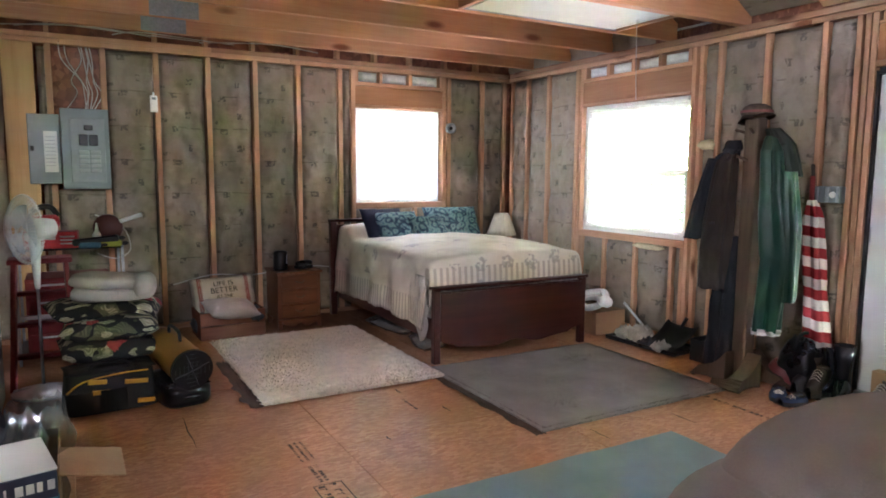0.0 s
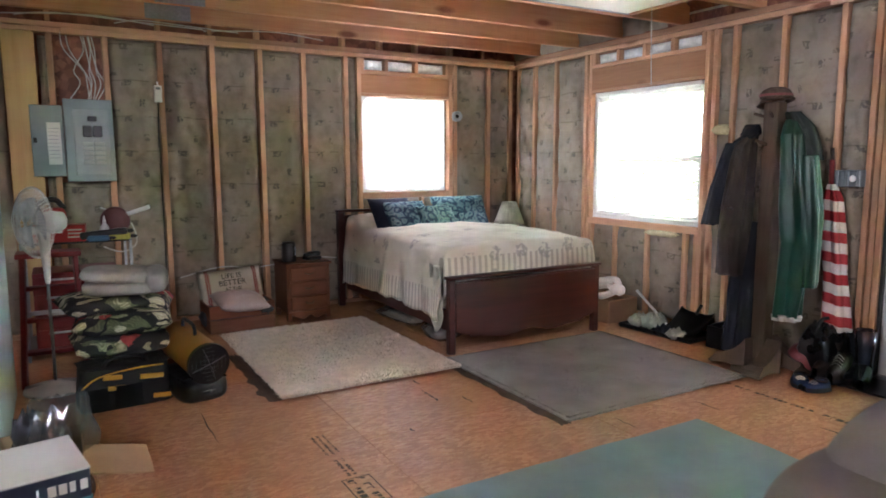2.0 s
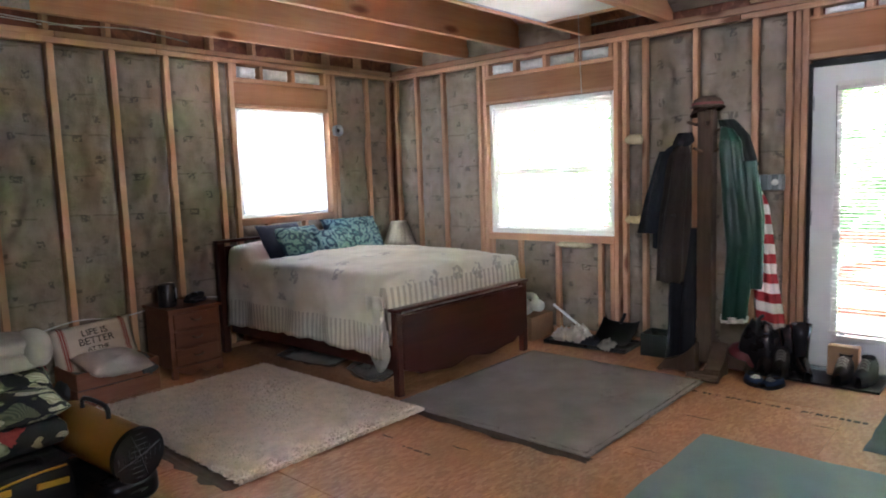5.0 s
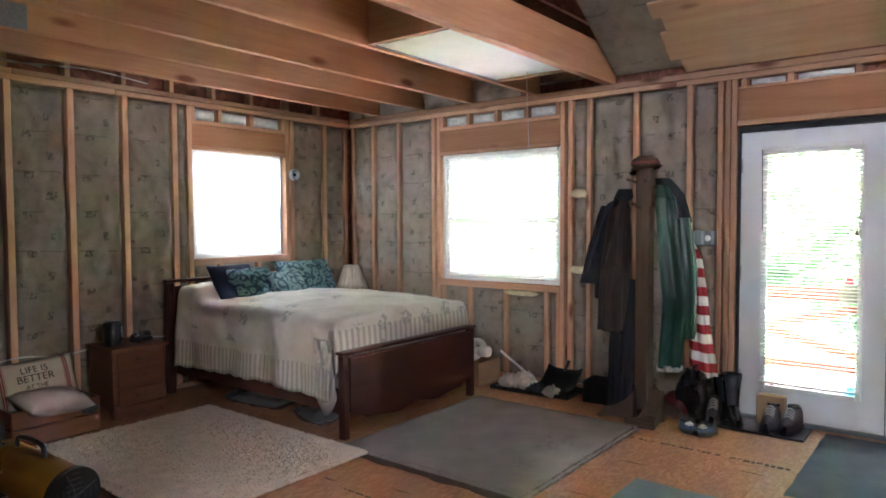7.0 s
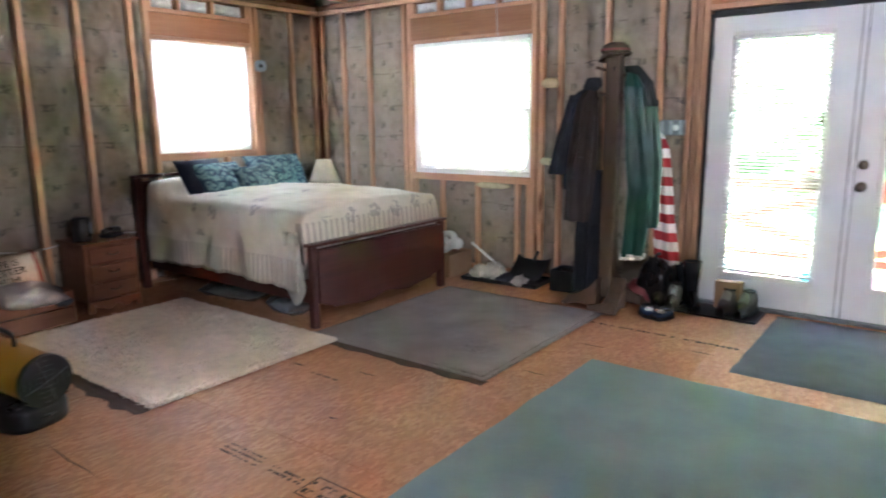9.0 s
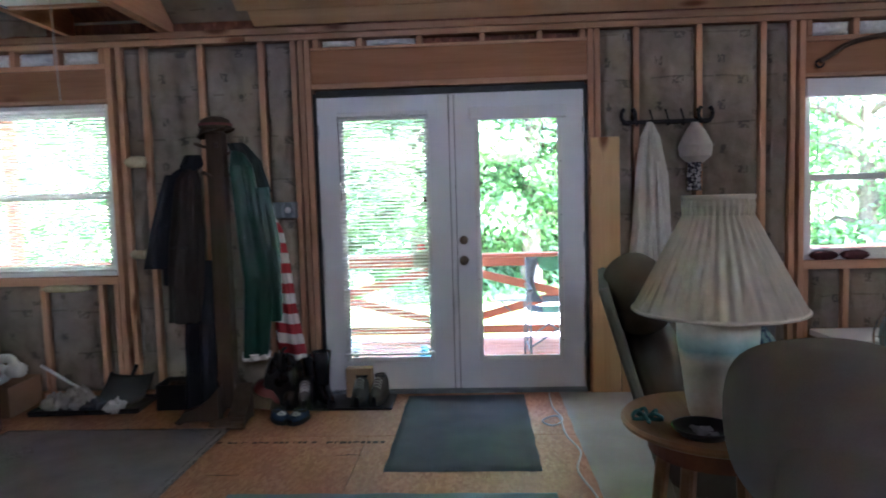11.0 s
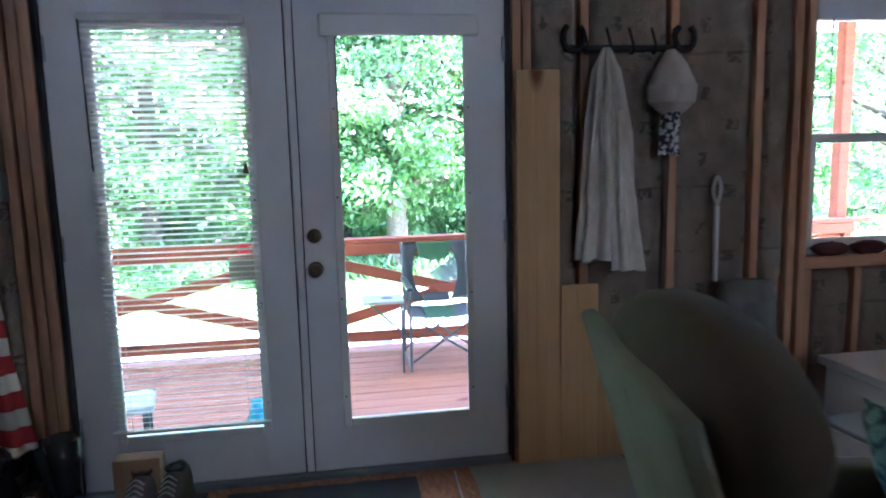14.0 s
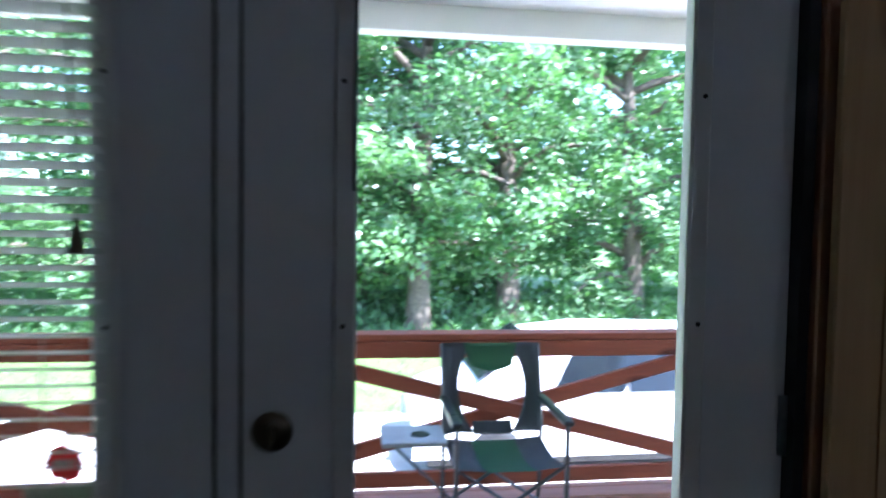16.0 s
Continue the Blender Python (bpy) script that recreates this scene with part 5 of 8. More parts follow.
shade_m = sheer("ivory pleated shade", (0.80, 0.74, 0.62), 0.35)
ns2 = thing("bedside_cabinet", "small dark bedside cabinet in the corner", "cabinet", (4.26, 6.22, 0))
part("body", box(-0.2, 0.2, -0.2, 0.2, 0.0, 0.52, 0.006), oak, ns2)
part("top", box(-0.215, 0.215, -0.215, 0.215, 0.522, 0.545, 0.006), oak, ns2)
bl = thing("bedside_lamp", "small lamp with an ivory shade in the corner", "lamp", (4.25, 6.2, 0.546))
part("lamp_base", lathe([(0.06, 0), (0.065, 0.02), (0.04, 0.07), (0.075, 0.13), (0.05, 0.19), (0.012, 0.21), (0.01, 0.3)], 24), plain("cream ceramic", (0.6, 0.55, 0.45), rough=0.3), bl, smooth=True)
part("shade", moved(drum(shade_m, 0.165, 0.075, 0.24, 20, 0.003), Matrix.Translation((0, 0, 0.2))), shade_m, bl, "ivory shade", True)

# ---- night stand ----
nst = thing("nightstand", "brown wooden nightstand with three drawers", "nightstand", (1.71, 6.00, 0))
part("body", box(0.0, 0.40, 0.02, 0.40, 0.075, 0.50, 0.004), oak, nst)
part("top", box(-0.015, 0.415, -0.005, 0.415, 0.502, 0.525, 0.006, segs=2), oak, nst)
skirt = scallop_board(0.0, 0.40, 0.0, 0.018, 0.09, 0.03)
part("skirt", moved(skirt, Matrix.Translation((0, 0.012, 0))), oak, nst)
for x in (0.02, 0.38):
    for y in (0.03, 0.38):
        part("leg", box(x - 0.02, x + 0.02, y - 0.02, y + 0.02, 0.0, 0.10, 0.004), oak, nst)
for k in range(3):
    z0 = 0.10 + k * 0.133
    d = part("drawer", box(0.03, 0.37, 0.004, 0.022, z0, z0 + 0.12, 0.008, segs=2), oak, nst)
    part("handle", tube([(0.165, 0.004, z0 + 0.072), (0.17, -0.014, z0 + 0.064), (0.2, -0.018, z0 + 0.058), (0.23, -0.014, z0 + 0.064), (0.235, 0.004, z0 + 0.072)], 0.004, 6), brass, d, "brass bail handle")
sp = thing("speaker", "small black speaker on the nightstand", "speaker", (1.78, 6.16, 0.526), 10)
part("body", lathe([(0.062, 0), (0.066, 0.01), (0.062, 0.165), (0.05, 0.178), (0.001, 0.18)], 24), black_plastic, sp, smooth=True)
part("light_strip", box(0.03, 0.034, -0.066, -0.058, 0.06, 0.14), plain("pale lens", (0.6, 0.65, 0.8), rough=0.2), sp)
ph = thing("telephone", "black handset lying on the nightstand", "telephone", (2.0, 6.17, 0.526), 25)
part("base", box(-0.08, 0.08, -0.05, 0.05, 0.0, 0.03, 0.012, segs=2), black_plastic, ph)
part("handset", tube([(-0.09, 0, 0.045), (-0.05, 0, 0.055), (0.05, 0, 0.055), (0.09, 0, 0.045)], 0.022, 10), black_plastic, ph, smooth=True)

# ---- crate with pillows ----
cr = thing("wooden_crate", "low reddish wooden crate against the stud wall", "crate", (1.02, 5.90, 0), 2)
for y in (0.0, 0.345):
    for k in range(2):
        part("slat", box(0.0, 0.55, y, y + 0.014, 0.004 + k * 0.118, 0.116 + k * 0.118, 0.003), crate_m, cr)
for x in (0.0, 0.536):
    for k in range(2):
        part("end_board", box(x, x + 0.014, 0.0145, 0.3445, 0.004 + k * 0.118, 0.116 + k * 0.118, 0.003), crate_m, cr)
part("floor_board", box(0.015, 0.535, 0.015, 0.344, 0.0, 0.012), crate_m, cr)
satin = plain("pale pink satin", (0.58, 0.49, 0.46), (0.50, 0.41, 0.38), 6, 0.38, bump=0.2)
o = solo("satin_pillow", cushion(0.44, 0.30, 0.13, seed=3, wrinkle=0.02), satin, "pale pink satin pillow on the crate", "pillow", smooth=True)
o.matrix_world = pose(1.28, 6.0, 0.185, 14, 6, 12)
for x, y, s in ((1.47, 6.05, 0.11), (1.50, 5.95, 0.07), (1.12, 6.13, 0.16), (1.30, 6.15, 0.15)):
    o = solo("cloth_bundle", cushion(s * 1.7, s * 1.5, s, seed=x * 7, wrinkle=0.05), plain("dark grey cloth", (0.10, 0.105, 0.115)), "crumpled dark cloth in the crate", "cloth", smooth=True)
    o.location = (x, y, 0.0125 if s > 0.12 else 0.13)
linen = Nodes("natural linen with red stripes")
lc = linen.add("TexCoord")
ls = linen.add("SeparateXYZ")
linen.link(lc.outputs["Object"], ls.inputs[0])
ax = linen.math("ABSOLUTE", ls.outputs[0])
band = linen.math("MULTIPLY", linen.math("GREATER_THAN", ax, 0.185), linen.math("LESS_THAN", ax, 0.225))
band = linen.math("MULTIPLY", band, linen.math("GREATER_THAN", linen.math("SINE", linen.math("MULTIPLY", ax, 420.0)), -0.5))
lv = linen.coords()
lcol = linen.mix(band, linen.ramp(linen.noise(lv, 8, 4), [(0.3, (0.52, 0.45, 0.36)), (0.7, (0.62, 0.55, 0.45))]), (0.33, 0.045, 0.04))
linen.bump(linen.noise(lv, 350, 2), 0.3, 0.002)
linen_m = linen.done(lcol, 0.9)
lp = thing("lettered_pillow", "natural linen pillow with red stripes and black lettering, against the wall", "pillow", (1.30, 6.40, 0.34))
lp.matrix_world = pose(1.29, 6.285, 0.315, 72, -3, 0)
pillow_face = part("pillow_body", moved(cushion(0.56, 0.34, 0.12, seed=8, wrinkle=0.01), Matrix.Translation((0, 0, -0.06))), linen_m, lp, smooth=True)


def lettering(text, size, material, parent, face, m, name="lettering"):
    cu = bpy.data.curves.new(name, "FONT")
    cu.body, cu.size, cu.align_x, cu.align_y, cu.extrude = text, size, "CENTER", "CENTER", 0.001
    tmp = new("text_source", cu)
    dg = bpy.context.evaluated_depsgraph_get()
    me = bpy.data.meshes.new_from_object(tmp.evaluated_get(dg))
    bpy.data.objects.remove(tmp)
    me.materials.clear()
    me.materials.append(material)
    # the paint follows the swell of the cloth
    near = np.array([v.co for v in face.data.vertices if v.co.z > -0.01])
    for v in me.vertices:
        q = m @ v.co
        w = 1.0 / (((near[:, :2] - (q.x, q.y)) ** 2).sum(1) + 1e-5) ** 2
        v.co = (q.x, q.y, float((near[:, 2] * w).sum() / w.sum()) + 0.003 + v.co.z)
    ob = new(name, me)
    ob.parent = parent
    return tagged(ob, "black painted lettering")


ink = plain("black ink", (0.02, 0.018, 0.018), (0.014, 0.012, 0.012), 20, 0.8)
for txt, y, s in (("LIFE IS", 0.095, 0.065), ("BETTER", 0.035, 0.07), ("AT THE", -0.022, 0.042)):
    lettering(txt, s, ink, lp, pillow_face, pose(0, y, 0.0605 - 1.2 * y * y * 1.6, 0, 0, 0))
lettering("CA", 0.07, ink, lp, pillow_face, pose(-0.07, -0.08, 0.054))

# ---- coat stand and what hangs and stands about it ----
def garment(levels, folds=9, amp=0.012, segs=48, seed=1.0, rows=40, thick=0.006):
    """A hanging cloth shape: levels of (height, centre x, centre y, half width x, half width y) from top down, with running folds."""
    def f(u, v):
        p = v * (len(levels) - 1)
        i = min(int(p), len(levels) - 2)
        t = p - i
        t = t * t * (3 - 2 * t)
        a = [q + (r - q) * t for q, r in zip(levels[i], levels[i + 1])]
        th = u * 2 * math.pi
        k = amp * (math.sin(th * folds + seed + 1.5 * nz(v * 2, seed)) + 0.9 * nz(math.cos(th) * 2 + seed, math.sin(th) * 2, v * 4)) * min(1, v * 4 + 0.15)
        dz = 0.012 * nz(math.cos(th) * 2, math.sin(th) * 2 + seed, 9.0) * (v > 0.98)
        return (a[1] + (a[3] + k) * math.cos(th), a[2] + (a[4] + k) * math.sin(th), a[0] + dz)
    bm = sheet(segs, rows, f, close_u=True)
    for end in (0, rows):
        bm.verts.ensure_lookup_table()
        ring = [bm.verts[i * (rows + 1) + end] for i in range(segs)]
        c = bm.verts.new(sum((v.co for v in ring), Vector()) / segs + Vector((0, 0, 0.03 if end else 0)))
        for i in range(segs):
            bm.faces.new((ring[i], ring[(i + 1) % segs], c))
    bmesh.ops.recalc_face_normals(bm, faces=list(bm.faces))
    return bm


PX, PY = 4.13, 3.05
cs_ = thing("coat_stand", "tall weathered wooden coat stand with four feet", "coat stand", (PX, PY, 0))
part("post", box(-0.052, 0.052, -0.052, 0.052, 0.06, 1.80, 0.012, segs=2), rack_m, cs_)
part("post_cap", lathe([(0.05, 1.80), (0.058, 1.815), (0.05, 1.835), (0.02, 1.85), (0.001, 1.852)], 20), rack_m, cs_, smooth=True)
for a in (185, 275, 5, 95):
    ft = sheet(14, 6, lambda u, v: (0.03 + u * 0.27 - 0.03 * max(0, u - 0.8) * 5 * (2 * v - 1) ** 2, 0, (0.14 * (1 - u) ** 2.6 + 0.08 - 0.05 * max(0, (u - 0.75) * 4) ** 2) * v + 0.02 * math.sin(u * 3.14) * (1 - v)))
    bmesh.ops.translate(ft, verts=list(ft.verts), vec=(0, 0.052, 0))
    thicken(ft, 0.104)
    bmesh.ops.recalc_face_normals(ft, faces=list(ft.faces))
    part("foot", moved(ft, Matrix.Rotation(radians(a), 4, "Z")), rack_m, cs_)
for a, z in ((200, 1.70), (20, 1.66), (110, 1.70), (290, 1.66), (160, 1.52), (250, 1.52)):
    c, s = math.cos(radians(a)), math.sin(radians(a))
    part("peg", tube([(0.04 * c, 0.04 * s, z), (0.13 * c, 0.13 * s, z + 0.03)], 0.010, 8, smooth=1), rack_m, cs_)

navy_j = plain("navy jacket cloth", (0.009, 0.011, 0.017), (0.006, 0.008, 0.012), 8, 0.85, bump=0.4)
brown_j = plain("brown duck cloth", (0.036, 0.025, 0.019), (0.025, 0.018, 0.014), 8, 0.85, bump=0.4)
green_j = plain("glossy green rain jacket", (0.006, 0.060, 0.035), (0.004, 0.044, 0.026), 6, 0.38, bump=0.3, spec=0.5)
dark_g = plain("dark green lining", (0.022, 0.032, 0.024), (0.016, 0.022, 0.017), 8, 0.8)
denim = plain("dark denim", (0.012, 0.014, 0.02), (0.008, 0.01, 0.014), 9, 0.9, bump=0.4)
ja = thing("brown_jacket", "brown canvas work jacket on a coat stand peg", "jacket")
part("jacket_body", garment([(1.58, 4.10, 3.20, 0.03, 0.03), (1.52, 4.08, 3.22, 0.07, 0.06), (1.2, 4.05, 3.23, 0.10, 0.085), (0.9, 4.04, 3.25, 0.11, 0.095), (0.63, 4.06, 3.27, 0.10, 0.09)], 6, 0.012, seed=2), brown_j, ja, smooth=True)
part("pocket_flap", box(3.936, 3.95, 3.19, 3.29, 1.09, 1.104, 0.003), plain("worn dark canvas", (0.022, 0.016, 0.013)), ja)
jn = thing("navy_jacket", "navy jacket hanging behind the brown one", "jacket")
part("jacket_body", garment([(1.62, 4.14, 3.20, 0.03, 0.03), (1.55, 4.14, 3.27, 0.06, 0.07), (1.2, 4.15, 3.34, 0.06, 0.09), (0.85, 4.15, 3.36, 0.06, 0.08)], 6, 0.01, seed=5), navy_j, jn, smooth=True)
part("collar", garment([(1.66, 4.10, 3.19, 0.035, 0.05), (1.60, 4.10, 3.20, 0.05, 0.07), (1.57, 4.09, 3.21, 0.03, 0.05)], 5, 0.006, seed=6, rows=12), navy_j, jn, smooth=True)
part("sleeve", garment([(1.54, 4.06, 3.30, 0.05, 0.05), (1.25, 4.03, 3.37, 0.055, 0.055), (0.97, 4.02, 3.42, 0.055, 0.07)], 4, 0.008, seed=7, rows=24), navy_j, jn, smooth=True)
pn = thing("trousers", "dark denim trousers hanging to the floor", "trousers")
part("waist", garment([(1.0, 4.13, 3.19, 0.05, 0.09), (0.6, 4.13, 3.20, 0.06, 0.095)], 5, 0.008, seed=3, rows=14), denim, pn, smooth=True)
for y in (3.16, 3.255):
    part("trouser_leg", garment([(0.61, 4.12, y, 0.06, 0.05), (0.3, 4.11, y + 0.005, 0.06, 0.05), (0.015, 4.08, y + 0.01, 0.075, 0.055)], 4, 0.008, seed=y, rows=24), denim, pn, smooth=True)
gj = thing("rain_jacket", "glossy green rain jacket on the coat stand", "jacket")
part("jacket_body", garment([(1.68, 4.12, 2.92, 0.03, 0.04), (1.58, 4.10, 2.88, 0.07, 0.07), (1.25, 4.08, 2.84, 0.085, 0.085), (0.9, 4.08, 2.81, 0.09, 0.09), (0.41, 4.07, 2.84, 0.075, 0.075)], 4, 0.018, seed=4), green_j, gj, smooth=True)
part("hood", garment([(1.73, 4.14, 2.93, 0.03, 0.05), (1.62, 4.15, 2.86, 0.06, 0.08), (1.42, 4.16, 2.79, 0.05, 0.06)], 5, 0.01, seed=11, rows=20), dark_g, gj, "dark green hood", True)
part("sleeve", garment([(1.45, 4.09, 2.77, 0.05, 0.05), (1.1, 4.08, 2.72, 0.055, 0.05), (0.66, 4.08, 2.715, 0.045, 0.045), (0.62, 4.08, 2.715, 0.04, 0.04)], 5, 0.009, seed=12, rows=26), green_j, gj, smooth=True)
part("hem_band", garment([(0.425, 4.07, 2.84, 0.082, 0.082), (0.385, 4.07, 2.845, 0.078, 0.078)], 7, 0.012, seed=4, rows=6), fabric_w, gj, "white hem")
hat = thing("straw_hat", "brown straw cap on top of the stand", "hat", (PX, PY, 1.853))
hatm = plain("brown woven hat", (0.13, 0.085, 0.055), (0.07, 0.045, 0.03), 30, 0.9, bump=0.6)
part("crown", lathe([(0.095, 0.0), (0.10, 0.02), (0.085, 0.055), (0.05, 0.075), (0.001, 0.08)], 24, (0, 0, -0.035)), hatm, hat, smooth=True)
part("brim", thicken(sheet(24, 4, lambda u, v: ((0.085 + 0.035 * v) * math.cos(u * 6.2832), (0.085 + 0.03 * v) * math.sin(u * 6.2832), -0.03 - 0.03 * v * (1 + math.sin(u * 6.28)) + 0.012 * nz(u * 8, v))), 0.004), hatm, hat, smooth=True)
part("hat_band", lathe([(0.102, -0.018), (0.103, -0.002)], 24), plain("faded red band", (0.22, 0.06, 0.05)), hat)

flag_m = Nodes("red and white striped cloth")
fc = flag_m.add("TexCoord")
fs = flag_m.add("SeparateXYZ")
flag_m.link(fc.outputs["Object"], fs.inputs[0])
fstr = flag_m.math("GREATER_THAN", flag_m.math("SINE", flag_m.math("MULTIPLY", flag_m.math("ADD", fs.outputs[2], flag_m.math("MULTIPLY", fs.outputs[1], -0.15)), 47.0)), 0.0)
fv = flag_m.coords(shift=False)
fcol = flag_m.mix(fstr, (0.40, 0.025, 0.03), (0.66, 0.62, 0.58))
flag_m.bump(flag_m.noise(fv, 40, 3), 0.3, 0.004)
flag_mat = flag_m.done(fcol, 0.8)
fl = thing("furled_flag", "red and white striped flag furled round a leaning pole", "flag")
part("flag_cloth", garment([(1.26, 4.46, 2.835, 0.025, 0.025), (1.15, 4.455, 2.815, 0.045, 0.055), (0.7, 4.44, 2.765, 0.05, 0.07), (0.30, 4.42, 2.715, 0.055, 0.085)], 5, 0.012, seed=8), flag_mat, fl, smooth=True)
part("flag_pole", tube([(4.50, 2.87, 1.50), (4.40, 2.68, 0.05)], 0.012, 8, smooth=1), plain("dark pole", (0.05, 0.035, 0.03)), fl)
part("pole_sleeve", tube([(4.495, 2.862, 1.42), (4.475, 2.845, 1.24)], 0.017, 8, smooth=1), plain("red sleeve", (0.30, 0.03, 0.03)), fl)


def shoe(parent, x, y, turn, material, sole, length=0.28, high=0.10, shaft=0.0, z=0.0):
    """A laced shoe, or a boot when it has a shaft."""
    def f(u, v):
        s = u
        w = (0.040 + 0.012 * math.sin(s * 3.1 + 0.4)) * (1 - 0.55 * max(0, s - 0.82) / 0.18)
        h = high * (1.0 if s < 0.38 else 1 - 0.62 * ((s - 0.38) / 0.62) ** 0.8)
        a = v * math.pi
        return ((s - 0.5) * length, w * math.cos(a), 0.022 + h * math.sin(a) ** 0.6)
    m = pose(x, y, z, 0, 0, turn)
    up = part("upper", moved(sheet(20, 12, f), m), material, parent, smooth=True)
    part("sole", moved(sheet(20, 6, lambda u, v: ((u - 0.5) * length * 1.04, (v - 0.5) * 2 * (0.043 + 0.012 * math.sin(u * 3.1 + 0.4)) * (1 - 0.5 * max(0, u - 0.82) / 0.18), 0.001)), m), sole, parent)
    sb = bmesh.new()
    for k in range(2):
        sheet(20, 2, lambda u, v, k=k: ((u - 0.5) * length * 1.04, (k - 0.5) * 2 * (0.043 + 0.012 * math.sin(u * 3.1 + 0.4)) * (1 - 0.5 * max(0, u - 0.82) / 0.18), 0.002 + v * 0.026), sb)
    part("sole_edge", moved(sb, m), sole, parent)
    if shaft:
        part("shaft", moved(lathe([(0.052, 0.06), (0.050, 0.14), (0.058, shaft * 0.7), (0.068, shaft), (0.063, shaft), (0.05, shaft * 0.6), (0.04, 0.12)], 20, (-length * 0.27, 0, 0)), m), material, parent, smooth=True)
    else:
        part("opening", moved(lathe([(0.036, 0.0), (0.042, 0.016), (0.036, 0.022), (0.028, 0.012), (0.001, 0.0)], 16, (-length * 0.28, 0, high * 0.95 + 0.012)), m), black_rubber, parent, smooth=True)
        for k in range(4):
            part("lace", moved(tube([(length * (0.02 + 0.055 * k), -0.03, high * (0.92 - 0.1 * k) + 0.012), (length * (0.03 + 0.055 * k), 0, high * (1.0 - 0.11 * k) + 0.026), (length * (0.02 + 0.055 * k), 0.03, high * (0.92 - 0.1 * k) + 0.012)], 0.003, 5, smooth=3), m), white_cable, up)


boot_m = plain("shiny dark rubber boot", (0.022, 0.026, 0.030), (0.014, 0.017, 0.02), 5, 0.22, bump=0.05, spec=0.6)
hike_m = plain("grey brown hiking leather", (0.10, 0.088, 0.072), (0.06, 0.052, 0.043), 18, 0.8, bump=0.4)
blue_m = plain("blue water shoe", (0.02, 0.05, 0.13), (0.012, 0.03, 0.08), 14, 0.7)
dk_leather = plain("dark brown leather", (0.035, 0.024, 0.018), (0.022, 0.016, 0.012), 12, 0.55)
tr = solo("shoe_tray", moved(box(-0.16, 0.16, -0.40, 0.36, 0.0, 0.014, 0.005), Matrix.Translation((4.36, 2.42, 0.001))), black_plastic, "black plastic shoe tray on the floor", "tray")
for nm, lab, x, y, t, mt, ln, hi, sh in (
    ("rubber_boot", "tall shiny dark rubber boot", 4.33, 2.48, 205, boot_m, 0.29, 0.10, 0.33),
    ("rubber_boot", "tall shiny dark rubber boot", 4.38, 2.58, 188, boot_m, 0.29, 0.10, 0.29),
    ("hiking_shoe", "grey brown laced hiking shoe", 4.36, 2.25, 180, hike_m, 0.29, 0.13, 0),
    ("hiking_shoe", "grey brown laced hiking shoe", 4.37, 2.13, 176, hike_m, 0.29, 0.13, 0),
    ("leather_shoe", "dark brown leather shoe", 4.28, 2.60, 190, dk_leather, 0.28, 0.14, 0),
    ("leather_shoe", "dark brown leather shoe", 4.30, 2.70, 186, dk_leather, 0.28, 0.14, 0.22),
    ("water_shoe", "blue patterned water shoe", 4.00, 2.68, 215, blue_m, 0.16, 0.04, 0),
    ("water_shoe", "blue patterned water shoe", 3.99, 2.58, 165, blue_m, 0.16, 0.04, 0),
):
    shoe(thing(nm, lab + " by the coat stand", "shoe", (0, 0, 0.016 if x > 4.2 and y < 2.8 and y > 2.03 else 0.001), group="shoes by the doors"), x, y, t, mt, black_rubber, ln, hi, sh)
red_h = solo("red_helmet", moved(lathe([(0.10, 0.0), (0.12, 0.05), (0.11, 0.12), (0.07, 0.17), (0.001, 0.19)], 24), Matrix.Translation((4.33, 2.86, 0.002))), plain("dull red plastic", (0.20, 0.022, 0.022), (0.13, 0.015, 0.015), 8, 0.45), "dull red helmet on the floor by the stand", "helmet", smooth=True)
db = thing("duffel_bag", "dark bag slumped against the wall", "bag", (4.36, 2.78, 0))
part("bag_body", moved(cushion(0.26, 0.22, 0.34, seed=4, wrinkle=0.05), Matrix.Translation((0, -0.02, 0.0))), black_plastic, db, smooth=True)
part("bag_strap", tube([(-0.1, -0.02, 0.28), (-0.06, -0.03, 0.37), (0.04, -0.03, 0.37), (0.09, -0.02, 0.28)], 0.012, 6), black_rubber, db)
sb_ = thing("cardboard_sleeve", "small tan box behind the shoes", "box", (4.48, 2.27, 0.0))
part("body", box(-0.04, 0.04, -0.09, 0.09, 0.0, 0.215, 0.003), cardboard, sb_)

# junction box, boxes and switch
jb = thing("outlet_box", "galvanised double outlet box nailed to the stud", "electrical box", (EX - 0.035, 2.755, 1.30))
part("box_body", box(-0.02, 0.06, -0.085, 0.085, -0.055, 0.055, 0.004), grey_steel, jb)
for y in (-0.07, 0.0, 0.07):
    part("box_rib", box(-0.027, -0.019, y - 0.012, y + 0.012, -0.05, 0.05, 0.002), galv, jb)
part("outlet_face", lathe([(0.022, 0.0), (0.02, -0.008), (0.001, -0.010)], 16, (-0.021, -0.035, 0.0), axis="x"), white_plastic, jb)
part("box_cable", tube([(0.02, 0.1, 0.0), (0.03, 0.125, 0.02), (0.05, 0.115, 0.2), (0.05, 0.12, 0.8), (0.05, 0.118, 1.12)], 0.005, 6), black_rubber, jb)
ob_ = thing("round_box", "round galvanised junction box on the window stud", "electrical box", (3.775, NY - 0.02, 1.90))
part("box_body", lathe([(0.055, 0.03), (0.055, -0.02), (0.045, -0.022), (0.044, 0.0), (0.001, 0.0)], 24, axis="y"), galv, ob_, smooth=True)
# solid black disc drawn for the shade in a hole
part("box_hole", lathe([(0.02, -0.004), (0.018, -0.01), (0.001, -0.011)], 16, axis="y"), black_rubber, ob_)
tb = thing("thermostat_box", "small white device fixed to a stud", "device", (0.80, NY - 0.012, 2.0))
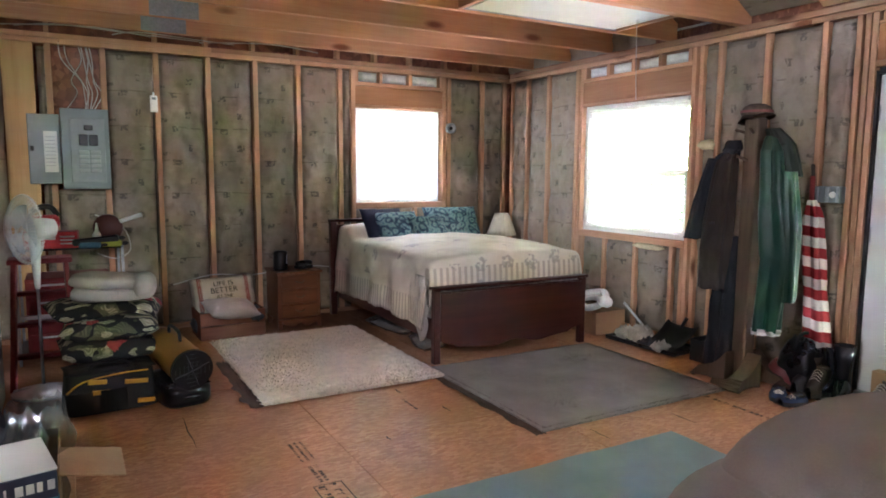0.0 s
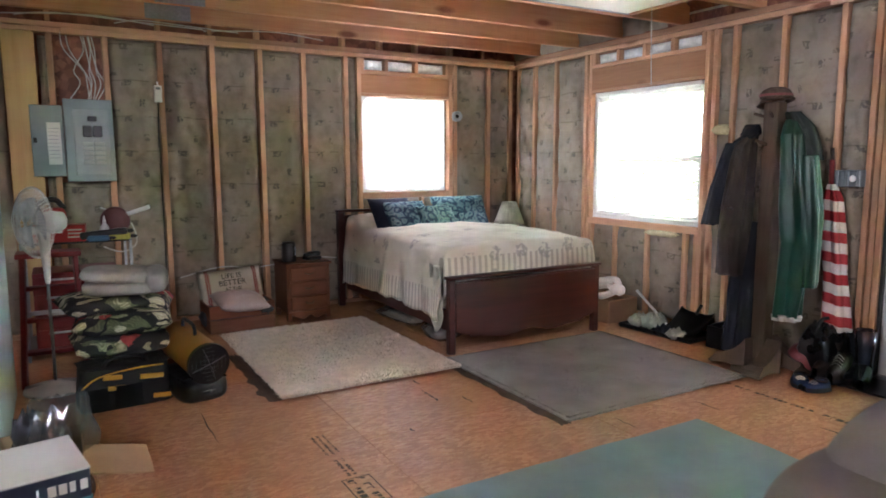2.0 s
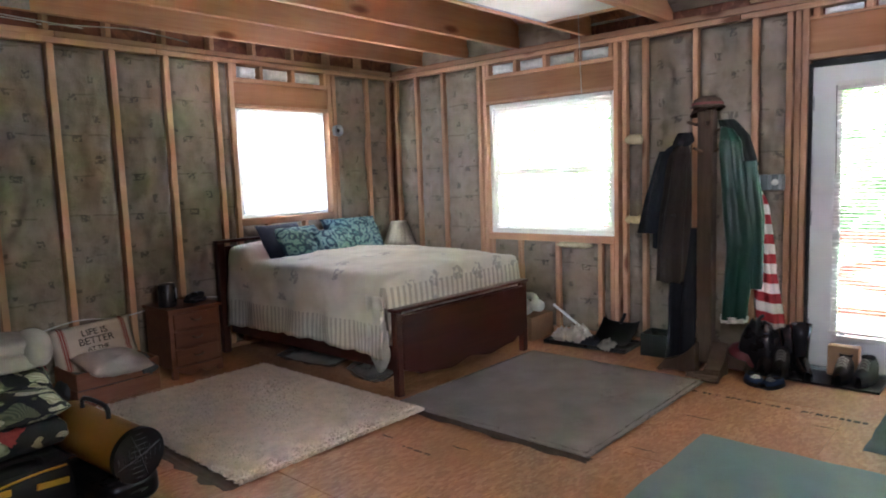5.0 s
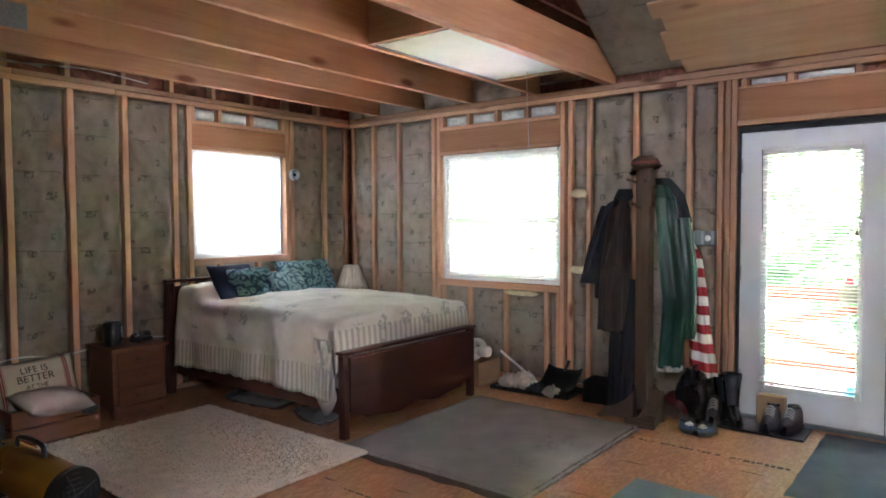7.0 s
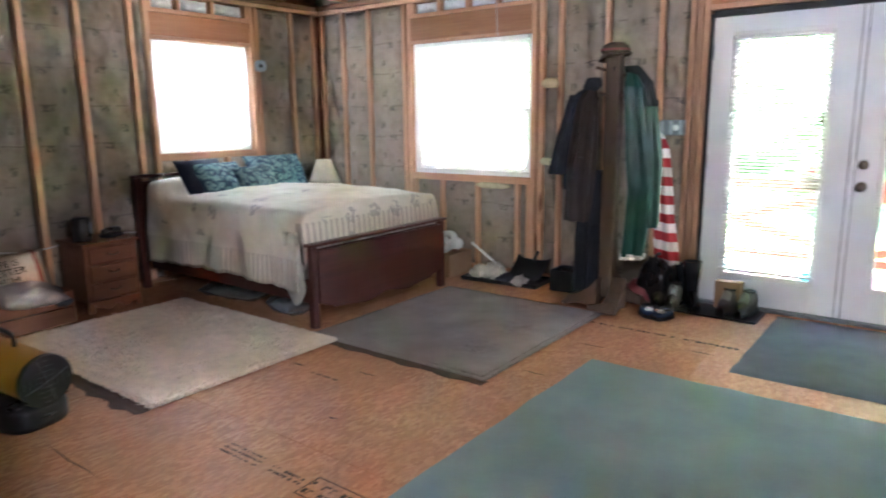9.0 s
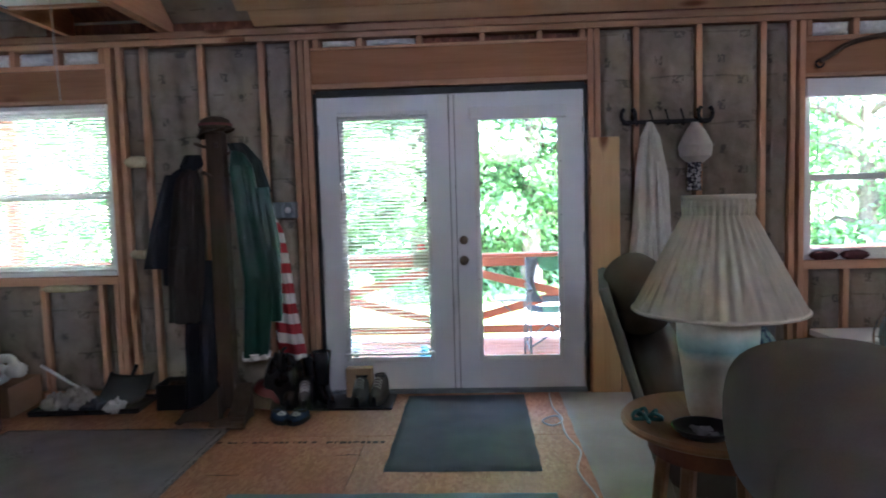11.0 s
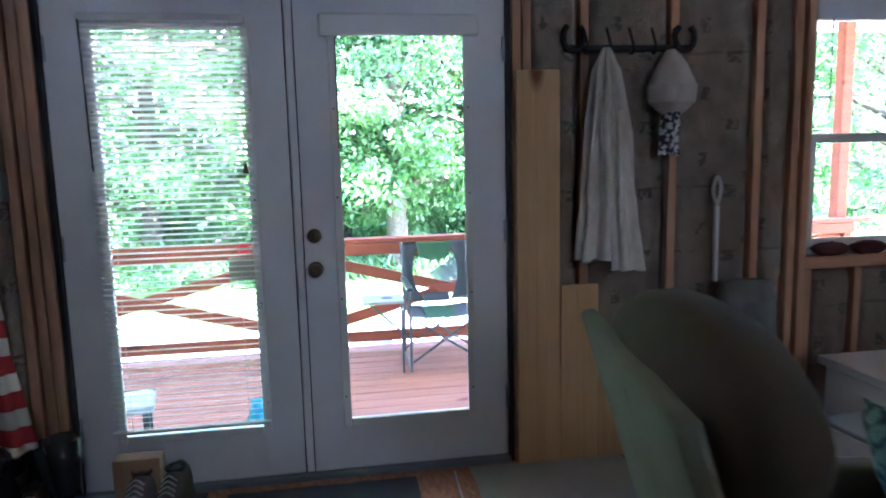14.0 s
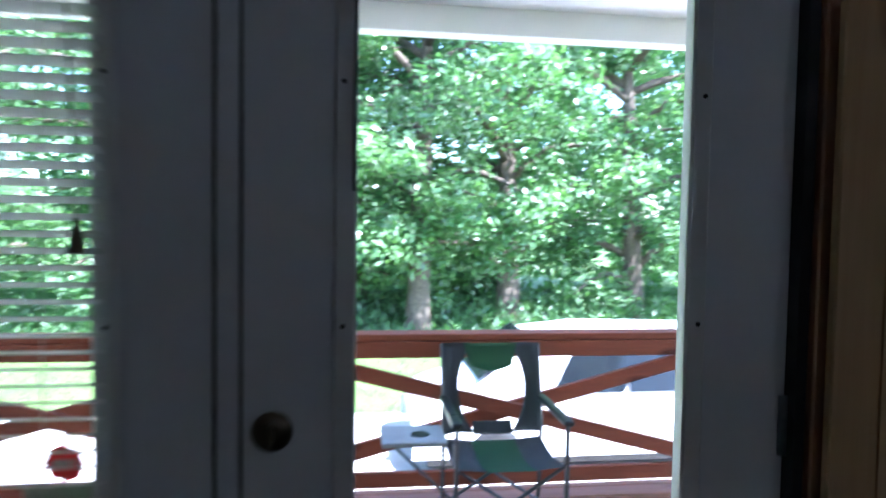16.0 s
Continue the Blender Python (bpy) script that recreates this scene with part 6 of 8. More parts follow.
part("body", box(-0.03, 0.03, -0.018, 0.012, -0.07, 0.07, 0.006, segs=2), white_plastic, tb)
part("screen", box(-0.018, 0.018, -0.0205, -0.0185, 0.035, 0.055), grey_steel, tb)
part("hook", tube([(0, 0.0, 0.07), (0.0, 0.0, 0.1)], 0.008, 6, smooth=1), white_plastic, tb)
part("wire", tube([(0.0, 0.01, -0.07), (-0.012, 0.02, -0.4), (-0.008, 0.02, -0.9), (-0.012, 0.02, -1.6)], 0.004, 6), black_rubber, tb)

# tray of odds and ends beneath the window
bt = thing("boot_tray", "black plastic tray under the window holding rags", "tray", (4.33, 4.06, 0.0), 4)
part("tray_base", box(-0.17, 0.17, -0.36, 0.36, 0.001, 0.012, 0.004), black_plastic, bt)
for a in ((-0.17, -0.16, -0.36, 0.36), (0.16, 0.17, -0.36, 0.36), (-0.16, 0.16, -0.36, -0.35), (-0.16, 0.16, 0.35, 0.36)):
    part("tray_rim", box(*a, 0.0125, 0.035, 0.003), black_plastic, bt)
rag_m = plain("off white rag", (0.55, 0.52, 0.47), (0.40, 0.38, 0.34), 12, 0.9, bump=0.4)
for x, y, w, h, mt in ((4.27, 4.30, 0.16, 0.09, rag_m), (4.33, 4.20, 0.20, 0.11, rag_m), (4.28, 4.12, 0.15, 0.09, rag_m), (4.25, 4.02, 0.16, 0.05, plain("dark blue rag", (0.04, 0.05, 0.07))), (4.22, 3.86, 0.14, 0.06, rag_m)):
    o = solo("rag", cushion(w, w * 0.8, h, seed=y * 5, wrinkle=0.06), mt, "crumpled rag in the boot tray", "rag", group="rags in the tray", smooth=True)
    o.location = (x, y, 0.013)
dp = thing("dustpan", "black dustpan lying in the tray with a white handled brush", "dustpan", (4.36, 3.86, 0.014))
part("pan", thicken(sheet(10, 6, lambda u, v: ((v - 0.5) * 0.22, (u - 0.5) * 0.32, 0.02 + 0.15 * v ** 1.6 + 0.03 * (2 * abs(u - 0.5)) ** 4)), 0.005), black_plastic, dp, smooth=True)
part("pan_handle", tube([(0.09, 0.0, 0.16), (0.13, -0.02, 0.24)], 0.014, 8, smooth=1), black_plastic, dp)
part("brush_stick", tube([(-0.03, 0.16, 0.03), (0.06, 0.62, 0.26)], 0.011, 8, smooth=1), white_plastic, dp, "white stick")
c2 = thing("cardboard_crate", "brown cardboard carton beside the bed foot", "carton", (4.29, 4.72, 0.0), 3)
for a in ((-0.18, 0.18, -0.2, -0.194), (-0.18, 0.18, 0.194, 0.2), (-0.18, -0.174, -0.193, 0.193), (0.174, 0.18, -0.193, 0.193)):
    part("side", box(*a, 0.0, 0.20), cardboard, c2)
part("bottom", box(-0.173, 0.173, -0.193, 0.193, 0.0, 0.006), cardboard, c2)
ph_ = thing("pool_hose", "white ribbed hose coiled in the carton", "hose", (4.27, 4.70, 0.16))
part("coil", tube([(-0.12, 0.12, 0.02), (-0.02, 0.16, 0.10), (0.05, 0.02, 0.13), (-0.04, -0.10, 0.09), (-0.13, 0.0, 0.06), (-0.05, 0.1, 0.15), (0.06, -0.04, 0.19), (-0.02, -0.16, 0.15)], 0.032, 10, smooth=6), white_plastic, ph_, smooth=True)
part("fitting", lathe([(0.04, -0.05), (0.05, -0.03), (0.05, 0.04), (0.035, 0.06), (0.02, 0.06), (0.018, 0.04), (0.001, 0.04)], 20, (-0.03, -0.17, 0.13), axis="y"), white_plastic, ph_, smooth=True)
b3 = thing("black_bin", "small black box on the floor by the coat stand", "box", (4.36, 3.50, 0.0), 4)
for a in ((-0.11, 0.11, -0.10, -0.094), (-0.11, 0.11, 0.094, 0.10), (-0.11, -0.104, -0.093, 0.093), (0.104, 0.11, -0.093, 0.093)):
    part("side", box(*a, 0.0, 0.17, 0.001), black_plastic, b3)
part("bottom", box(-0.103, 0.103, -0.093, 0.093, 0.0, 0.006), black_plastic, b3)
part("contents", moved(cushion(0.17, 0.15, 0.06, seed=9, wrinkle=0.04), Matrix.Translation((0, 0, 0.09))), dk_leather, b3, smooth=True)

# ---- ceiling hatch and tape ----
hatch = thing("attic_hatch", "pale painted attic ladder hatch with a pull cord", "hatch", kind="structure")
hatch_m = plain("pale green white board", (0.58, 0.60, 0.50), (0.52, 0.54, 0.44), 4, 0.6, bump=0.05)
part("hatch_panel", box(2.555, 3.90, 3.60, 4.18, 2.545, 2.557, 0.002), hatch_m, hatch)
for a in ((2.49, 2.528, 3.582, 4.198), (3.93, 3.968, 3.582, 4.198)):
    part("trimmer", box(*a, 2.54, 2.81, 0.003), stud_y, hatch)
for a in ((2.53, 3.928, 3.583, 3.597), (2.53, 3.928, 4.183, 4.197)):
    part("hatch_frame", box(*a, 2.54, 2.58, 0.002), galv, hatch)
part("pull_cord", tube([(3.80, 3.84, 2.55), (3.795, 3.83, 2.3), (3.80, 3.82, 1.97)], 0.003, 6), white_cable, hatch)
plate_m = plain("perforated galvanised plate", (0.30, 0.32, 0.35), (0.22, 0.24, 0.27), 60, 0.45, 0.7, bump=0.3)
for y, x in ((5.480, 0.85), (6.080, 0.85)):
    tp = solo("truss_plate", box(x - 0.17, x + 0.17, y - 0.003, y - 0.0005, 2.535, 2.68), plate_m, "galvanised nail plate on a joist", "plate", "structure", "joist plates")

# ---- electrical panel ----
ep = thing("breaker_panel", "grey steel breaker panel with its door open", "electrical panel", (0.26, NY - 0.06, 1.597))
part("cabinet", box(-0.165, 0.165, 0.0, 0.14, -0.31, 0.31, 0.006), grey_steel, ep)
part("cover", box(-0.178, 0.178, -0.014, -0.001, -0.33, 0.33, 0.006, segs=2), grey_steel, ep)
part("inner_plate", box(-0.115, 0.145, -0.022, -0.0145, -0.28, 0.25, 0.005), plain("lighter grey steel", (0.26, 0.29, 0.31), rough=0.4), ep)
for k in range(2):
    part("main_breaker", box(-0.05 + k * 0.075, 0.015 + k * 0.075, -0.031, -0.0225, 0.03, 0.12, 0.003), black_plastic, ep)
part("main_switch", box(-0.01, 0.055, -0.031, -0.0225, 0.155, 0.195, 0.003), black_plastic, ep)
for c in range(2):
    for k in range(5):
        part("breaker", box(-0.055 + c * 0.085, 0.02 + c * 0.085, -0.029, -0.0225, -0.19 + k * 0.038, -0.162 + k * 0.038, 0.002), plain("pale grey breaker", (0.33, 0.35, 0.36)), ep)
dr = part("panel_door", box(-0.41, -0.182, -0.02, -0.006, -0.285, 0.275, 0.005), grey_steel, ep)
part("directory_label", box(-0.30, -0.205, -0.0225, -0.0205, -0.19, 0.14), paper_white, dr, "white circuit label")
for k in range(9):
    part("label_line", box(-0.29, -0.22, -0.0236, -0.0228, -0.14 + k * 0.029, -0.136 + k * 0.029), grey_steel, dr)
part("latch", box(-0.395, -0.37, -0.028, -0.0205, -0.02, 0.02, 0.003), black_plastic, dr)
cb_ = thing("panel_cables", "white cables looping into the breaker panel", "cables", kind="")
for k, (x0, x1, sag) in enumerate(((0.10, 0.30, 0.12), (0.14, 0.31, 0.07), (0.26, 0.33, 0.02), (0.29, 0.29, 0.0), (0.32, 0.34, 0.03), (0.30, 0.36, 0.05), (0.24, 0.16, -0.05))):
    part("cable", tube([(x0, NY + 0.05, TOP + 0.02), (x0 + 0.02, NY + 0.02, 2.32), (x0 + 0.5 * (x1 - x0) + sag * 0.4, NY + 0.0, 2.16), (x1 + 0.015 * k - 0.03, NY + 0.01, 2.06), (x1 - 0.02, NY + 0.02, 1.93)], 0.0042, 6), white_cable, cb_)
for k, (x0, x1) in enumerate(((-0.3, 0.8), (0.5, 1.5), (1.2, 2.3), (-0.2, 1.2))):
    part("cable", tube([(x0, NY + 0.02, 2.56), (x0 + 0.2 * (x1 - x0), NY - 0.01, 2.575 + 0.02 * (k % 2)), (x0 + 0.6 * (x1 - x0), NY - 0.015, 2.60 - 0.02 * (k % 2)), (x1, NY + 0.02, 2.57)], 0.0045, 6), white_cable, cb_)
part("cable", tube([(0.9, NY - 0.008, 0.40), (1.25, NY - 0.012, 0.47), (1.6, NY - 0.008, 0.44), (2.05, NY - 0.012, 0.50), (2.4, NY - 0.01, 0.47)], 0.006, 6), white_cable, cb_)
part("cable", tube([(0.30, NY - 0.03, 1.05), (0.50, NY - 0.05, 0.95), (0.56, NY - 0.06, 0.75), (0.44, NY - 0.1, 0.68), (0.30, NY - 0.2, 0.74)], 0.005, 6), white_cable, cb_)

# ---- stepladder with shelf and tools ----
ladder_red = plain("red painted ladder", (0.24, 0.018, 0.018), (0.16, 0.012, 0.012), 7, 0.5)
alu = plain("worn aluminium", (0.50, 0.50, 0.50), (0.38, 0.38, 0.38), 20, 0.4, 0.6)
sl = thing("step_ladder", "red fibreglass stepladder with aluminium rear legs", "stepladder")
for x, t in ((-0.26, 0.03), (0.10, -0.03)):
    part("front_rail", beam((x, 5.10, 0.0), (x + t, 5.36, 0.80), 0.03, 0.07, 0.005), ladder_red, sl)
    part("rear_rail", beam((x, 5.86, 0.0), (x + t, 5.48, 0.80), 0.025, 0.04, 0.004), alu, sl)
for k, z in enumerate((0.2, 0.4, 0.6)):
    part("step", box(-0.25, 0.09, 5.13 + z * 0.31, 5.21 + z * 0.31, z - 0.012, z + 0.012, 0.003), ladder_red, sl)
part("top_cap", box(-0.27, 0.11, 5.32, 5.52, 0.80, 0.835, 0.008, segs=2), ladder_red, sl)
part("rear_brace", box(-0.24, 0.08, 5.70, 5.72, 0.35, 0.38, 0.002), alu, sl)
part("floor_bar", box(-0.26, 0.02, 5.06, 5.08, 0.0, 0.03, 0.003), alu, sl)
sh_ = thing("metal_shelf", "low dark shelf unit with a red tool chest", "shelf", (0.10, 5.95, 0))
for x in (-0.36, 0.34):
    for y in (-0.2, 0.3):
        part("upright", box(x, x + 0.02, y, y + 0.02, 0.0, 0.86, 0.002), galv, sh_)
for z in (0.06, 0.84):
    part("shelf_board", box(-0.36, 0.36, -0.2, 0.32, z, z + 0.02, 0.003), black_plastic, sh_)
tc = thing("tool_chest", "red steel tool chest standing on the shelf unit", "tool chest", (0.08, 5.95, 0.083))
part("chest_body", box(-0.28, 0.28, -0.16, 0.22, 0.0, 0.55, 0.008, segs=2), ladder_red, tc)
for k in range(4):
    d = part("drawer", box(-0.265, 0.265, -0.172, -0.161, 0.02 + k * 0.13, 0.135 + k * 0.13, 0.003), ladder_red, tc)
    part("drawer_pull", box(-0.2, 0.2, -0.183, -0.173, 0.105 + k * 0.13, 0.12 + k * 0.13, 0.003), alu, d)
red_p = plain("red carton", (0.45, 0.02, 0.025), (0.36, 0.015, 0.02), 5, 0.5)
bx1 = thing("red_carton", "red and white carton of tools on the shelf", "carton", (0.02, 5.74, 0.862), -6)
part("body", box(-0.20, 0.14, -0.06, 0.06, 0.0, 0.12, 0.003), red_p, bx1)
part("panel", box(-0.195, 0.0, -0.0645, -0.061, 0.065, 0.115), paper_white, bx1, "white printed panel")
for k in range(3):
    part("print_bar", box(0.03, 0.12, -0.0645, -0.061, 0.03 + k * 0.025, 0.04 + k * 0.025), paper_white, bx1)
sw = thing("circular_saw", "red and black power saw lying on the shelf", "saw", (-0.06, 5.95, 0.862), 20)
part("motor", lathe([(0.05, -0.1), (0.06, -0.08), (0.06, 0.08), (0.04, 0.1), (0.001, 0.1)], 20, (0, 0, 0.17), axis="x"), red_p, sw, smooth=True)
part("saw_handle", tube([(-0.1, 0, 0.2), (-0.06, 0, 0.27), (0.04, 0, 0.29), (0.1, 0, 0.22)], 0.022, 8), black_plastic, sw, smooth=True)
part("saw_base", box(-0.15, 0.15, -0.07, 0.07, 0.0, 0.012, 0.003), alu, sw)
part("guard", lathe([(0.1, -0.02), (0.1, 0.02), (0.09, 0.025), (0.001, 0.025)], 24, (0, 0.03, 0.112), axis="y"), black_plastic, sw)
pv = thing("polisher", "dark red disc tool with a white spout", "tool", (0.36, 5.78, 0.862), -15)
part("disc", lathe([(0.02, -0.03), (0.10, -0.02), (0.105, 0.0), (0.06, 0.03), (0.001, 0.04)], 24, (0, 0, 0.13), axis="y"), plain("maroon plastic", (0.12, 0.03, 0.03), rough=0.4), pv, smooth=True)
part("stand", box(-0.05, 0.05, -0.04, 0.04, 0.0, 0.06, 0.006), black_plastic, pv)
part("spout", beam((0.06, 0, 0.17), (0.24, 0, 0.23), 0.035, 0.03, 0.005), white_plastic, pv)
bo = thing("glue_bottle", "small white squeeze bottle on the shelf", "bottle", (0.28, 5.70, 0.862))
part("bottle_body", lathe([(0.028, 0), (0.03, 0.01), (0.03, 0.09), (0.012, 0.12)], 18), white_plastic, bo, smooth=True)
part("nozzle", lathe([(0.012, 0.12), (0.012, 0.135), (0.004, 0.175), (0.001, 0.175)], 14), white_plastic, bo)
for nm, lab, a, b, w, mt in (("drill", "black cordless drill lying on the shelf", (0.12, 5.66, 0.90), (0.42, 5.60, 0.93), 0.05, black_plastic), ("tape_gun", "yellow green cased tool on the shelf", (0.30, 5.62, 0.89), (0.44, 5.60, 0.89), 0.045, plain("yellow green plastic", (0.42, 0.40, 0.06))), ("saw_blade_case", "blue cased blade on the shelf", (0.16, 5.60, 0.885), (0.3, 5.58, 0.885), 0.04, plain("blue plastic", (0.05, 0.14, 0.25)))):
    t_ = thing(nm, lab, "tool")
    part("tool_body", beam(a, b, w, w, 0.01), mt, t_)
    part("tool_end", lathe([(w * 0.3, 0), (w * 0.3, 0.03), (0.004, 0.045)], 12, (b[0], b[1], b[2]), axis="x"), black_rubber, t_)

# ---- standing fan ----
fan = thing("pedestal_fan", "white pedestal fan with a clear round guard", "fan", (-0.09, 5.02, 0.0))
part("fan_base", lathe([(0.18, 0), (0.18, 0.015), (0.06, 0.035), (0.02, 0.06)], 32), white_plastic, fan, smooth=True)
part("fan_pole", tube([(0, 0, 0.04), (0, 0, 0.72)], 0.009, 10, smooth=1), galv, fan, smooth=True)
part("fan_neck", lathe([(0.014, 0.68), (0.018, 0.72), (0.03, 0.92), (0.034, 0.99), (0.001, 1.0)], 16), white_plastic, fan, smooth=True)
fm = Matrix.Translation((0, 0, 1.06)) @ Matrix.Rotation(radians(208), 4, "Z") @ Matrix.Diagonal((0.9, 0.86, 0.86, 1.0))
part("motor_housing", moved(lathe([(0.03, -0.15), (0.065, -0.13), (0.078, -0.06), (0.07, 0.0), (0.05, 0.02)], 24, axis="x"), fm), white_plastic, fan, smooth=True)
grille = bmesh.new()
for k in range(54):
    a = k * math.pi / 27
    tube([(0.03, 0.03 * math.cos(a), 0.03 * math.sin(a)), (0.015, 0.12 * math.cos(a), 0.12 * math.sin(a)), (0.04, 0.235 * math.cos(a), 0.235 * math.sin(a)), (0.075, 0.245 * math.cos(a), 0.245 * math.sin(a)), (0.125, 0.13 * math.cos(a), 0.13 * math.sin(a)), (0.135, 0.03 * math.cos(a), 0.03 * math.sin(a))], 0.0024, 4, grille, 2)
for r in (0.245, 0.17, 0.10):
    tube([(0.058 if r > 0.2 else 0.12, r * math.cos(k * math.pi / 12), r * math.sin(k * math.pi / 12)) for k in range(25)], 0.003 if r > 0.2 else 0.0018, 5, grille, 1)
part("guard", moved(grille, fm), white_plastic, fan, "white wire guard")
clear = sheer("clear grey plastic", (0.74, 0.77, 0.80), 0.5)
for k in range(3):
    bl_ = sheet(8, 6, lambda u, v: (0.07 + 0.03 * (v - 0.5), (0.03 + 0.15 * u) * math.cos((v - 0.5) * 1.5), (0.03 + 0.15 * u) * math.sin((v - 0.5) * 1.5)))
    part("blade", moved(thicken(bl_, 0.002), fm @ Matrix.Rotation(k * 2.094, 4, "X")), clear, fan, "clear plastic blade", True)

# ---- patio cushions, towel, bag, heater ----
fn = Nodes("tropical print canvas")
fvv = fn.coords()
fwarp = fn.add("VectorMath")
fwarp.operation = "MULTIPLY_ADD"
fnz = fn.add("TexNoise", Scale=7.0, Detail=1.0)
fn.link(fvv, fnz.inputs["Vector"])
fn.link(fnz.outputs[1], fwarp.inputs[0])
fwarp.inputs[1].default_value = (0.22, 0.22, 0.22)
fn.link(fvv, fwarp.inputs[2])
fcl = (0.010, 0.010, 0.009)
for turn, scale, thr, c1, c2 in ((0.6, 5.5, 0.42, (0.055, 0.068, 0.03), (0.13, 0.135, 0.065)), (1.7, 6.0, 0.36, (0.13, 0.135, 0.06), (0.34, 0.32, 0.19)), (-0.8, 5.5, 0.42, (0.26, 0.24, 0.14), (0.56, 0.50, 0.34))):
    fmap = fn.add("Mapping")
    fmap.inputs["Rotation"].default_value = (turn, turn * 0.7, turn)
    fmap.inputs["Scale"].default_value = (1.0, 2.6, 1.6)
    fn.link(fwarp.outputs[0], fmap.inputs[0])
    fw = fn.add("TexVoronoi", Scale=scale)
    fn.link(fmap.outputs[0], fw.inputs["Vector"])
    vein = fn.add("TexWave", Scale=16.0, Distortion=2.0)
    fn.link(fmap.outputs[0], vein.inputs["Vector"])
    leaf_c = fn.mix(vein.outputs["Fac"], c1, c2)
    fsep = fn.add("SeparateColor")
    fn.link(fw.outputs["Color"], fsep.inputs[0])
    on = fn.math("MULTIPLY", fn.math("LESS_THAN", fw.outputs["Distance"], thr), fn.math("GREATER_THAN", fsep.outputs[0], 0.42))
    fcl = fn.mix(on, fcl, leaf_c)
fbl = fn.add("TexVoronoi", Scale=4.2)
fn.link(fvv, fbl.inputs["Vector"])
fcl = fn.mix(fn.math("LESS_THAN", fn.math("ADD", fbl.outputs["Distance"], fn.math("MULTIPLY", fn.noise(fvv, 16, 2), 0.35)), 0.40), fcl, fn.mix(fn.noise(fvv, 40, 2), (0.22, 0.012, 0.015), (0.42, 0.06, 0.045)))
fn.bump(fn.noise(fvv, 250, 2), 0.3, 0.002)
floral_m = fn.done(fcl, 0.85)
for k, (x, y, z, w, d, h, t) in enumerate(((0.30, 4.86, 0.285, 0.58, 0.56, 0.15, 4), (0.31, 4.90, 0.425, 0.56, 0.54, 0.15, -5), (0.20, 5.0, 0.555, 0.50, 0.50, 0.13, 9), (0.44, 5.08, 0.50, 0.36, 0.46, 0.17, -14))):
    o = solo("patio_cushion", cushion(w, d, h, pinch=0.2, seed=k * 3.0, wrinkle=0.02), floral_m, "dark tropical print patio cushion in a stack", "cushion", group="stack of patio cushions", smooth=True)
    o.matrix_world = pose(x, y, z - 0.045 - 0.02 * k, 0, 0, t)
towel_m = plain("cream towelling", (0.40, 0.345, 0.30), (0.31, 0.27, 0.235), 10, 0.95, bump=0.6, fine=260, dist=0.004)
tw = thing("folded_blanket", "thick cream blanket folded double on the cushions", "blanket", (0.33, 4.94, 0.59), -10)
part("lower_fold", moved(puffy(0.48, 0.36, 0.10, seed=21, power=3.4), Matrix.Translation((0.0, 0.0, 0.0))), towel_m, tw, smooth=True)
part("upper_fold", moved(puffy(0.47, 0.35, 0.095, seed=24, power=3.2), Matrix.Translation((-0.015, 0.01, 0.075)) @ Matrix.Rotation(0.07, 4, "Y")), towel_m, tw, smooth=True)
part("rolled_edge", moved(puffy(0.15, 0.37, 0.17, seed=26, power=2.4), Matrix.Translation((0.19, -0.005, 0.0))), towel_m, tw, smooth=True)
ot = solo("grey_towel", moved(cushion(0.34, 0.2, 0.05, seed=6, wrinkle=0.03), Matrix.Translation((0.40, 5.22, 0.56))), plain("grey green cloth", (0.13, 0.13, 0.11)), "grey folded cloth behind the blanket", "cloth", smooth=True)
tbg = thing("tool_bag", "black canvas tool bag with yellow straps", "tool bag", (0.27, 4.60, 0.0), 4)
canvas_b = plain("black canvas", (0.018, 0.017, 0.017), (0.012, 0.012, 0.012), 9, 0.8, bump=0.4, fine=300)
yel = plain("yellow webbing", (0.60, 0.30, 0.03), (0.48, 0.23, 0.02), 9, 0.75)
part("bag_body", sheet(28, 12, lambda u, v: (0.26 * math.copysign(abs(math.cos(u * 6.2832)) ** 0.35, math.cos(u * 6.2832)) * (1 - 0.08 * v), 0.16 * math.copysign(abs(math.sin(u * 6.2832)) ** 0.35, math.sin(u * 6.2832)) * (1 - 0.35 * v ** 2), 0.28 * v + 0.012 * nz(u * 6, v * 3)), close_u=True), canvas_b, tbg, smooth=True)
tbg.scale = (1.0, 1.0, 0.84)
part("bag_top", moved(cushion(0.50, 0.24, 0.05, seed=2), Matrix.Translation((0, 0, 0.26))), canvas_b, tbg, smooth=True)
for x, z, w in ((0.13, 0.20, 0.13), (-0.03, 0.15, 0.16), (0.18, 0.05, 0.10), (-0.08, 0.23, 0.10)):
    part("strap", moved(box(-w / 2, w / 2, -0.008, 0.004, -0.016, 0.016, 0.003), Matrix.Translation((x, -0.165 + 0.02 * z, z)) @ Matrix.Rotation(0.1, 4, "Y")), yel, tbg, "yellow strap")
part("piping", tube([(-0.24, -0.145, 0.17), (-0.15, -0.15, 0.24), (0.05, -0.14, 0.265), (0.2, -0.135, 0.262)], 0.006, 6), yel, tbg)
part("bag_strap_handle", tube([(-0.12, -0.1, 0.28), (-0.08, -0.11, 0.345), (0.08, -0.11, 0.345), (0.12, -0.1, 0.28)], 0.013, 8), canvas_b, tbg)
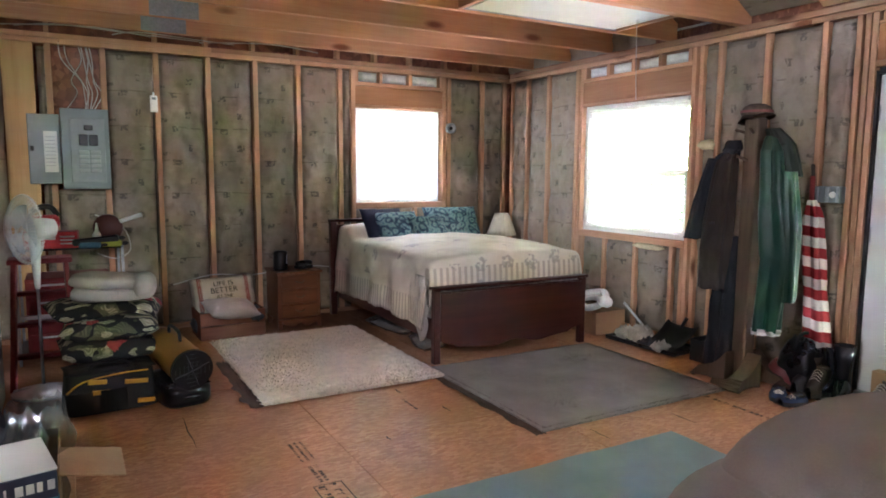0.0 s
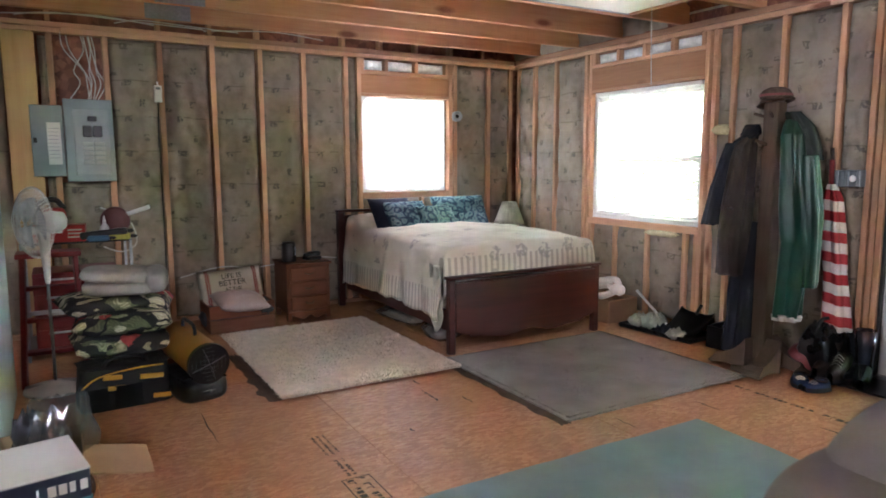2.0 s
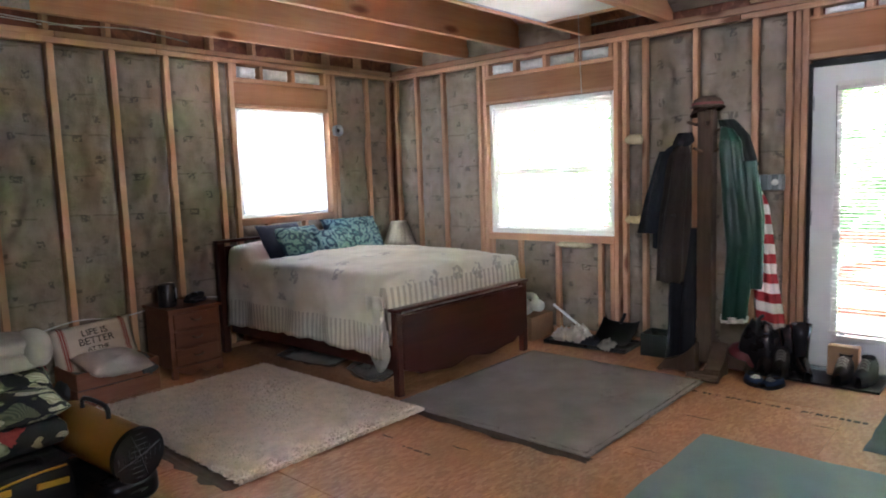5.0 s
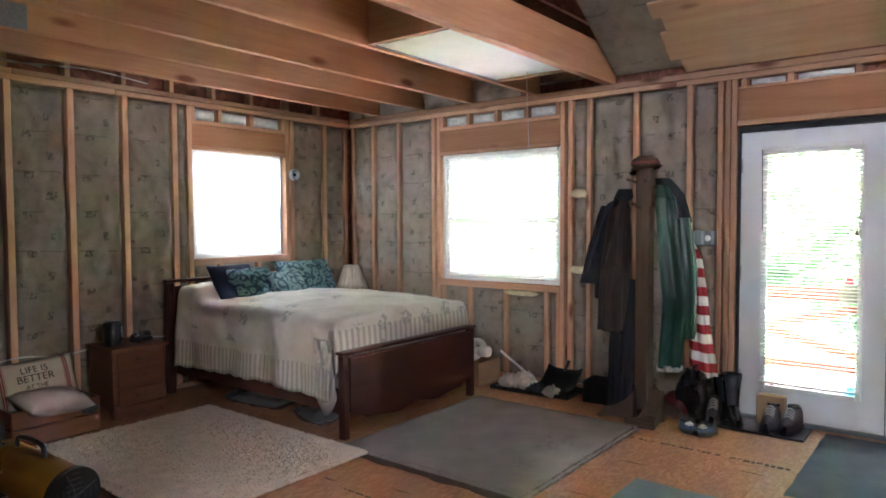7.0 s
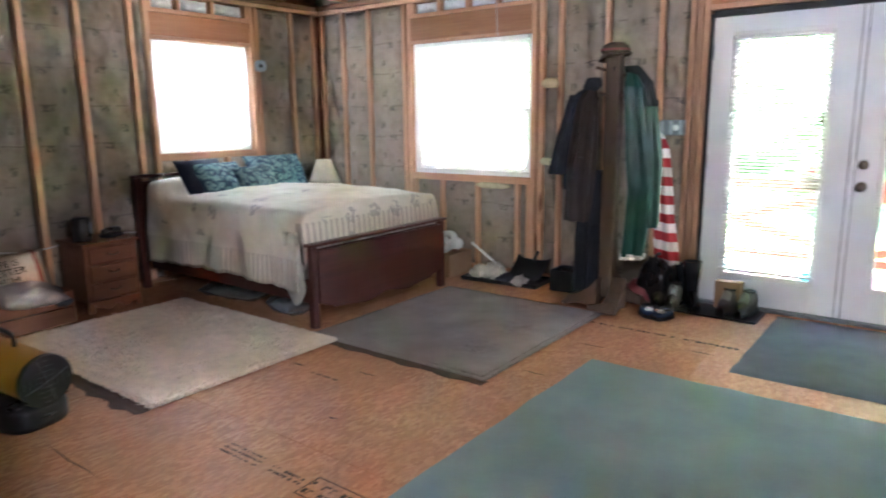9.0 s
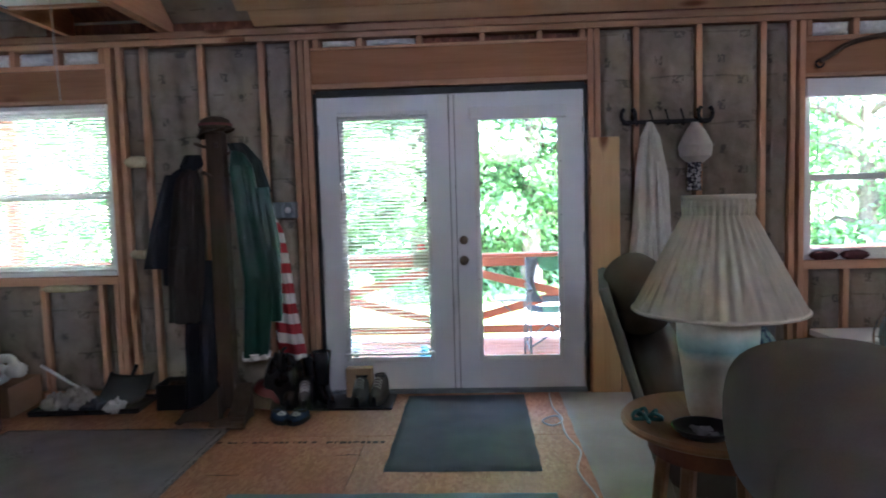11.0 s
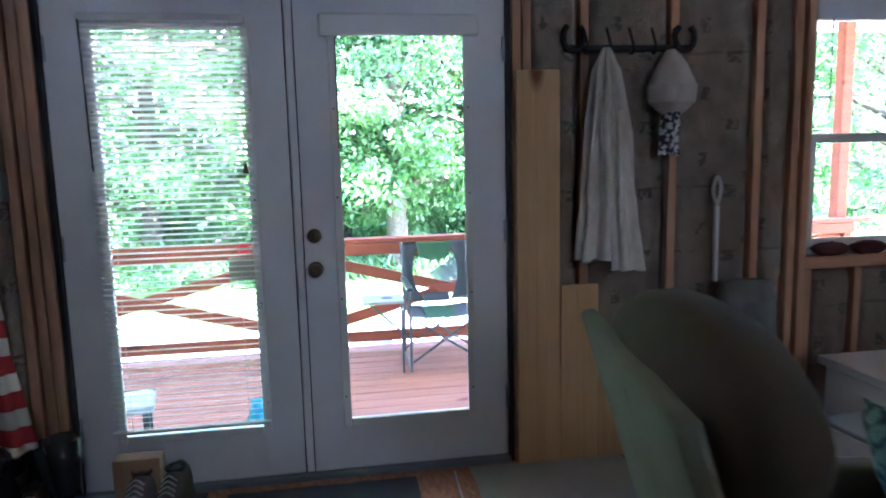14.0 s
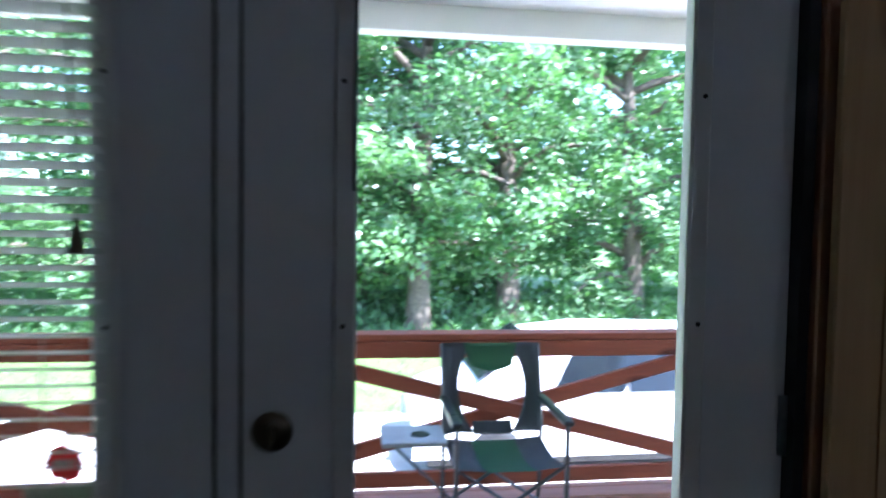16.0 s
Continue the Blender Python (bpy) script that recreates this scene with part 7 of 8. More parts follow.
for x in (-0.18, 0.0):
    part("pocket", moved(thicken(sheet(6, 6, lambda u, v: ((u - 0.5) * 0.15, -0.012 * math.sin(u * 3.1), v * 0.15)), 0.006), Matrix.Translation((x, -0.168, 0.02))), canvas_b, tbg)

ht = thing("torpedo_heater", "orange cylindrical heater with a wire mesh face on a black tank", "heater", (0.655, 4.54, 0.0), -80)
orange = plain("orange enamel", (0.60, 0.24, 0.03), (0.50, 0.19, 0.02), 4, 0.35, bump=0.05)
part("tank", sheet(28, 10, lambda u, v: (0.26 * math.copysign(abs(math.cos(u * 6.2832)) ** 0.5, math.cos(u * 6.2832)) * (1 - 0.12 * (2 * v - 1) ** 4), 0.15 * math.copysign(abs(math.sin(u * 6.2832)) ** 0.5, math.sin(u * 6.2832)) * (1 - 0.12 * (2 * v - 1) ** 4), 0.005 + 0.13 * v), close_u=True), black_plastic, ht, smooth=True)
part("tank_top", moved(cushion(0.46, 0.26, 0.05), Matrix.Translation((0, 0, 0.105))), black_plastic, ht, smooth=True)
part("tank_seam", tube([(0.262 * math.cos(k * 0.2618), 0.152 * math.sin(k * 0.2618), 0.07) for k in range(25)], 0.007, 6, smooth=1), black_plastic, ht)
hm_ = Matrix.Translation((0, 0, 0.265)) @ Matrix.Rotation(radians(5), 4, "Y")
part("barrel", moved(lathe([(0.09, -0.28), (0.115, -0.27), (0.115, 0.24), (0.122, 0.25), (0.122, 0.27), (0.112, 0.27), (0.108, 0.1)], 36, axis="x"), hm_), orange, ht, smooth=True)
part("face_ring", moved(lathe([(0.113, 0.255), (0.124, 0.258), (0.124, 0.285), (0.11, 0.285)], 36, axis="x"), hm_), black_plastic, ht)
gm = bmesh.new()
for k in range(9):
    d = -0.1 + k * 0.025
    s = math.sqrt(max(0.0, 0.108 ** 2 - d * d))
    tube([(0.276, d, -s), (0.288, d, 0), (0.276, d, s)], 0.0013, 4, gm, 2)
    tube([(0.276, -s, d), (0.288, 0, d), (0.276, s, d)], 0.0013, 4, gm, 2)
part("face_mesh", moved(gm, hm_), frame_m, ht, "steel wire mesh")
part("burner_cone", moved(lathe([(0.108, 0.25), (0.104, 0.262), (0.08, 0.272), (0.04, 0.277), (0.001, 0.278)], 28, axis="x"), hm_), plain("dull heat stained steel", (0.30, 0.27, 0.25), (0.19, 0.17, 0.16), 30, 0.5, metal=0.0, bump=0.5), ht, "dull domed steel screen", True)
for a in (20, 110):
    part("cross_wire", moved(tube([(0.284, 0.108 * math.cos(radians(a)), 0.108 * math.sin(radians(a))), (0.294, 0, 0), (0.284, -0.108 * math.cos(radians(a)), -0.108 * math.sin(radians(a)))], 0.003, 6, smooth=3), hm_), frame_m, ht)
part("carry_handle", tube([(-0.14, 0, 0.38), (-0.12, 0, 0.44), (0.05, 0, 0.43), (0.07, 0, 0.37)], 0.011, 8), black_plastic, ht)
for x in (-0.12, 0.12):
    part("bracket", box(x - 0.015, x + 0.015, -0.05, 0.05, 0.13, 0.18, 0.003), black_plastic, ht)

# ---- cartons and plastic bag near the partition ----
cx = thing("open_carton", "open brown carton with its flap bent out", "carton", (-0.13, 3.17, 0.0), 0)
for q in ((-0.15, 0.15, -0.28, -0.274), (-0.15, 0.15, 0.274, 0.28), (-0.15, -0.144, -0.273, 0.273), (0.144, 0.15, -0.273, 0.273)):
    part("side", box(*q, 0.0, 0.30), cardboard, cx)
part("flap", moved(box(0.0, 0.23, -0.27, 0.02, -0.003, 0.003, 0.001), Matrix.Translation((0.15, 0, 0.30)) @ Matrix.Rotation(radians(12), 4, "Y")), cardboard, cx)
part("bottom", box(-0.143, 0.143, -0.273, 0.273, 0.0, 0.006), cardboard, cx)
bagn = Nodes("clear crinkled plastic film")
bd, bt_, bg = bagn.add("BsdfDiffuse", Color=(0.12, 0.14, 0.135, 1)), bagn.add("BsdfTransparent"), bagn.add("BsdfGlossy", Roughness=0.12)
b1, b2 = bagn.add("MixShader", Fac=0.5), bagn.add("MixShader", Fac=0.10)
for a, b in ((bd.outputs[0], b1.inputs[1]), (bt_.outputs[0], b1.inputs[2]), (b1.outputs[0], b2.inputs[1]), (bg.outputs[0], b2.inputs[2]), (b2.outputs[0], bagn.t.nodes["Material Output"].inputs[0])):
    bagn.link(a, b)
pb_ = thing("plastic_bag", "clear crinkled plastic bag stuffed with dark clothes, in the carton", "bag", (-0.11, 3.22, 0.006))
pb_.scale = (0.72, 0.95, 1.05)
part("film", sheet(36, 24, lambda u, v: (
    (0.19 + 0.03 * v) * (1 - 0.35 * v ** 3) * math.cos(u * 6.2832) * (1 + 0.25 * nz(math.cos(u * 6.28) * 2, math.sin(u * 6.28) * 2, v * 4)) + 0.07 * v,
    0.165 * (1 - 0.35 * v ** 3) * math.sin(u * 6.2832) * (1 + 0.25 * nz(math.cos(u * 6.28) * 2 + 5, math.sin(u * 6.28) * 2, v * 4)),
    0.02 + 0.44 * v + 0.05 * nz(math.cos(u * 6.28) * 3, math.sin(u * 6.28) * 3, 8.0) * v), close_u=True), bagn.m, pb_, smooth=False)
for k, (x, y, z, s) in enumerate(((0.0, 0.0, 0.05, 0.24), (-0.05, 0.06, 0.2, 0.2), (0.05, -0.03, 0.25, 0.16), (-0.08, -0.04, 0.33, 0.14))):
    part("clothing", moved(cushion(s, s * 0.85, s * 0.7, seed=k * 4, wrinkle=0.07), Matrix.Translation((x, y, z))), plain("dark blue grey cloth", (0.035, 0.04, 0.048)), pb_, smooth=True)
ix = thing("pump_carton", "white topped carton with dark blue and teal sides", "carton", (-0.13, 2.70, 0.0), 10)
part("carton_body", box(-0.13, 0.13, -0.16, 0.16, 0.0, 0.46, 0.002), plain("dark blue print", (0.02, 0.03, 0.055), (0.016, 0.025, 0.048), 3, 0.4), ix)
part("lid", box(-0.132, 0.132, -0.162, 0.162, 0.461, 0.466, 0.001), paper_white, ix, "white top")
for a, b, mt in ((0.33, 0.37, plain("teal print", (0.05, 0.25, 0.28), rough=0.4)), (0.30, 0.318, plain("pale aqua print", (0.35, 0.52, 0.52), rough=0.4))):
    part("print_band", box(-0.128, 0.128, -0.1635, -0.161, a, b), mt, ix)
    part("print_band", box(0.131, 0.1335, -0.158, 0.158, a, b), mt, ix)
for k, w in enumerate((0.008, 0.028, 0.028, 0.02, 0.026)):
    part("print_mark", box(-0.02 + k * 0.03, -0.02 + k * 0.03 + w * 0.8, -0.1638, -0.1612, 0.40, 0.432), paper_white, ix)

# ---- side table, lamp and armchairs ----
velvet_b = plain("grey brown velour", (0.15, 0.124, 0.108), (0.115, 0.094, 0.081), 5, 0.9, bump=0.3, fine=220, spec=0.2)
velvet_g = plain("olive green velour", (0.15, 0.13, 0.098), (0.11, 0.094, 0.07), 5, 0.9, bump=0.3, fine=220, spec=0.2)
pale_g = plain("pale green worn upholstery back", (0.26, 0.27, 0.20), (0.20, 0.21, 0.155), 5, 0.9, bump=0.3, fine=220)


def recliner(name, label, at, turn, m, back_m, lean=16, top=1.04, wide=0.92):
    """A padded reclining armchair whose front faces -y in its own axes."""
    r = thing(name, label, "armchair", at, turn)
    hw = wide / 2
    part("base", box(-hw + 0.06, hw - 0.06, -0.36, 0.30, 0.03, 0.22, 0.02, segs=2), back_m, r)
    part("seat", moved(puffy(wide - 0.36, 0.62, 0.26, seed=1), Matrix.Translation((0, -0.08, 0.20))), m, r, smooth=True)
    part("footrest", moved(puffy(wide - 0.38, 0.14, 0.30, seed=2), Matrix.Translation((0, -0.42, 0.10))), m, r, smooth=True)
    for s in (-1, 1):
        part("arm", moved(puffy(0.22, 0.80, 0.46, seed=3 + s), Matrix.Translation((s * (hw - 0.11), -0.06, 0.14))), m, r, smooth=True)
        part("foot", box(s * (hw - 0.16) - 0.03, s * (hw - 0.16) + 0.03, -0.25, 0.25, 0.0, 0.03, 0.004), oak, r)
    bmx = Matrix.Translation((0, 0.22, 0.30)) @ Matrix.Rotation(radians(-lean), 4, "X")
    part("back_cushion", moved(puffy(wide - 0.12, 0.24, 0.52, seed=6), bmx), m, r, smooth=True)
    if m is not back_m:
        part("head_cushion", moved(puffy(wide - 0.08, 0.28, 0.34, seed=7, power=2.2), bmx @ Matrix.Translation((0, -0.01, top - 0.64))), m, r, smooth=True)
    if m is back_m:
        part("head_roll", moved(puffy(0.72, 0.40, 0.385, seed=9, power=2.8, n=26), Matrix.Translation((0.127, 0.44, 0.65))), m, r, smooth=True)
        part("side_wing", moved(puffy(0.40, 0.64, 0.35, seed=12, power=2.9, n=26), Matrix.Translation((-0.09, 0.35, 0.62)) @ Matrix.Rotation(radians(5), 4, "Z")), m, r, smooth=True)
        part("back_panel", moved(puffy(wide - 0.06, 0.28, 0.60, seed=11, power=3.6, n=26), Matrix.Translation((0, 0.43, 0.30))), m, r, smooth=True)
        return r
    part("back_panel", moved(box(-hw + 0.05, hw - 0.05, 0.09, 0.13, -0.20, top - 0.36, 0.012, segs=2), bmx), back_m, r)
    return r


recliner("recliner", "grey brown velour recliner with an overstuffed back", (1.20, 0.27, 0.0), 0, velvet_b, velvet_b, 18, 1.13, 0.84)
recliner("recliner", "olive green velour recliner with a pale worn back", (2.85, 0.368, 0.009), -10, velvet_g, pale_g, 17, 1.11, 0.82)
o = solo("throw_pillow", moved(cushion(0.40, 0.38, 0.13, seed=13, wrinkle=0.02), Matrix.Translation((0, 0, -0.065))), paisley_m, "blue floral throw pillow on the green recliner", "pillow", smooth=True)
o.matrix_world = pose(2.88, 0.22, 0.62, 66, 0, -14)

TX, TY = 2.06, 0.72
st = thing("side_table", "round honey coloured wooden side table with splayed legs", "side table", (TX, TY, 0.0))
part("tabletop", lathe([(0.001, 0.632), (0.27, 0.632), (0.285, 0.64), (0.288, 0.65), (0.28, 0.66), (0.001, 0.66)], 48), table_m, st, smooth=False)
part("apron", lathe([(0.20, 0.56), (0.205, 0.56), (0.205, 0.631), (0.20, 0.631)], 40), oak, st)
for k in range(4):
    a = radians(45 + 90 * k)
    part("leg", beam((0.235 * math.cos(a), 0.235 * math.sin(a), 0.0), (0.165 * math.cos(a), 0.165 * math.sin(a), 0.631), 0.04, 0.04, 0.008), table_m, st)
part("lower_shelf", lathe([(0.001, 0.25), (0.19, 0.25), (0.195, 0.258), (0.19, 0.268), (0.001, 0.268)], 36), table_m, st)

lamp = thing("table_lamp", "large cream ceramic lamp with a pleated ivory shade", "lamp", (TX + 0.0, TY + 0.0, 0.661))
glaze = Nodes("cream glaze with a blue green band")
gc = glaze.add("TexCoord")
gs = glaze.add("SeparateXYZ")
glaze.link(gc.outputs["Object"], gs.inputs[0])
gv_ = glaze.coords(shift=False)
gz_ = glaze.math("ADD", gs.outputs[2], glaze.math("MULTIPLY", glaze.noise(gv_, 9, 4), 0.05))
gcol = glaze.ramp(gz_, [(0.0, (0.62, 0.56, 0.45)), (0.215, (0.60, 0.55, 0.45)), (0.25, (0.20, 0.34, 0.35)), (0.275, (0.33, 0.46, 0.43)), (0.305, (0.60, 0.57, 0.47)), (1.0, (0.62, 0.58, 0.48))])
gcol = glaze.mix(0.25, gcol, glaze.noise(gv_, 40, 4), "OVERLAY")
glaze.bump(glaze.noise(gv_, 60, 3), 0.15, 0.003)
part("lamp_body", lathe([(0.075, 0.0), (0.082, 0.01), (0.092, 0.06), (0.104, 0.15), (0.118, 0.24), (0.12, 0.29), (0.11, 0.33), (0.085, 0.355), (0.06, 0.362), (0.05, 0.38), (0.001, 0.385)], 48), glaze.done(gcol, 0.35, 0.0, 0.5), lamp, smooth=True)
part("harp", tube([(0.03, 0, 0.38), (0.07, 0, 0.5), (0.04, 0, 0.66), (0, 0, 0.66), (-0.04, 0, 0.66), (-0.07, 0, 0.5), (-0.03, 0, 0.38)], 0.003, 6), brass, lamp)
part("bulb", lathe([(0.014, 0.39), (0.014, 0.43), (0.03, 0.48), (0.028, 0.51), (0.001, 0.53)], 20), white_plastic, lamp, smooth=True)


def pleat(u, v):
    a = u * 2 * math.pi
    w = math.sin(a * 36)
    if v < 0.84:
        t = v / 0.84
        r = 0.248 + (0.098 - 0.248) * t
    else:
        t = (v - 0.84) / 0.16
        r = 0.098 + 0.006 * math.sin(t * 3.1)
    r += 0.0034 * w * (1.0 if v < 0.84 else 0.4)
    return (r * math.cos(a), r * math.sin(a), 0.335 + 0.345 * v)


part("shade", thicken(sheet(360, 12, pleat, close_u=True), 0.003), shade_m, lamp, "pleated ivory fabric shade")
part("shade_rim", tube([(0.249 * math.cos(k * math.pi / 24), 0.249 * math.sin(k * math.pi / 24), 0.337) for k in range(49)], 0.006, 6, smooth=1), shade_m, lamp)
part("top_band", lathe([(0.103, 0.668), (0.105, 0.672), (0.105, 0.68), (0.102, 0.682)], 48), shade_m, lamp)

# things lying on the side table
ash = thing("black_dish", "black rimmed round dish with papers on the table", "dish", (TX - 0.15, TY + 0.09, 0.661))
part("dish_body", lathe([(0.001, 0.0), (0.065, 0.0), (0.085, 0.018), (0.09, 0.025), (0.083, 0.025), (0.06, 0.008), (0.001, 0.008)], 36), black_plastic, ash, smooth=True)
part("paper_scrap", thicken(sheet(6, 6, lambda u, v: ((u - 0.5) * 0.08, (v - 0.5) * 0.06, 0.012 + 0.01 * nz(u * 3, v * 3))), 0.001), paper_white, ash)
td = thing("small_toy", "teal green plastic bow on the table", "ornament", (TX - 0.03, TY + 0.22, 0.661))
tm = plain("teal plastic", (0.03, 0.16, 0.14), rough=0.4)
for k in range(5):
    part("bow_loop", tube([(0, 0, 0.01), (0.03 * math.cos(k * 1.26), 0.03 * math.sin(k * 1.26), 0.03), (0.045 * math.cos(k * 1.26 + 0.5), 0.045 * math.sin(k * 1.26 + 0.5), 0.012), (0, 0, 0.008)], 0.006, 6), tm, td)
wt = thing("water_bottle", "clear ribbed water bottle with a blue cap", "bottle", (TX + 0.17, TY - 0.13, 0.661))
part("bottle_body", lathe([(0.03, 0), (0.034, 0.01), (0.032, 0.05), (0.034, 0.06), (0.032, 0.1), (0.034, 0.11), (0.033, 0.15), (0.014, 0.185), (0.013, 0.2)], 24), sheer("hazy clear plastic", (0.66, 0.70, 0.74), 0.55), wt, smooth=True)
part("cap", lathe([(0.016, 0.196), (0.016, 0.215), (0.001, 0.216)], 20), plain("blue cap", (0.06, 0.22, 0.50)), wt)
pc = thing("pill_packet", "red and white packet among clutter on the table", "packet", (TX + 0.06, TY - 0.17, 0.661), 30)
part("packet_body", box(-0.05, 0.05, -0.03, 0.03, 0.0, 0.035, 0.003), paper_white, pc)
part("packet_flap", box(-0.05, -0.01, -0.031, 0.031, 0.0355, 0.039, 0.001), red_p, pc, "red flap")
jr = thing("small_jar", "small glass jar with yellow contents on the table", "jar", (TX - 0.06, TY - 0.16, 0.661))
part("jar_body", lathe([(0.035, 0), (0.04, 0.006), (0.042, 0.035), (0.038, 0.04), (0.034, 0.036), (0.03, 0.008), (0.001, 0.008)], 24), white_plastic, jr, smooth=True)
part("contents", lathe([(0.001, 0.02), (0.033, 0.02), (0.033, 0.026), (0.001, 0.028)], 20), plain("yellow wax", (0.5, 0.36, 0.06)), jr)
for k, (x, y, w, mt) in enumerate(((0.12, -0.03, 0.05, red_p), (0.16, 0.05, 0.06, paper_white), (0.19, -0.04, 0.04, oak))):
    o = solo("small_box", moved(box(-w / 2, w / 2, -w / 3, w / 3, 0, 0.025, 0.003), Matrix.Translation((TX + x, TY + y - 0.08, 0.661)) @ Matrix.Rotation(k * 0.7, 4, "Z")), mt, "small box of odds on the side table", "box")

# ---- east wall by the doors: planks, coat hooks, things hanging ----
for x, y0, y1, z1, t in ((EX - 0.022, 0.49, 0.68, 1.725, 0), (EX - 0.024, 0.315, 0.486, 0.805, 0), (EX - 0.022, 0.14, 0.312, 0.395, 0)):
    pk = solo("pine_board", bmesh.new(), pale_z, "pale knotty pine board leaning upright on the wall studs", "board", group="pine boards by the doors")
    bm = box(-0.009, 0.009, y0 - (y0 + y1) / 2, y1 - (y0 + y1) / 2, 0.0, z1, 0.003)
    box(-0.013, -0.0095, -0.006, 0.012, 0.01, z1 - 0.01, 0.001, bm)
    bm.to_mesh(pk.data)
    bm.free()
    pk.location = (x, (y0 + y1) / 2, 0.001)
hr = thing("coat_hook_rail", "black iron hook rail with horseshoes at its ends", "hook rail", (EX - 0.012, 0.18, 1.815))
iron = plain("black wrought iron", (0.03, 0.028, 0.027), (0.018, 0.017, 0.016), 14, 0.55, 0.4, bump=0.3)
part("rail_bar", box(-0.012, 0.0, -0.29, 0.29, -0.014, 0.014, 0.004), iron, hr)
for s in (-1, 1):
    part("horseshoe", tube([(-0.012, s * 0.25 + 0.045 * math.sin(a), 0.045 + 0.055 * math.cos(a) * -1) for a in [(-2.5 + k * 0.5) for k in range(11)]], 0.014, 6, smooth=2), iron, hr)
for k in range(5):
    y = 0.2 - k * 0.1
    part("hook", tube([(-0.008, y, 0.0), (-0.03, y, -0.025), (-0.055, y, -0.01), (-0.058, y + 0.01, 0.03), (-0.05, y + 0.02, 0.075)], 0.006, 6), iron, hr)
knit = plain("cream knit", (0.60, 0.57, 0.50), (0.50, 0.47, 0.41), 12, 0.95, bump=0.6, fine=240, dist=0.004)
rb_ = thing("cream_robe", "cream robe hanging in folds from an iron hook", "robe")
part("robe_body", garment([(1.81, EX - 0.065, 0.30, 0.012, 0.015), (1.72, EX - 0.065, 0.30, 0.03, 0.04), (1.45, EX - 0.07, 0.295, 0.045, 0.085), (1.15, EX - 0.075, 0.295, 0.045, 0.105), (0.92, EX - 0.075, 0.295, 0.045, 0.125)], 8, 0.019, 96, 3.0), knit, rb_, smooth=True)
part("robe_front", garment([(1.55, EX - 0.115, 0.27, 0.012, 0.025), (1.2, EX - 0.125, 0.25, 0.02, 0.05), (0.88, EX - 0.13, 0.22, 0.022, 0.07)], 5, 0.01, 36, 6.0), knit, rb_, smooth=True)
ct = thing("cream_hat", "cream fleece hat hanging on the hook rail", "hat")
part("hat_body", garment([(1.80, EX - 0.07, 0.015, 0.02, 0.02), (1.74, EX - 0.075, 0.012, 0.06, 0.06), (1.65, EX - 0.08, 0.012, 0.085, 0.105), (1.58, EX - 0.08, 0.012, 0.08, 0.095), (1.54, EX - 0.08, 0.012, 0.04, 0.05)], 4, 0.004, 40, 2.0), knit, ct, smooth=True)
sc = thing("patterned_scarf", "black and white patterned scarf end under the hat", "scarf")
scm = Nodes("black and white knit")
scv = scm.coords()
scc = scm.ramp(scm.noise(scv, 55, 2), [(0.48, (0.025, 0.025, 0.04)), (0.54, (0.55, 0.54, 0.55))])
part("scarf_end", garment([(1.56, EX - 0.075, 0.02, 0.03, 0.04), (1.36, EX - 0.07, 0.02, 0.028, 0.042)], 5, 0.006, 30, 5.0, 14), scm.done(scc, 0.9), sc, smooth=True)
br = thing("broom", "dark wooden handled broom hanging from the rail", "broom")
part("broom_stick", tube([(EX - 0.03, 0.0, 1.78), (EX - 0.03, 0.02, 0.55)], 0.014, 8, smooth=1), rack_m, br)
part("broom_head", box(EX - 0.06, EX - 0.01, -0.05, 0.09, 0.40, 0.56, 0.01, segs=2), plain("dark rust bristle", (0.07, 0.03, 0.02)), br)
part("bristle_block", garment([(0.41, EX - 0.035, 0.02, 0.022, 0.07), (0.10, EX - 0.04, 0.02, 0.035, 0.10)], 12, 0.004, 40, 3.0, 10), plain("dark bristle", (0.04, 0.022, 0.016)), br)
fs_ = thing("feather_duster", "white tubed wand hanging on a loop", "wand", (EX - 0.03, -0.24, 0.0))
part("wand_tube", tube([(0, 0, 1.13), (0, 0, 0.79)], 0.012, 10, smooth=1), white_plastic, fs_)
part("wand_loop", tube([(0, 0, 1.13), (0.0, -0.02, 1.2), (0.0, 0.0, 1.26), (0.0, 0.02, 1.2), (0, 0, 1.13)], 0.008, 6), white_cable, fs_)
grey_b = plain("grey tarpaulin", (0.16, 0.165, 0.165), (0.12, 0.125, 0.125), 5, 0.6)
o = solo("grey_bag", moved(garment([(0.80, EX - 0.12, -0.33, 0.07, 0.11), (0.72, EX - 0.13, -0.33, 0.10, 0.13), (0.3, EX - 0.14, -0.33, 0.11, 0.14), (0.02, EX - 0.14, -0.33, 0.10, 0.13)], 5, 0.01, 40, 4.0, 24), Matrix.Translation((0, 0, 0))), grey_b, "grey soft bag standing by the wall", "bag", smooth=True)
gd = thing("red_slippers", "dark red woven slippers on the window stool", "slippers", (EX + 0.02, -0.86, 0.872))
for k in range(2):
    part("slipper", moved(cushion(0.07, 0.17, 0.06, seed=k), Matrix.Translation((0.0, -0.2 * k, 0.0))), plain("dark red weave", (0.10, 0.02, 0.02), (0.05, 0.012, 0.012), 40, 0.8), gd, smooth=True)
hb = thing("harness_bow", "bent iron wood bow hung over the window header", "bow", (EX - 0.014, 0, 0))
part("bow_wood", tube([(0, -0.80, 2.17), (0, -0.86, 2.20), (0, -1.0, 2.28), (0, -1.3, 2.33), (0, -1.6, 2.29), (0, -1.76, 2.18)], 0.016, 8), rack_m, hb)
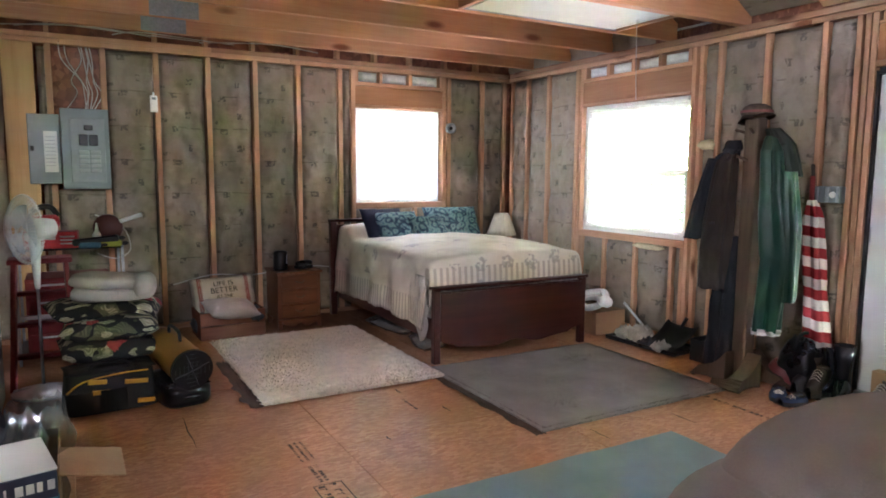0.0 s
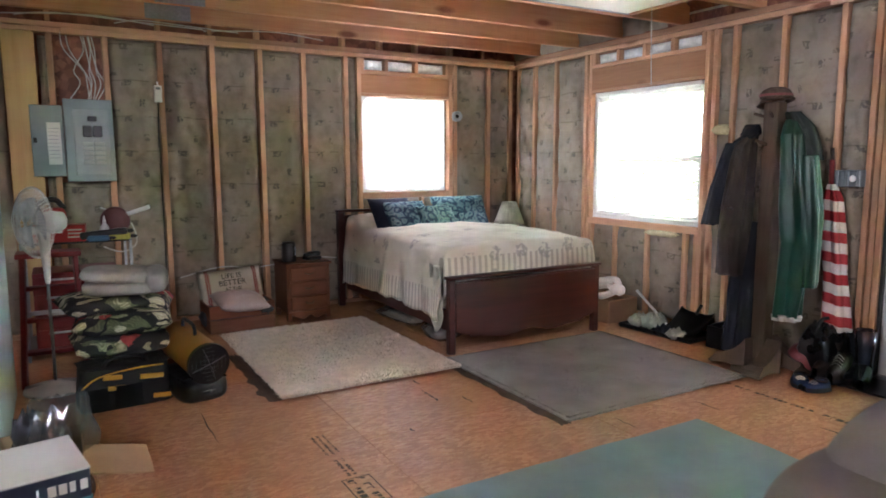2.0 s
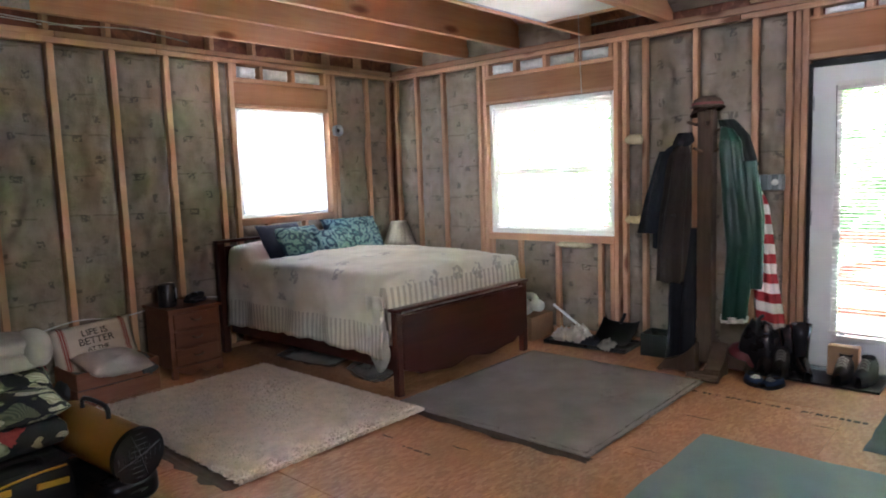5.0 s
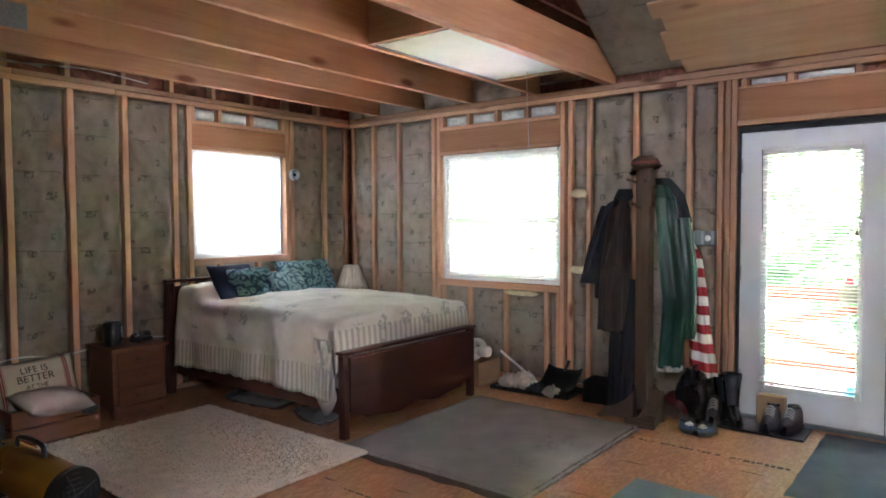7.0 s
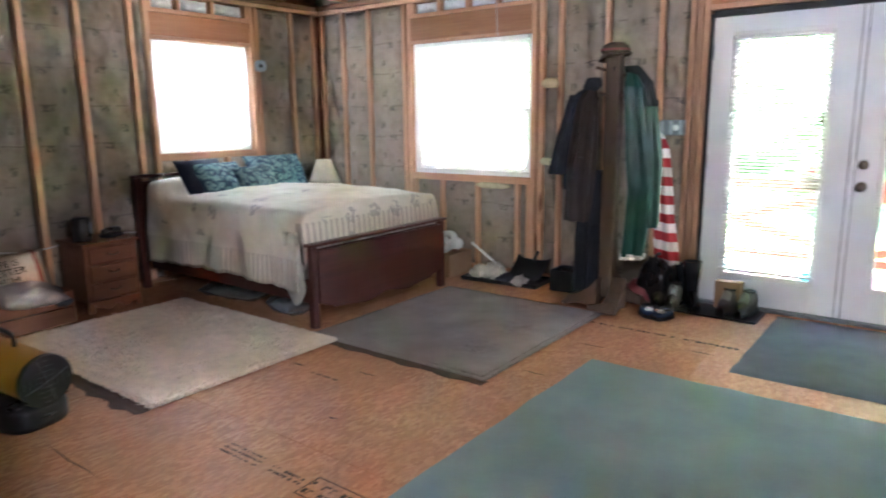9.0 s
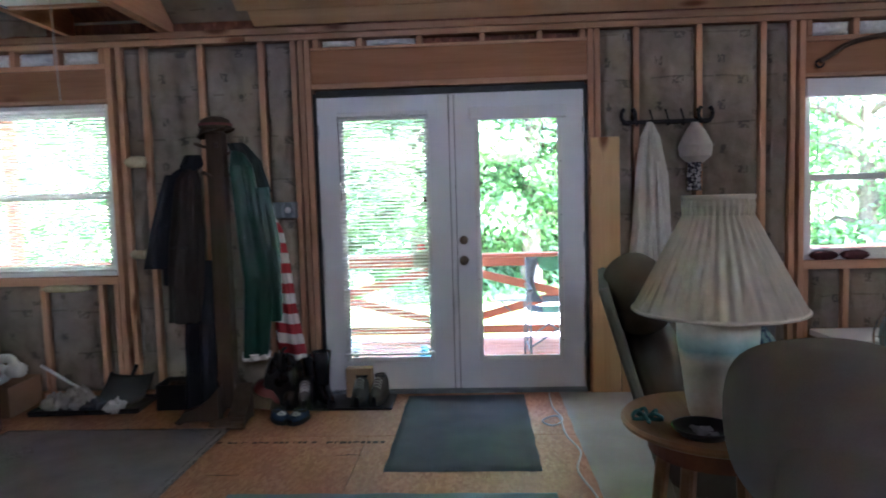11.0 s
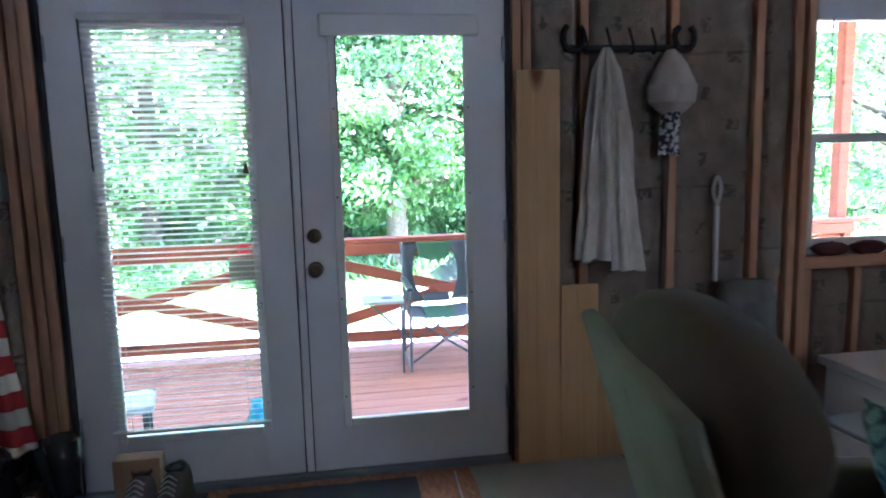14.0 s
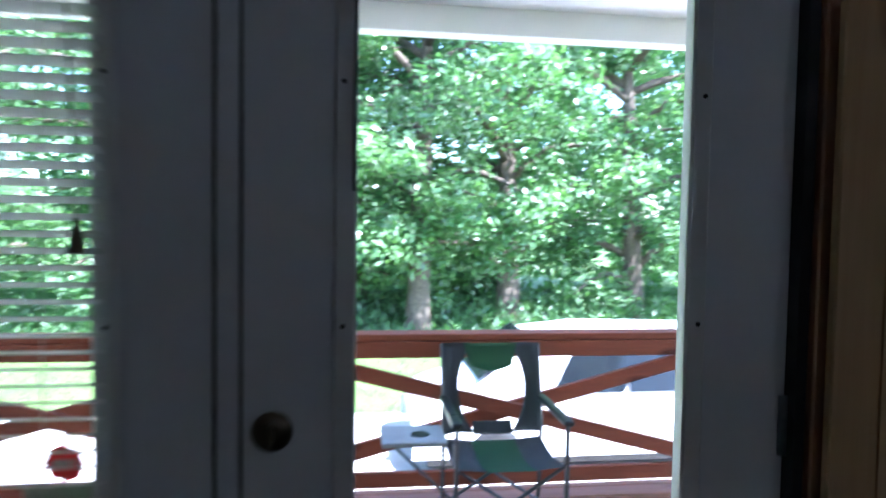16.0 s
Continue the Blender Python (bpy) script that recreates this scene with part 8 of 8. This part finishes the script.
part("bow_ring", tube([(0, -0.80 + 0.025 * math.cos(k), 2.155 + 0.025 * math.sin(k)) for k in [i * 0.6283 for i in range(11)]], 0.007, 6, smooth=1), iron, hb)
# low shelf and fan by the far window
bs = thing("white_bench", "white painted low bench below the window", "bench", (4.22, -1.25, 0.0))
part("bench_top", box(-0.2, 0.2, -0.6, 0.55, 0.40, 0.44, 0.004), white_paint, bs)
for y in (-0.55, 0.5):
    part("bench_end", box(-0.18, 0.18, y - 0.02, y + 0.02, 0.0, 0.399, 0.003), white_paint, bs)
wb = thing("storage_box", "white storage box with a black panel for its shaded opening, on the floor", "box", (3.9, -0.62, 0.0), 5)
part("box_body", box(-0.15, 0.15, -0.25, 0.2, 0.0, 0.30, 0.006), paper_white, wb)
part("box_lid", box(-0.155, 0.155, -0.255, 0.205, 0.301, 0.32, 0.004), grey_steel, wb)
# black panel on the face gives the shade inside an opening
part("box_slot", box(-0.1545, -0.1505, -0.2, 0.15, 0.19, 0.26), black_plastic, wb)
f2 = thing("floor_fan", "silver round floor fan before the far window", "fan", (3.75, -0.98, 0.0), 165)
part("fan_foot", box(-0.06, 0.06, -0.20, 0.20, 0.0, 0.03, 0.008), black_plastic, f2)
part("fan_stem", tube([(0, 0, 0.03), (0, 0, 0.30)], 0.02, 8, smooth=1), black_plastic, f2)
g2 = bmesh.new()
for r in (0.24, 0.2, 0.16, 0.12, 0.08):
    tube([(0.02 + 0.05 * (1 - (r / 0.24) ** 2), r * math.cos(k * math.pi / 16), 0.52 + r * math.sin(k * math.pi / 16)) for k in range(33)], 0.007 if r > 0.23 else 0.002, 6, g2, 1)
for k in range(16):
    a = k * math.pi / 8
    tube([(0.07, 0.03 * math.cos(a), 0.52 + 0.03 * math.sin(a)), (0.055, 0.13 * math.cos(a), 0.52 + 0.13 * math.sin(a)), (0.02, 0.24 * math.cos(a), 0.52 + 0.24 * math.sin(a))], 0.002, 4, g2, 2)
part("fan_guard", g2, chrome, f2, "silver wire guard")
part("fan_hub", lathe([(0.001, 0.08), (0.035, 0.075), (0.04, -0.05), (0.05, -0.12), (0.001, -0.13)], 20, (0, 0, 0.52), axis="x"), grey_steel, f2, smooth=True)
for k in range(4):
    part("fan_blade", moved(thicken(sheet(5, 4, lambda u, v: (0.03 * (v - 0.5), (0.04 + 0.17 * u) * math.cos((v - 0.5) * 1.1), (0.04 + 0.17 * u) * math.sin((v - 0.5) * 1.1))), 0.002), Matrix.Translation((0, 0, 0.52)) @ Matrix.Rotation(k * 1.5708, 4, "X")), grey_steel, f2)

# extension cord on the floor
ec = solo("extension_cord", tube([(4.5, 0.98, 0.008), (4.2, 0.99, 0.008), (3.95, 0.96, 0.012), (3.86, 1.03, 0.008), (3.95, 1.08, 0.008), (4.0, 0.98, 0.016), (3.7, 0.97, 0.008), (3.45, 0.93, 0.012), (3.2, 0.98, 0.012), (2.9, 0.94, 0.014), (2.55, 0.95, 0.014), (2.4, 0.90, 0.014)], 0.005, 6, smooth=6), white_cable, "pale extension cord trailing over the floor", "cord", smooth=True)
# stamped marks on the strand board
mk = plain("black stamp ink", (0.05, 0.03, 0.02), (0.035, 0.02, 0.014), 40, 0.8)
sr = random.Random(19)


def stamp(x0, lines, y0, y1, pitch, size, frame_w=0.0):
    """Printed lines that run along y on the floor boards, broken by wear."""
    for k in range(lines):
        bm = bmesh.new()
        y = y0 - sr.uniform(0.0, 0.02)
        while y > y1:
            w = sr.uniform(0.5, 1.1) * size
            if sr.random() < 0.86:
                x = x0 + k * pitch
                if sr.random() < 0.5:
                    box(x, x + size, y - w, y, 0.0006, 0.0012, bm=bm)
                else:
                    box(x, x + size, y - 0.25 * w, y, 0.0006, 0.0012, bm=bm)
                    box(x + sr.choice((0.0, 0.4, 0.75)) * size, x + size, y - w, y - 0.26 * w, 0.0006, 0.0012, bm=bm)
            y -= w + size * sr.choice((0.3, 0.3, 0.3, 1.1))
        solo("stamp_mark", bm, mk, "black stamped print on the strand board", "mark", "structure", "stamped marks")
    if frame_w:
        bm = bmesh.new()
        xa, xb = x0 - 0.02, x0 + lines * pitch + 0.008
        for q in ((xa, xa + frame_w, y1, y0), (xb - frame_w, xb, y1, y0), (xa + frame_w, xb - frame_w, y1, y1 + frame_w), (xa + frame_w, xb - frame_w, y0 - frame_w, y0)):
            box(*q, 0.0006, 0.0012, bm=bm)
        solo("stamp_mark", bm, mk, "black stamped frame on the strand board", "mark", "structure", "stamped marks")


stamp(1.045, 3, 3.49, 3.24, 0.030, 0.013)
stamp(1.055, 2, 3.17, 2.98, 0.030, 0.017)
stamp(1.03, 2, 2.95, 2.70, 0.055, 0.032, 0.006)
stamp(3.63, 1, 2.95, 2.40, 0.03, 0.026)
stamp(3.62, 1, 2.32, 1.95, 0.03, 0.034)
stamp(1.88, 1, 3.82, 3.62, 0.03, 0.016)
# dark scuffs and nail lines in the boards
for x, y, w, h in ((1.93, 3.98, 0.012, 0.10), (2.05, 3.55, 0.010, 0.14), (0.62, 3.9, 0.008, 0.5), (1.55, 3.3, 0.012, 0.06), (3.2, 2.75, 0.010, 0.22), (3.45, 2.15, 0.012, 0.16), (2.6, 2.8, 0.008, 0.18)):
    bm = sheet(10, 1, lambda u, v: (x + (v - 0.5) * w * math.sin(math.pi * u) + 0.012 * nz(u * 3, y), y + (u - 0.5) * h, 0.0009))
    solo("floor_scuff", bm, mk, "dark scratch in the strand board", "mark", "structure", "floor scuffs")

# plastic wrapped things pushed under the bed
for x, y, w, d, h, t in ((2.66, 5.55, 0.30, 0.62, 0.10, 8), (2.62, 4.86, 0.26, 0.34, 0.12, -14)):
    ub = thing("storage_bag", "crumpled clear plastic bag pushed under the bed", "bag", (x, y, 0.002), t, "bags under the bed")
    part("film", cushion(w, d, h, 16, 0.8, x * 9 + y, 0.06), bagn.m, ub)
    part("bundle", moved(cushion(w * 0.8, d * 0.8, h * 0.7, 10, 0.5, y * 3, 0.03), Matrix.Translation((0, 0, 0.004))), rag_m, ub, "pale folded cloth", True)
